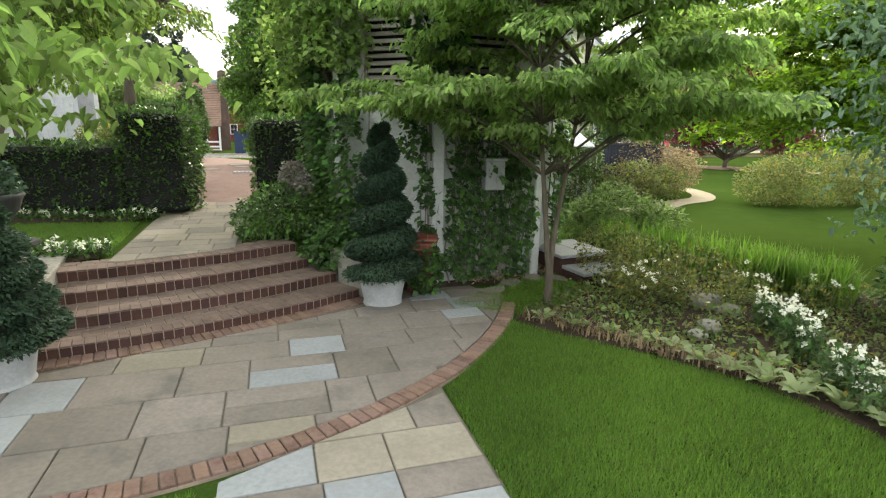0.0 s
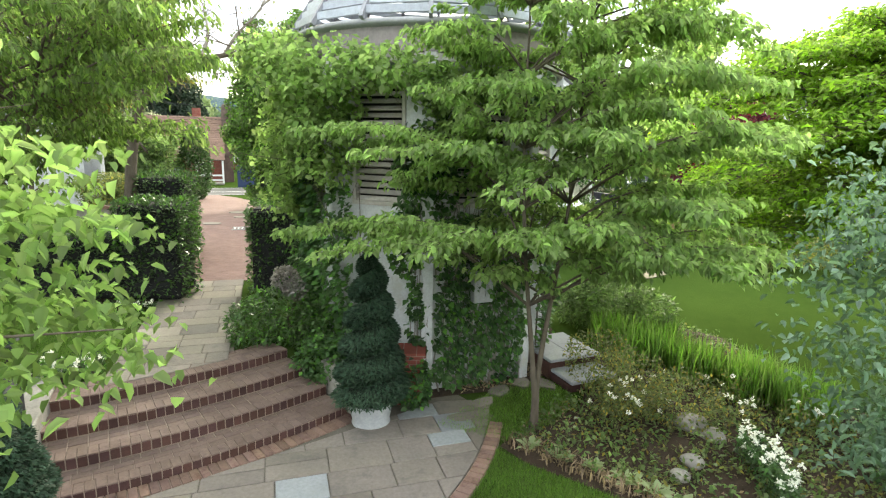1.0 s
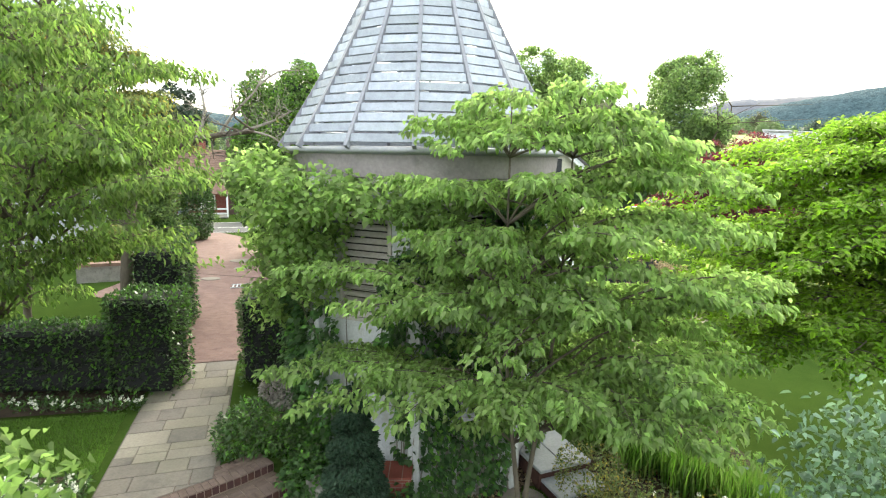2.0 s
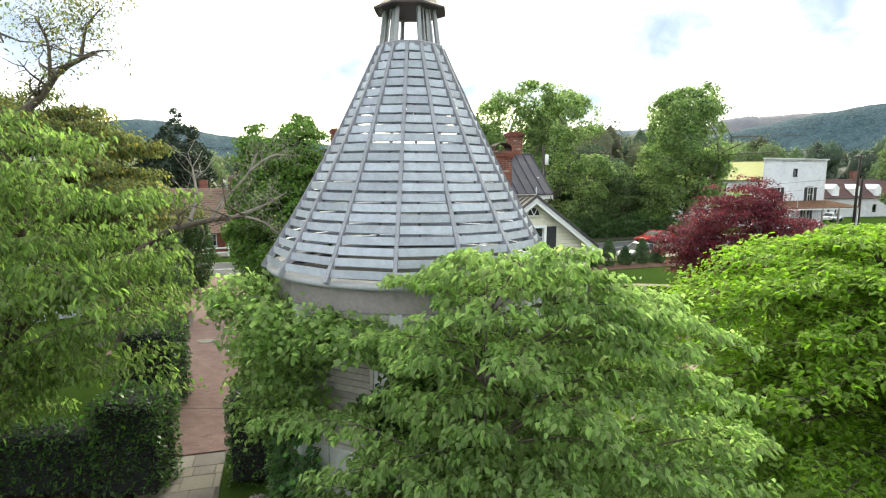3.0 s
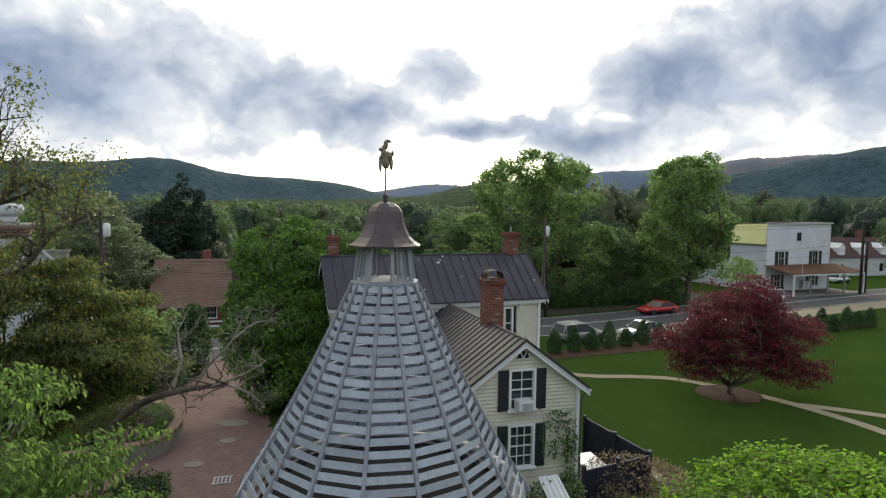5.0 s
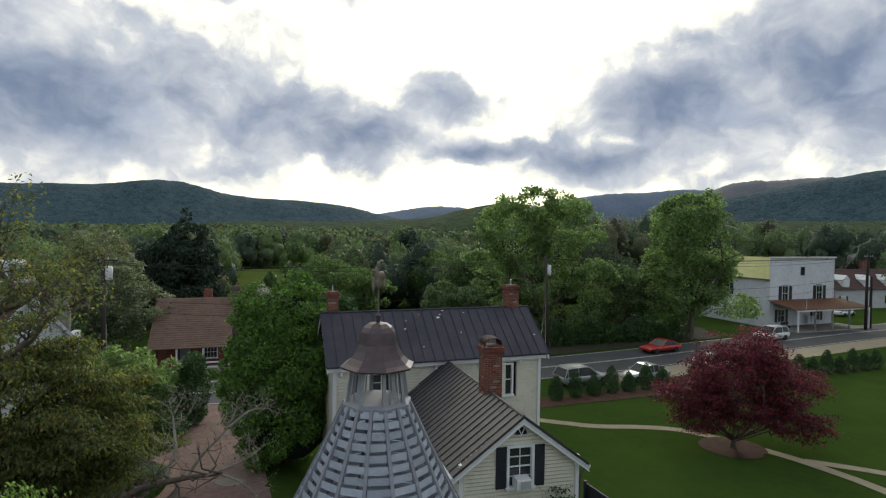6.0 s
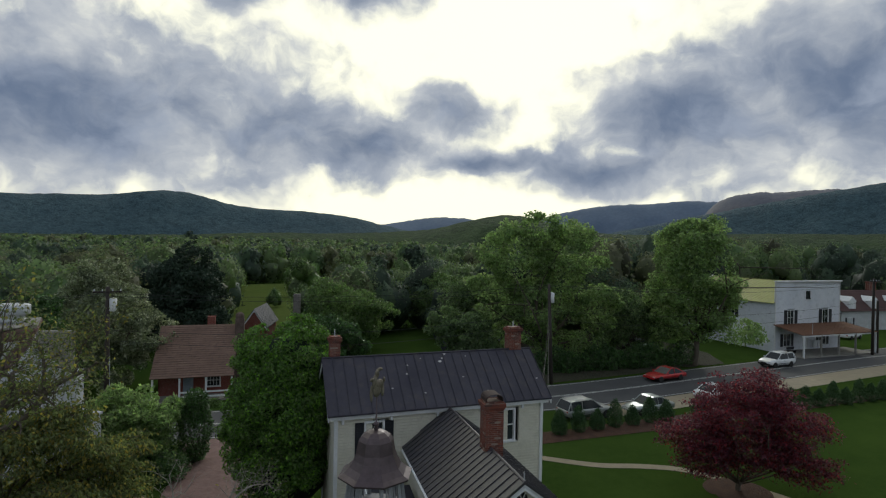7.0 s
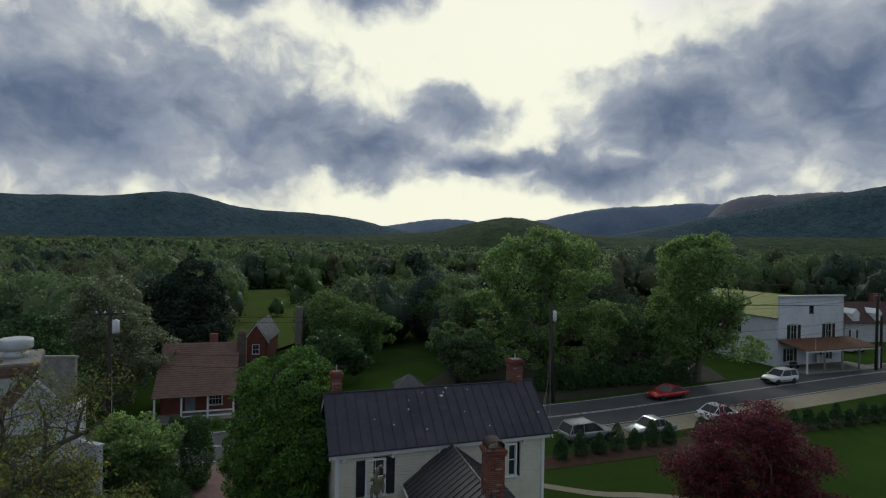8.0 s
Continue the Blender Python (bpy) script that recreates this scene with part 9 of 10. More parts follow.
bush("smoke_bush", "large russet-leaved shrub beside the sand path", (8.0, 20.6, 0.1), [(0, 0, 1.0, 1.9, 1.3, 1.0), (-1.2, 0.2, 0.8, 1.1, 1.0, 0.8), (1.2, 0.2, 0.9, 1.0, 1.0, 0.8)], L_RUST, 7000, (0.12, 0.05), 0.1, 98)
bush("lawn_shrub", "loose green shrub standing in the lawn", (13.2, 18.4, 0.1), [(0, 0, 0.9, 2.0, 1.3, 1.0), (-1.8, -0.2, 0.7, 1.1, 0.9, 0.8), (2.0, 0.2, 0.9, 1.6, 1.2, 0.9)], L_OLIVE, 13000, (0.11, 0.05), 0.1, 99)
bush("lawn_shrub", "dense green shrub near the yard fence", (6.9, 18.6, 0.05), [(0, 0, 0.7, 1.3, 0.8, 0.7), (1.2, 0.6, 0.6, 0.9, 0.8, 0.6)], L_OLIVE, 4200, (0.11, 0.06), 0.1, 100)
bush("lawn_shrub", "leafy climber on the wing's garden corner", (5.3, 18.7, 0.0), [(0.0, -0.1, 1.6, 0.5, 0.4, 0.9), (-0.9, -0.5, 1.5, 0.6, 0.4, 0.8), (0, 0, 0.6, 0.8, 0.5, 0.6)], L_MID, 2600, (0.12, 0.08), 0.3, 101, "vine")


def blades(name, label, spots, leaf, n, length, width, seed, up=1.0, category="plant", kind="", arch=0.5, parent=None):
    """Sword-shaped leaves rising from spots (x, y, radius)."""
    r = np.random.default_rng(seed)
    o = np.array(spots)
    k = r.choice(len(o), n, p=o[:, 2] ** 2 / (o[:, 2] ** 2).sum())
    a, d = r.uniform(0, 2 * math.pi, n), np.sqrt(r.random(n)) * o[k, 2]
    x, y = o[k, 0] + d * np.cos(a), o[k, 1] + d * np.sin(a)
    base = np.stack([x, y, ground_z(x, y) - 0.005], 1)
    b = r.uniform(0, 2 * math.pi, n)
    ln = length * (0.6 + 0.6 * r.random(n))
    tilt = arch * (0.15 + 0.85 * r.random(n))
    out = np.stack([np.cos(b), np.sin(b), np.zeros(n)], 1)
    sd = np.stack([-np.sin(b), np.cos(b), np.zeros(n)], 1) * (width / 2)
    upv = np.array([0, 0, 1.0])
    m1 = base + (upv * 0.55 + out * 0.18 * tilt[:, None]) * ln[:, None]
    tip = base + (upv * (1.0 - 0.25 * tilt[:, None]) + out * 0.65 * tilt[:, None]) * ln[:, None]
    v = np.stack([base - sd, base + sd, m1 + sd * 0.9, m1 - sd * 0.9, tip], 1).reshape(-1, 3)
    i = np.arange(n)[:, None] * 5
    f4 = np.concatenate([i, i + 1, i + 2, i + 3], 1)
    f3 = np.concatenate([i + 3, i + 2, i + 4, i + 4], 1)
    me = bpy.data.meshes.new(name)
    faces = [tuple(q) for q in f4.tolist()] + [tuple(q[:3]) for q in f3.tolist()]
    if parent:
        me.from_pydata(v.tolist(), [], faces)
        me.materials.append(leaf)
        me.update()
        return part(name, me, leaf, parent)
    me.from_pydata(v.tolist(), [], faces)
    me.materials.append(leaf)
    me.update()
    return solid(name, me, leaf, label, category, "", kind)


iris = thing("iris_clump", "tall clump of green iris swords in the border", "plant")
for k_, q_ in enumerate(((4.3, 10.0, 0.55), (4.95, 9.3, 0.55), (5.5, 8.5, 0.5), (5.9, 7.8, 0.45), (3.9, 10.8, 0.45))):
    for m_ in range(3):
        blades("leaf_fan", "", [(q_[0] + 0.2 * math.cos(2.1 * m_), q_[1] + 0.2 * math.sin(2.1 * m_), q_[2] * 0.75)], L_IRIS, 180, 0.75, 0.03, 1110 + 3 * k_ + m_, arch=0.6, parent=iris)
blades("daylily_clump", "green strappy leaves behind the border shrubs", [(5.9, 9.0, 0.4), (6.2, 8.2, 0.4), (4.9, 11.0, 0.5)], L_IRIS, 1100, 0.6, 0.025, 112, arch=0.9)


def hosta(name, label, spots, leaf, seed, size=0.22):
    """Rosettes of broad leaves, every leaf a piece."""
    r = np.random.default_rng(seed)
    g = Geo()
    g.add([(0, 0, 0), (0.3, 0.24, 0.06), (0.72, 0.22, 0.03), (1, 0, -0.2), (0.72, -0.22, 0.03), (0.3, -0.24, 0.06), (0.3, 0, 0), (0.72, 0, -0.04)],
          [(0, 6, 1), (1, 6, 7, 2), (2, 7, 3), (3, 7, 4), (4, 7, 6, 5), (5, 6, 0)])
    me = mesh_of("leaf", g, leaf, True)
    for x, y, k in spots:
        t = thing(name, label, "plant", (x, y, float(ground_z(x, y)) + 0.05), 0, "edging plants")
        for i in range(int(12 * k) + 2):
            s = size * k * (0.7 + 0.5 * r.random())
            ob = part("leaf", me, leaf, t)
            ob.matrix_basis = pose(0, 0, 0, 0, 0, 137.5 * i + 20 * r.random()) @ pose(0.03, 0, 0, 12 * r.normal(), -20 - 45 * r.random(), 0) @ Matrix.Diagonal((s, s, s, 1))


edge = [(1.55, 6.85), (1.85, 6.62), (2.2, 6.38), (2.55, 6.1), (2.85, 5.85), (3.1, 5.6), (3.35, 5.35), (3.55, 5.08), (3.72, 4.82), (3.88, 4.52), (4.0, 4.22), (4.12, 3.9)]
hosta("hosta", "pale broad-leaved hosta edging the lawn", [(x + 0.1 * math.sin(7 * i), y, 0.75 + 0.35 * (i / 12) + 0.2 * math.sin(3.1 * i)) for i, (x, y) in enumerate(edge)], L_HOSTA, 121)
hosta("hosta", "pale broad-leaved hosta edging the lawn", [(3.75 + 0.12 * i, 5.45 - 0.45 * i, 0.9) for i in range(4)], L_HOSTA, 122)
blades("spent_bulbs", "withered brown bulb leaves along the border edge", [(1.45 + 0.2 * i, 7.0 - 0.17 * i, 0.2) for i in range(12)], L_DRY, 700, 0.2, 0.02, 123, arch=1.6, kind="stuff")
def cover(name, label, outline, leaf, n, size, seed, height=0.14):
    """Low ground cover over an outline."""
    r = np.random.default_rng(seed)
    P = np.array(outline)
    x, y = r.uniform(P[:, 0].min(), P[:, 0].max(), n), r.uniform(P[:, 1].min(), P[:, 1].max(), n)
    k = in_poly(x, y, outline) & (lumpy(np.stack([x * 2, y * 2, x], 1), 0.6, seed) > -0.45)
    x, y = x[k], y[k]
    hgt = height * (0.3 + 0.7 * r.random(len(x))) * (1 + 0.6 * lumpy(np.stack([x, y, y], 1), 0.4, seed))
    v, f = leaves_at(r, np.stack([x, y, ground_z(x, y) + 0.03 + np.maximum(hgt, 0.02)], 1), size[0], size[1], 0.1, 1.0)
    return solid(name, numpy_mesh(name, v, f, leaf), leaf, label, "ground cover", "", "stuff")


def in_poly(x, y, P):
    inside = np.zeros(len(x), bool)
    for i in range(len(P)):
        (ax, ay), (bx, by) = P[i], P[(i + 1) % len(P)]
        inside ^= ((ay > y) != (by > y)) & (x < (bx - ax) * (y - ay) / (by - ay + 1e-12) + ax)
    return inside


BORDER = [(1.3, 7.1), (1.9, 6.5), (2.6, 5.95), (3.2, 5.45), (3.7, 4.8), (4.1, 4.0), (4.3, 3.0), (7.3, 3.3), (7.0, 8.0), (6.4, 9.4), (6.3, 11.2), (5.0, 12.6), (4.2, 12.3), (3.5, 10.4), (2.6, 8.4), (1.9, 7.8)]
cover("ground_cover", "low olive ground cover filling the border", BORDER, L_OLIVE, 16000, (0.07, 0.04), 124, 0.16)
cover("ground_cover", "green ground cover between the border shrubs", BORDER, L_MID, 9000, (0.09, 0.05), 125, 0.2)
cover("ground_cover", "withered leaves and litter along the border", BORDER, L_DRY, 5000, (0.06, 0.03), 126, 0.05)
cover("ground_cover", "reddish litter at the foot of the tower", [(0.1, 8.3), (1.6, 8.8), (2.4, 9.5), (2.2, 9.9), (0.2, 8.9)], L_DRY, 2500, (0.06, 0.03), 127, 0.06)
# rocks of the border and the slate steps to the side door
for i, (x, y, s) in enumerate(((4.05, 7.45, 0.24), (4.2, 7.15, 0.17), (3.6, 6.5, 0.15), (3.3, 6.2, 0.12))):
    bm = bmesh.new()
    bmesh.ops.create_icosphere(bm, subdivisions=3, radius=s)
    for w in bm.verts:
        w.co *= 1 + 0.25 * noise.noise(w.co * 6 + Vector((i, 0, 0)))
        w.co.z *= 0.6
    ob = new("garden_rock", mesh_of("garden_rock", bm, STONE, True))
    ob.matrix_basis = pose(x, y, 0.1, 0, 0, 40 * i)
    tagged(ob, "rounded grey stone set in the border", "rock", "border stones")
SS = thing("slate_steps", "two slate-topped steps beside the tower", "steps", (2.62, 9.75, 0), 22)
for k, (y, w, h) in enumerate(((-0.62, 0.95, 0.16), (0.15, 1.05, 0.34))):
    g = Geo()
    g.box((0, y, h / 2 - 0.05), (w, 0.7 + 0.4 * k, h + 0.0), None, 0.01)
    st_ = part("riser", g, BRICK_DARK, SS, "dark brick riser")
    for j in (-1, 1):
        g = Geo()
        g.box((j * w * 0.255, y - 0.02, h), (w * 0.5, 0.76 + 0.4 * k, 0.06), None, 0.012)
        part("slab", g, SLATE, st_, "grey slate slab")
for i, (x, y) in enumerate(((0.72, 7.75), (1.02, 8.2), (1.35, 8.65), (1.75, 9.0), (2.15, 8.95))):
    g = Geo()
    ring = [((0.24 + 0.05 * math.sin(3 * a + i)) * math.cos(a), (0.15 + 0.03 * math.cos(2 * a + i)) * math.sin(a)) for a in np.linspace(0, 5.7, 10)]
    g.prism(ring, -0.05, 0.045, None, 0.015)
    solid("stepping_stone", g, FLAG, "flat grey stepping stone in the grass", "stepping stone", "stepping stones", at=(x, y, 0), rz=20 + 25 * i)


# ---- grass blades on the near lawn ----
def grass(name, label, outline, n, seed, height=0.07):
    r = np.random.default_rng(seed)
    P = np.array(outline)
    x, y = r.uniform(P[:, 0].min(), P[:, 0].max(), n), r.uniform(P[:, 1].min(), P[:, 1].max(), n)
    k = in_poly(x, y, outline)
    x, y = x[k], y[k]
    n = len(x)
    b = r.uniform(0, 2 * math.pi, n)
    h = height * (0.6 + 0.7 * r.random(n))
    z = ground_z(x, y) - 0.02
    sd = np.stack([np.cos(b), np.sin(b), np.zeros(n)], 1) * 0.005
    base = np.stack([x, y, z], 1)
    tip = base + np.stack([r.normal(size=n) * 0.025, r.normal(size=n) * 0.025, h], 1)
    v = np.stack([base - sd, base + sd, tip], 1).reshape(-1, 3)
    f = np.arange(3 * n).reshape(n, 3)
    return solid(name, numpy_mesh(name, v, f, L_GRASS), L_GRASS, label, "grass", "", "stuff")


near_lawn = [(0.2, 4.95), (0.55, 5.6), (0.85, 6.3), (1.1, 6.95), (1.45, 6.55), (2.0, 6.2), (2.6, 5.75), (3.1, 5.35), (3.5, 4.9), (3.75, 4.45), (4.0, 3.9), (4.1, 2.4), (0.85, 2.4), (0.62, 3.3)]
grass("lawn_grass", "dense mown grass blades of the front lawn", near_lawn, 150000, 131)
grass("lawn_grass", "mown grass blades beside the patio edging", [(-3.4, 2.3), (-1.35, 2.3), (-1.62, 3.35), (-2.2, 3.0), (-3.2, 2.85)], 30000, 132)
grass("lawn_grass", "grass between the stepping stones", [(0.3, 7.5), (1.2, 7.1), (2.0, 7.5), (2.6, 8.4), (2.2, 9.2), (1.2, 8.6)], 26000, 133, 0.08)
grass("lawn_grass", "small square of mown grass on the terrace", [(-6.8, 8.4), (-4.95, 8.55), (-5.65, 10.65), (-9.2, 10.0), (-9.0, 8.6)], 60000, 134, 0.06)

# row of young shrubs along the street
for i, s in enumerate(np.linspace(0, 1, 22)):
    x = 9.4 + 33.5 * s
    y = 42.9 + 13.3 * s + 0.5 * math.sin(5 * s)
    if 19.2 < x < 33.0 and i % 3 == 1:
        continue
    k = 0.9 + 0.2 * math.sin(i * 2.7)
    bush("arborvitae", "young upright evergreen shrub in the mulch strip", (x, y, float(ground_z(x, y)) + 0.03), [(0, 0, 0.65 * k, 0.62, 0.62, 0.75 * k), (0, 0, 1.2 * k, 0.46, 0.46, 0.65 * k), (0, 0, 1.65 * k, 0.24, 0.24, 0.4)], L_CONIFER, 3200, (0.12, 0.05), -0.3, 200 + i, "shrub", "street shrub row", 3, 0.15, 0.3, 0.6)

# hedge and trees across the street
bush("roadside_hedge", "tall untrimmed dark hedge across the street", (20.5, 66.6, 0), [(1.55 * k - 9.3, 0.56 * k - 3.4 + 0.3 * math.sin(2.3 * k), 1.15 + 0.25 * math.sin(1.7 * k), 1.3, 1.1, 1.35 + 0.3 * math.sin(1.7 * k)) for k in range(13)], L_DARK, 15000, (0.28, 0.16), 0.1, 141, "hedge", stems=9)


# ---- slats of the cone ----
def build_slats():
    front, rest = [], Geo()
    sector = 360 / CONE_N
    for row in range(ROWS):
        k0 = (row + 0.12) / ROWS
        r0, z0 = cone_r(k0)
        r1, z1 = cone_r(k0)[0] - 0.018, z0 + 0.116
        ca = math.cos(radians(sector / 2))
        h0 = r0 * math.sin(radians(sector / 2)) - 0.02
        h1 = h0 - 0.012
        # each board stands steeper than the cone, like a louvre
        a, b = r0 * ca - 0.012, r1 * ca - 0.012
        th = 0.026
        g = Geo()
        g.ring_stack([[(a, -h0, z0), (a, h0, z0), (a - th, h0, z0 - 0.012), (a - th, -h0, z0 - 0.012)], [(b, -h1, z1), (b, h1, z1), (b - th, h1, z1 - 0.012), (b - th, -h1, z1 - 0.012)]])
        me = mesh_of("slat", g, SLAT)
        for i in range(CONE_N):
            rz = FIRST + sector * (i + 0.5)
            # the boards on the north-west side, turned from the garden, are joined below
            away = math.cos(radians(rz - 90)) > 0.62 and row > 0
            wob = pose(0.004 * math.sin(row * 3.1 + i), 0, 0.004 * math.sin(row * 1.7 + 5 * i), 0.12 * math.sin(i * 7.7 + row), 0, 0)
            m = pose(0, 0, 0, 0, 0, rz) @ wob
            if away:
                rest.add(g.v, g.f, m)
            else:
                part("slat", me, SLAT, tower).matrix_basis = m
    q = part("far_slats", rest, SLAT, tower, "silvered boards on the far side of the cone")
    tagged(q, kind="stuff")


build_slats()


# ---- paving slabs ----
def slab_world(u, w):
    return (SLAB_U[0] * u + SLAB_W[0] * w, SLAB_U[1] * u + SLAB_W[1] * w)


def ashlar(r, u0, u1, w0, w1, row=(0.5, 0.9), size=(0.55, 1.25)):
    """Rows of random rectangular slabs, some rows split in two."""
    out = []
    w = w0
    while w < w1 - 0.15:
        h = min(r.uniform(*row), w1 - w)
        if w1 - (w + h) < 0.2:
            h = w1 - w
        u = u0 - r.random() * 0.3
        while u < u1:
            d = r.uniform(*size)
            a, b = max(u, u0), min(u + d, u1)
            if b - a > 0.08:
                if h > 0.55 and r.random() < 0.35:
                    k = h * r.uniform(0.4, 0.6)
                    out += [(a, b, w, w + k), (a, b, w + k, w + h)]
                else:
                    out.append((a, b, w, w + h))
            u += d
        w += h
    return out


def lay(parent, rects, keep, z_of, mats, r, gap=0.007):
    for a, b, c, d in rects:
        poly = [slab_world(u, w) for u, w in ((a + gap, c + gap), (b - gap, c + gap), (b - gap, d - gap), (a + gap, d - gap))]
        poly = dot_poly_clip(poly, keep)
        if len(poly) < 3:
            continue
        area = abs(sum(p[0] * q[1] - q[0] * p[1] for p, q in zip(poly, poly[1:] + poly[:1]))) / 2
        if area < 0.01:
            continue
        cx, cy = sum(p[0] for p in poly) / len(poly), sum(p[1] for p in poly) / len(poly)
        z = float(z_of(cx, cy))
        g = Geo()
        g.prism([(x - cx, y - cy) for x, y in poly], -0.05, 0.0, None, 0.012)
        mat = mats[int(r.choice(len(mats), p=[0.87, 0.03, 0.10] if len(mats) == 3 else None))]
        ob = part("slab", g, mat, parent)
        ob.location = (cx, cy, z + 0.004 * r.random())


def circle_keep(c, radius, a0, a1, n, inside=True):
    s = -1 if inside else 1
    out = []
    for i in range(n):
        a = radians(a0 + (a1 - a0) * (i + 0.5) / n)
        out.append((c[0] + radius * math.cos(a), c[1] + radius * math.sin(a), s * math.cos(a), s * math.sin(a)))
    return out


r_ = np.random.default_rng(5)
bed = Geo()
bed.prism(arc_points(ARC_C, ARC_R, -80, -8, 20) + [(0.6, 8.6), (-0.9, 8.0), (-4.6, 5.2), (-6.0, 3.6)], -0.12, 0.008)
patio = solid("patio", bed, JOINT, "worn flagstone patio inside a brick edging", "patio", kind="structure")
step_keep = []
a_s = radians(-54)
step_keep.append((STEP_C[0] + STEP_R * math.cos(a_s), STEP_C[1] + STEP_R * math.sin(a_s), math.cos(a_s), math.sin(a_s)))
lay(patio, ashlar(r_, -5.0, 3.6, 3.2, 9.0, (0.42, 0.72), (0.42, 0.95)), circle_keep(ARC_C, ARC_R - 0.12, -84, -6, 16) + [(STEP_C[0] + STEP_R * math.cos(radians(q)), STEP_C[1] + STEP_R * math.sin(radians(q)), math.cos(radians(q)), math.sin(radians(q))) for q in (-54,)] + [(0.9, 8.3, 0.1, -1.0)],
    lambda x, y: 0.028, [FLAG, FLAG_TAN, FLAG_BLUE], r_)
walkbed = Geo()
walkbed.prism([slab_world(u, w) for u, w in ((-0.50, -2.6), (1.52, -2.6), (1.52, 4.8), (-0.50, 3.6))], -0.12, 0.004)
front_walk = solid("front_walk", walkbed, JOINT, "flagstone walk leading up to the patio", "path", kind="structure")
lay(front_walk, ashlar(r_, -0.48, 1.5, -2.6, 5.0, (0.5, 0.75), (0.5, 0.95)), [(ARC_C[0] + (ARC_R + 0.11) * math.cos(radians(q)), ARC_C[1] + (ARC_R + 0.11) * math.sin(radians(q)), math.cos(radians(q)), math.sin(radians(q))) for q in (-50,)],
    lambda x, y: 0.024, [FLAG, FLAG_BLUE, FLAG_TAN, FLAG_BLUE], r_)
pathbed = Geo()
pathbed.prism(dot_poly_clip([slab_world(u, w) for u, w in ((-2.26, 8.0), (-0.5, 8.0), (-0.6, 14.3), (-2.26, 14.3))], [(STEP_C[0] + (STEP_R - 2.05) * math.cos(radians(q)), STEP_C[1] + (STEP_R - 2.05) * math.sin(radians(q)), -math.cos(radians(q)), -math.sin(radians(q))) for q in (-62, -56, -50, -46)]), 0.40, 0.592)
terrace_path = solid("terrace_path", pathbed, JOINT, "pale flagstone path from the steps to the drive", "path", kind="structure")
lay(terrace_path, ashlar(r_, -2.24, -0.58, 7.9, 14.2, (0.38, 0.6), (0.45, 0.9)), [(STEP_C[0] + (STEP_R - 2.1) * math.cos(radians(q)), STEP_C[1] + (STEP_R - 2.1) * math.sin(radians(q)), -math.cos(radians(q)), -math.sin(radians(q))) for q in (-62, -56, -50, -46)],
    lambda x, y: 0.612, [FLAG, FLAG_TAN], r_)

# ---- brick steps and edgings ----
def brick_mesh(w, d, h, mat):
    g = Geo()
    g.box((0, 0, 0), (w, d, h), None, 0.007)
    return mesh_of("brick", g, mat)


def brick_row(parent, c, radius, a0, a1, pitch, depth, height, z, seed, mat=None, joint=0.010):
    """Bricks side by side along an arc; depth is measured towards the centre."""
    r = np.random.default_rng(seed)
    n = int(abs(radians(a1 - a0)) * radius / pitch)
    mat = mat or BRICK
    me = brick_mesh(pitch - joint, depth - joint * 0.8, height, mat)
    for i in range(n):
        a = a0 + (a1 - a0) * (i + 0.5) / n
        ob = part("brick", me, mat, parent)
        rr = radius - depth / 2
        ob.matrix_basis = pose(c[0] + rr * math.cos(radians(a)), c[1] + rr * math.sin(radians(a)), z - height / 2 + 0.004 * 0.5 * r.normal(), r.normal() * 0.3, r.normal() * 0.3, a + 90 + r.normal() * 0.5)


A0, A1 = -66.5, -43.0
base = Geo()
base.prism(arc_points(STEP_C, STEP_R - 0.005, A0, A1, 24) + arc_points(STEP_C, STEP_R - 2.3, A1, A0, 24), -0.1, 0.012)
apron = solid("brick_apron", base, MORTAR, "flat brick course at the foot of the steps", "steps", kind="structure")
brick_row(apron, STEP_C, STEP_R, A0, A1, 0.112, 0.25, 0.06, 0.036, 31)
for k in range(4):
    rad = STEP_R - 0.25 - 0.54 * k
    top = 0.15 * (k + 1)
    g = Geo()
    inner = STEP_R - 2.3
    g.prism(arc_points(STEP_C, rad - 0.008, A0 + 0.4 * k, A1, 24) + arc_points(STEP_C, inner, A1, A0 + 0.4 * k, 24), -0.1, top - 0.012)
    st_ = solid("brick_step", g, MORTAR, "curved worn brick garden step", "steps", "brick steps", "structure")
    # dark riser and lighter tread colours carry the backlit shading of the step
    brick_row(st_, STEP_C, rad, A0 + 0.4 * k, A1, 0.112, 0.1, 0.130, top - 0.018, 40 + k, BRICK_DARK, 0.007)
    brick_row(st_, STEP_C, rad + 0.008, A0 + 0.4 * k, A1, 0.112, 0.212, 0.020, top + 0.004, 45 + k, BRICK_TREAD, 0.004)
    for j in range(3):
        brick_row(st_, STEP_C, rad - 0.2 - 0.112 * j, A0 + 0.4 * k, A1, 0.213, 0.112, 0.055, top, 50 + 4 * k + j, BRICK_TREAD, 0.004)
edging_base = Geo()
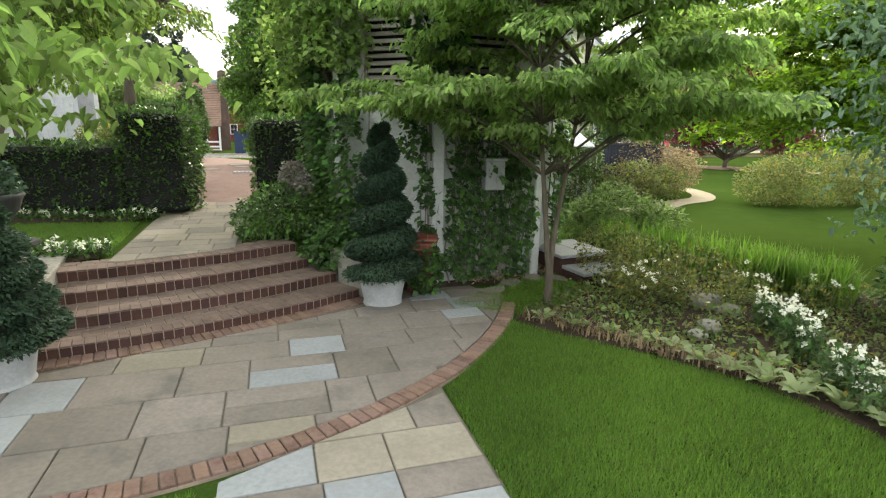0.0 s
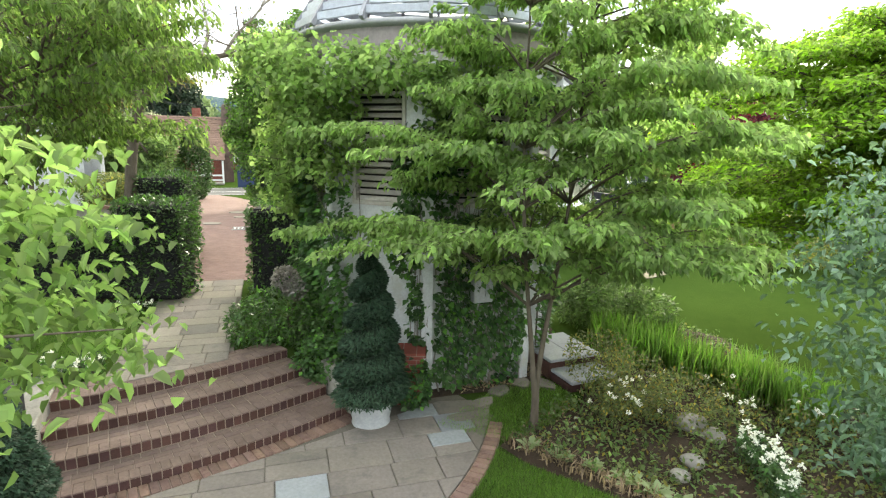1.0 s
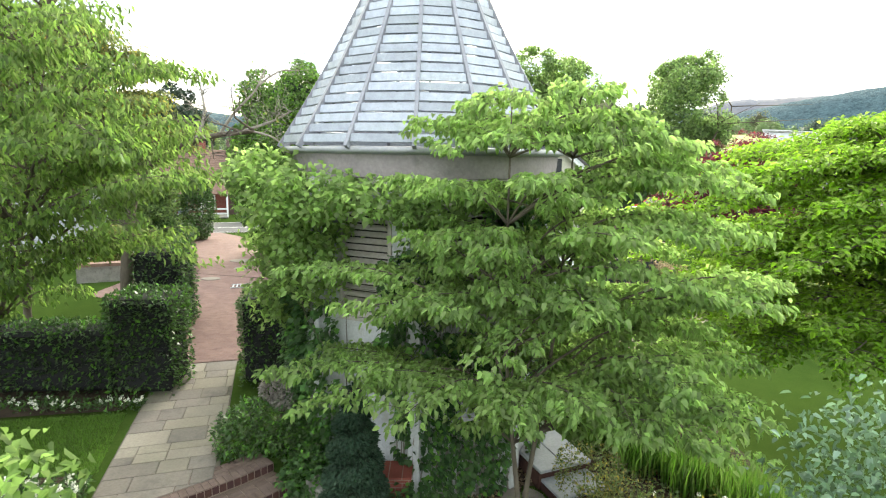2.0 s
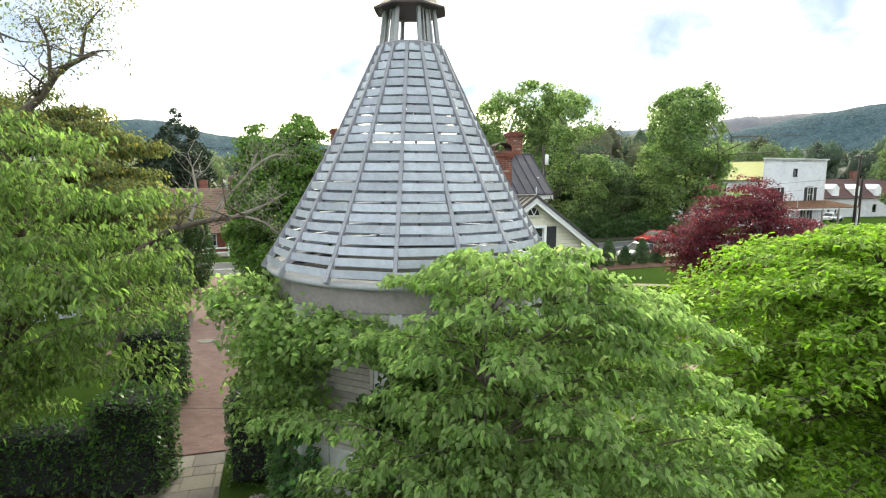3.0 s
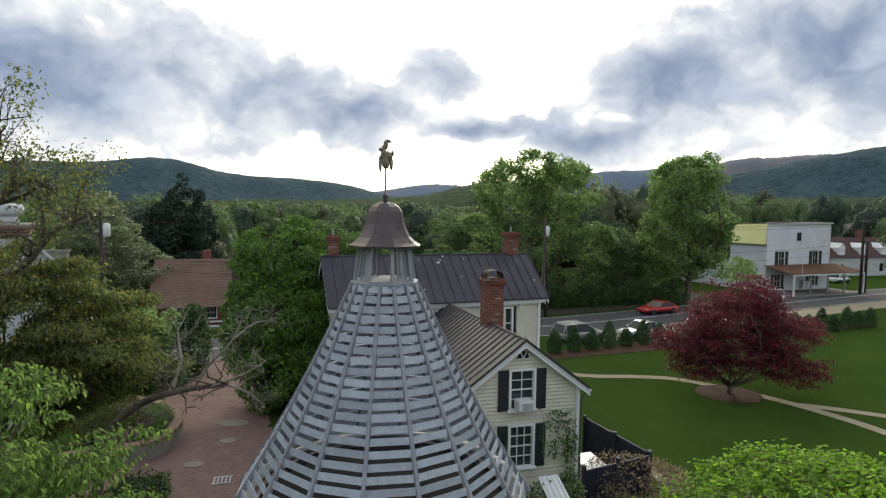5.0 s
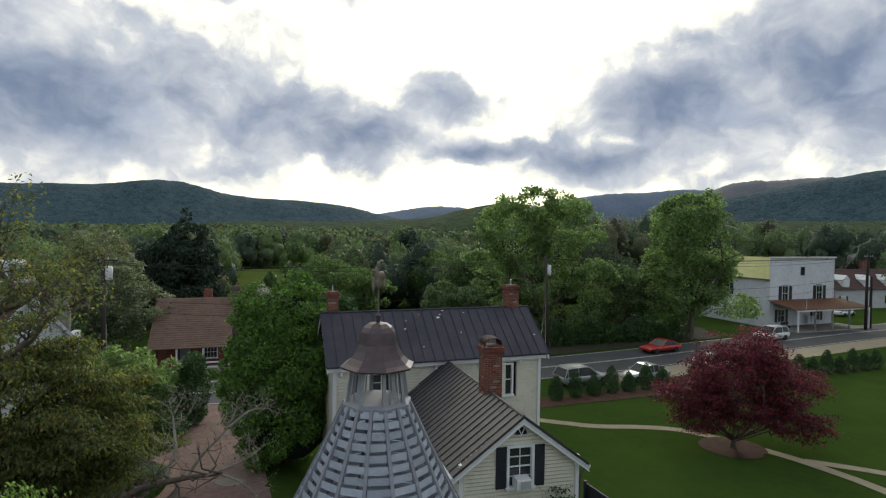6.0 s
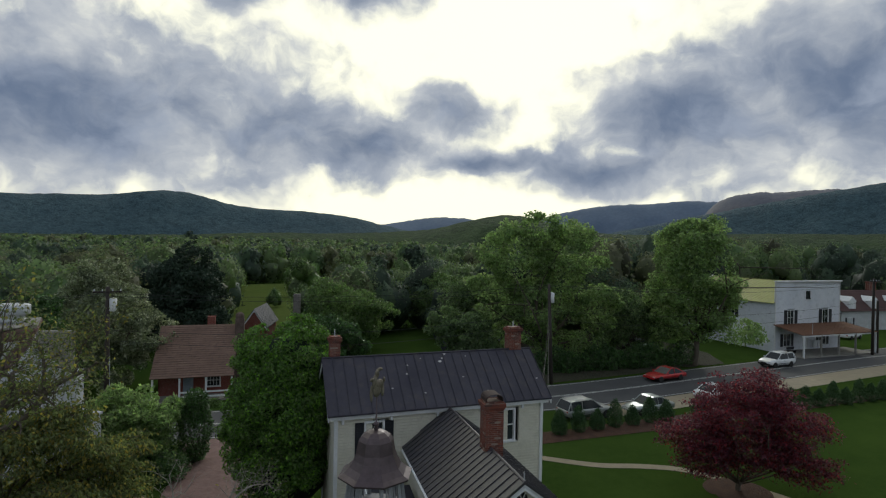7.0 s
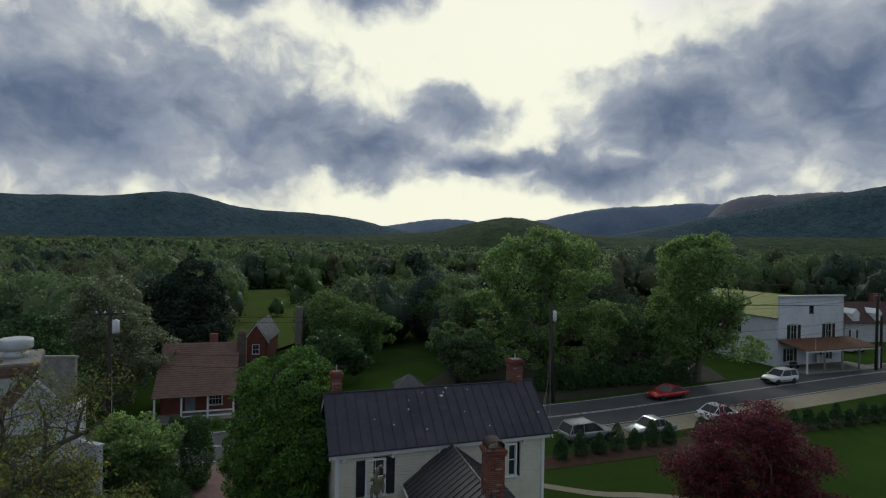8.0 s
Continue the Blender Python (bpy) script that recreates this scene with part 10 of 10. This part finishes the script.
edging_base.prism(arc_points(ARC_C, ARC_R + 0.1, -84, -10, 40) + arc_points(ARC_C, ARC_R - 0.11, -10, -84, 40), -0.1, 0.014)
edging = solid("brick_edging", edging_base, MORTAR, "curved brick edging round the patio", "edging", kind="structure")
brick_row(edging, ARC_C, ARC_R + 0.1, -84, -10, 0.112, 0.2, 0.06, 0.044, 81)
# low retaining ends of the steps
for (x, y), (w, d, h), rz in (((-1.02, 8.05), (0.3, 1.3, 0.62), 42), ((-5.0, 6.9), (0.34, 1.9, 0.66), 24)):
    g = Geo()
    g.box((0, 0, h / 2 - 0.05), (w, d, h + 0.1), None, 0.02)
    solid("step_cheek", g, STONE, "low stone cheek wall at the end of the steps", "wall", "step cheeks", "structure", (x, y, 0), rz)
# raised bed beside the drive
wall_line = smooth_line([(-13.6, 21.4), (-12.6, 21.85), (-11.75, 22.27), (-10.95, 22.85), (-10.56, 23.75), (-10.6, 24.67), (-11.0, 26.0), (-11.9, 27.2), (-13.2, 28.4), (-15, 29.2)], 40)
for nm, lo, hi, z0, z1, mat, lab in (("retaining_wall", 0.0, 0.34, -0.2, 0.62, STONE, "curved rendered retaining wall of the raised bed"), ("wall_coping", -0.04, 0.40, 0.62, 0.74, BRICK, "dark brick coping on the retaining wall")):
    t_ = unit(np.gradient(wall_line, axis=0))
    nn = np.stack([-t_[:, 1], t_[:, 0]], 1)
    g = Geo()
    gz = ground_z(wall_line[:, 0], wall_line[:, 1])
    rings = []
    for p, q, z in zip(wall_line, nn, gz):
        a, b = p + q * lo, p + q * hi
        rings.append([(*a, z + z0), (*b, z + z0), (*b, z + z1), (*a, z + z1)])
    g.ring_stack(rings)
    solid(nm, g, mat, lab, "wall", kind="structure")
bush("box_ball", "clipped box ball on the raised bed", (-11.95, 25.6, 0.9), [(0, 0, 0.45, 0.7, 0.7, 0.55)], L_MID, 1800, (0.08, 0.05), 0, 301, stems=0)
flower_patch("bedding_flowers", "mauve bedding flowers on the raised bed", [(-11.75 - 0.15 * i, 23.3 + 0.6 * i, 0.45) for i in range(4)], PETAL_PINK, L_DARK, 160, 0.95, 0.06, 302, 8)
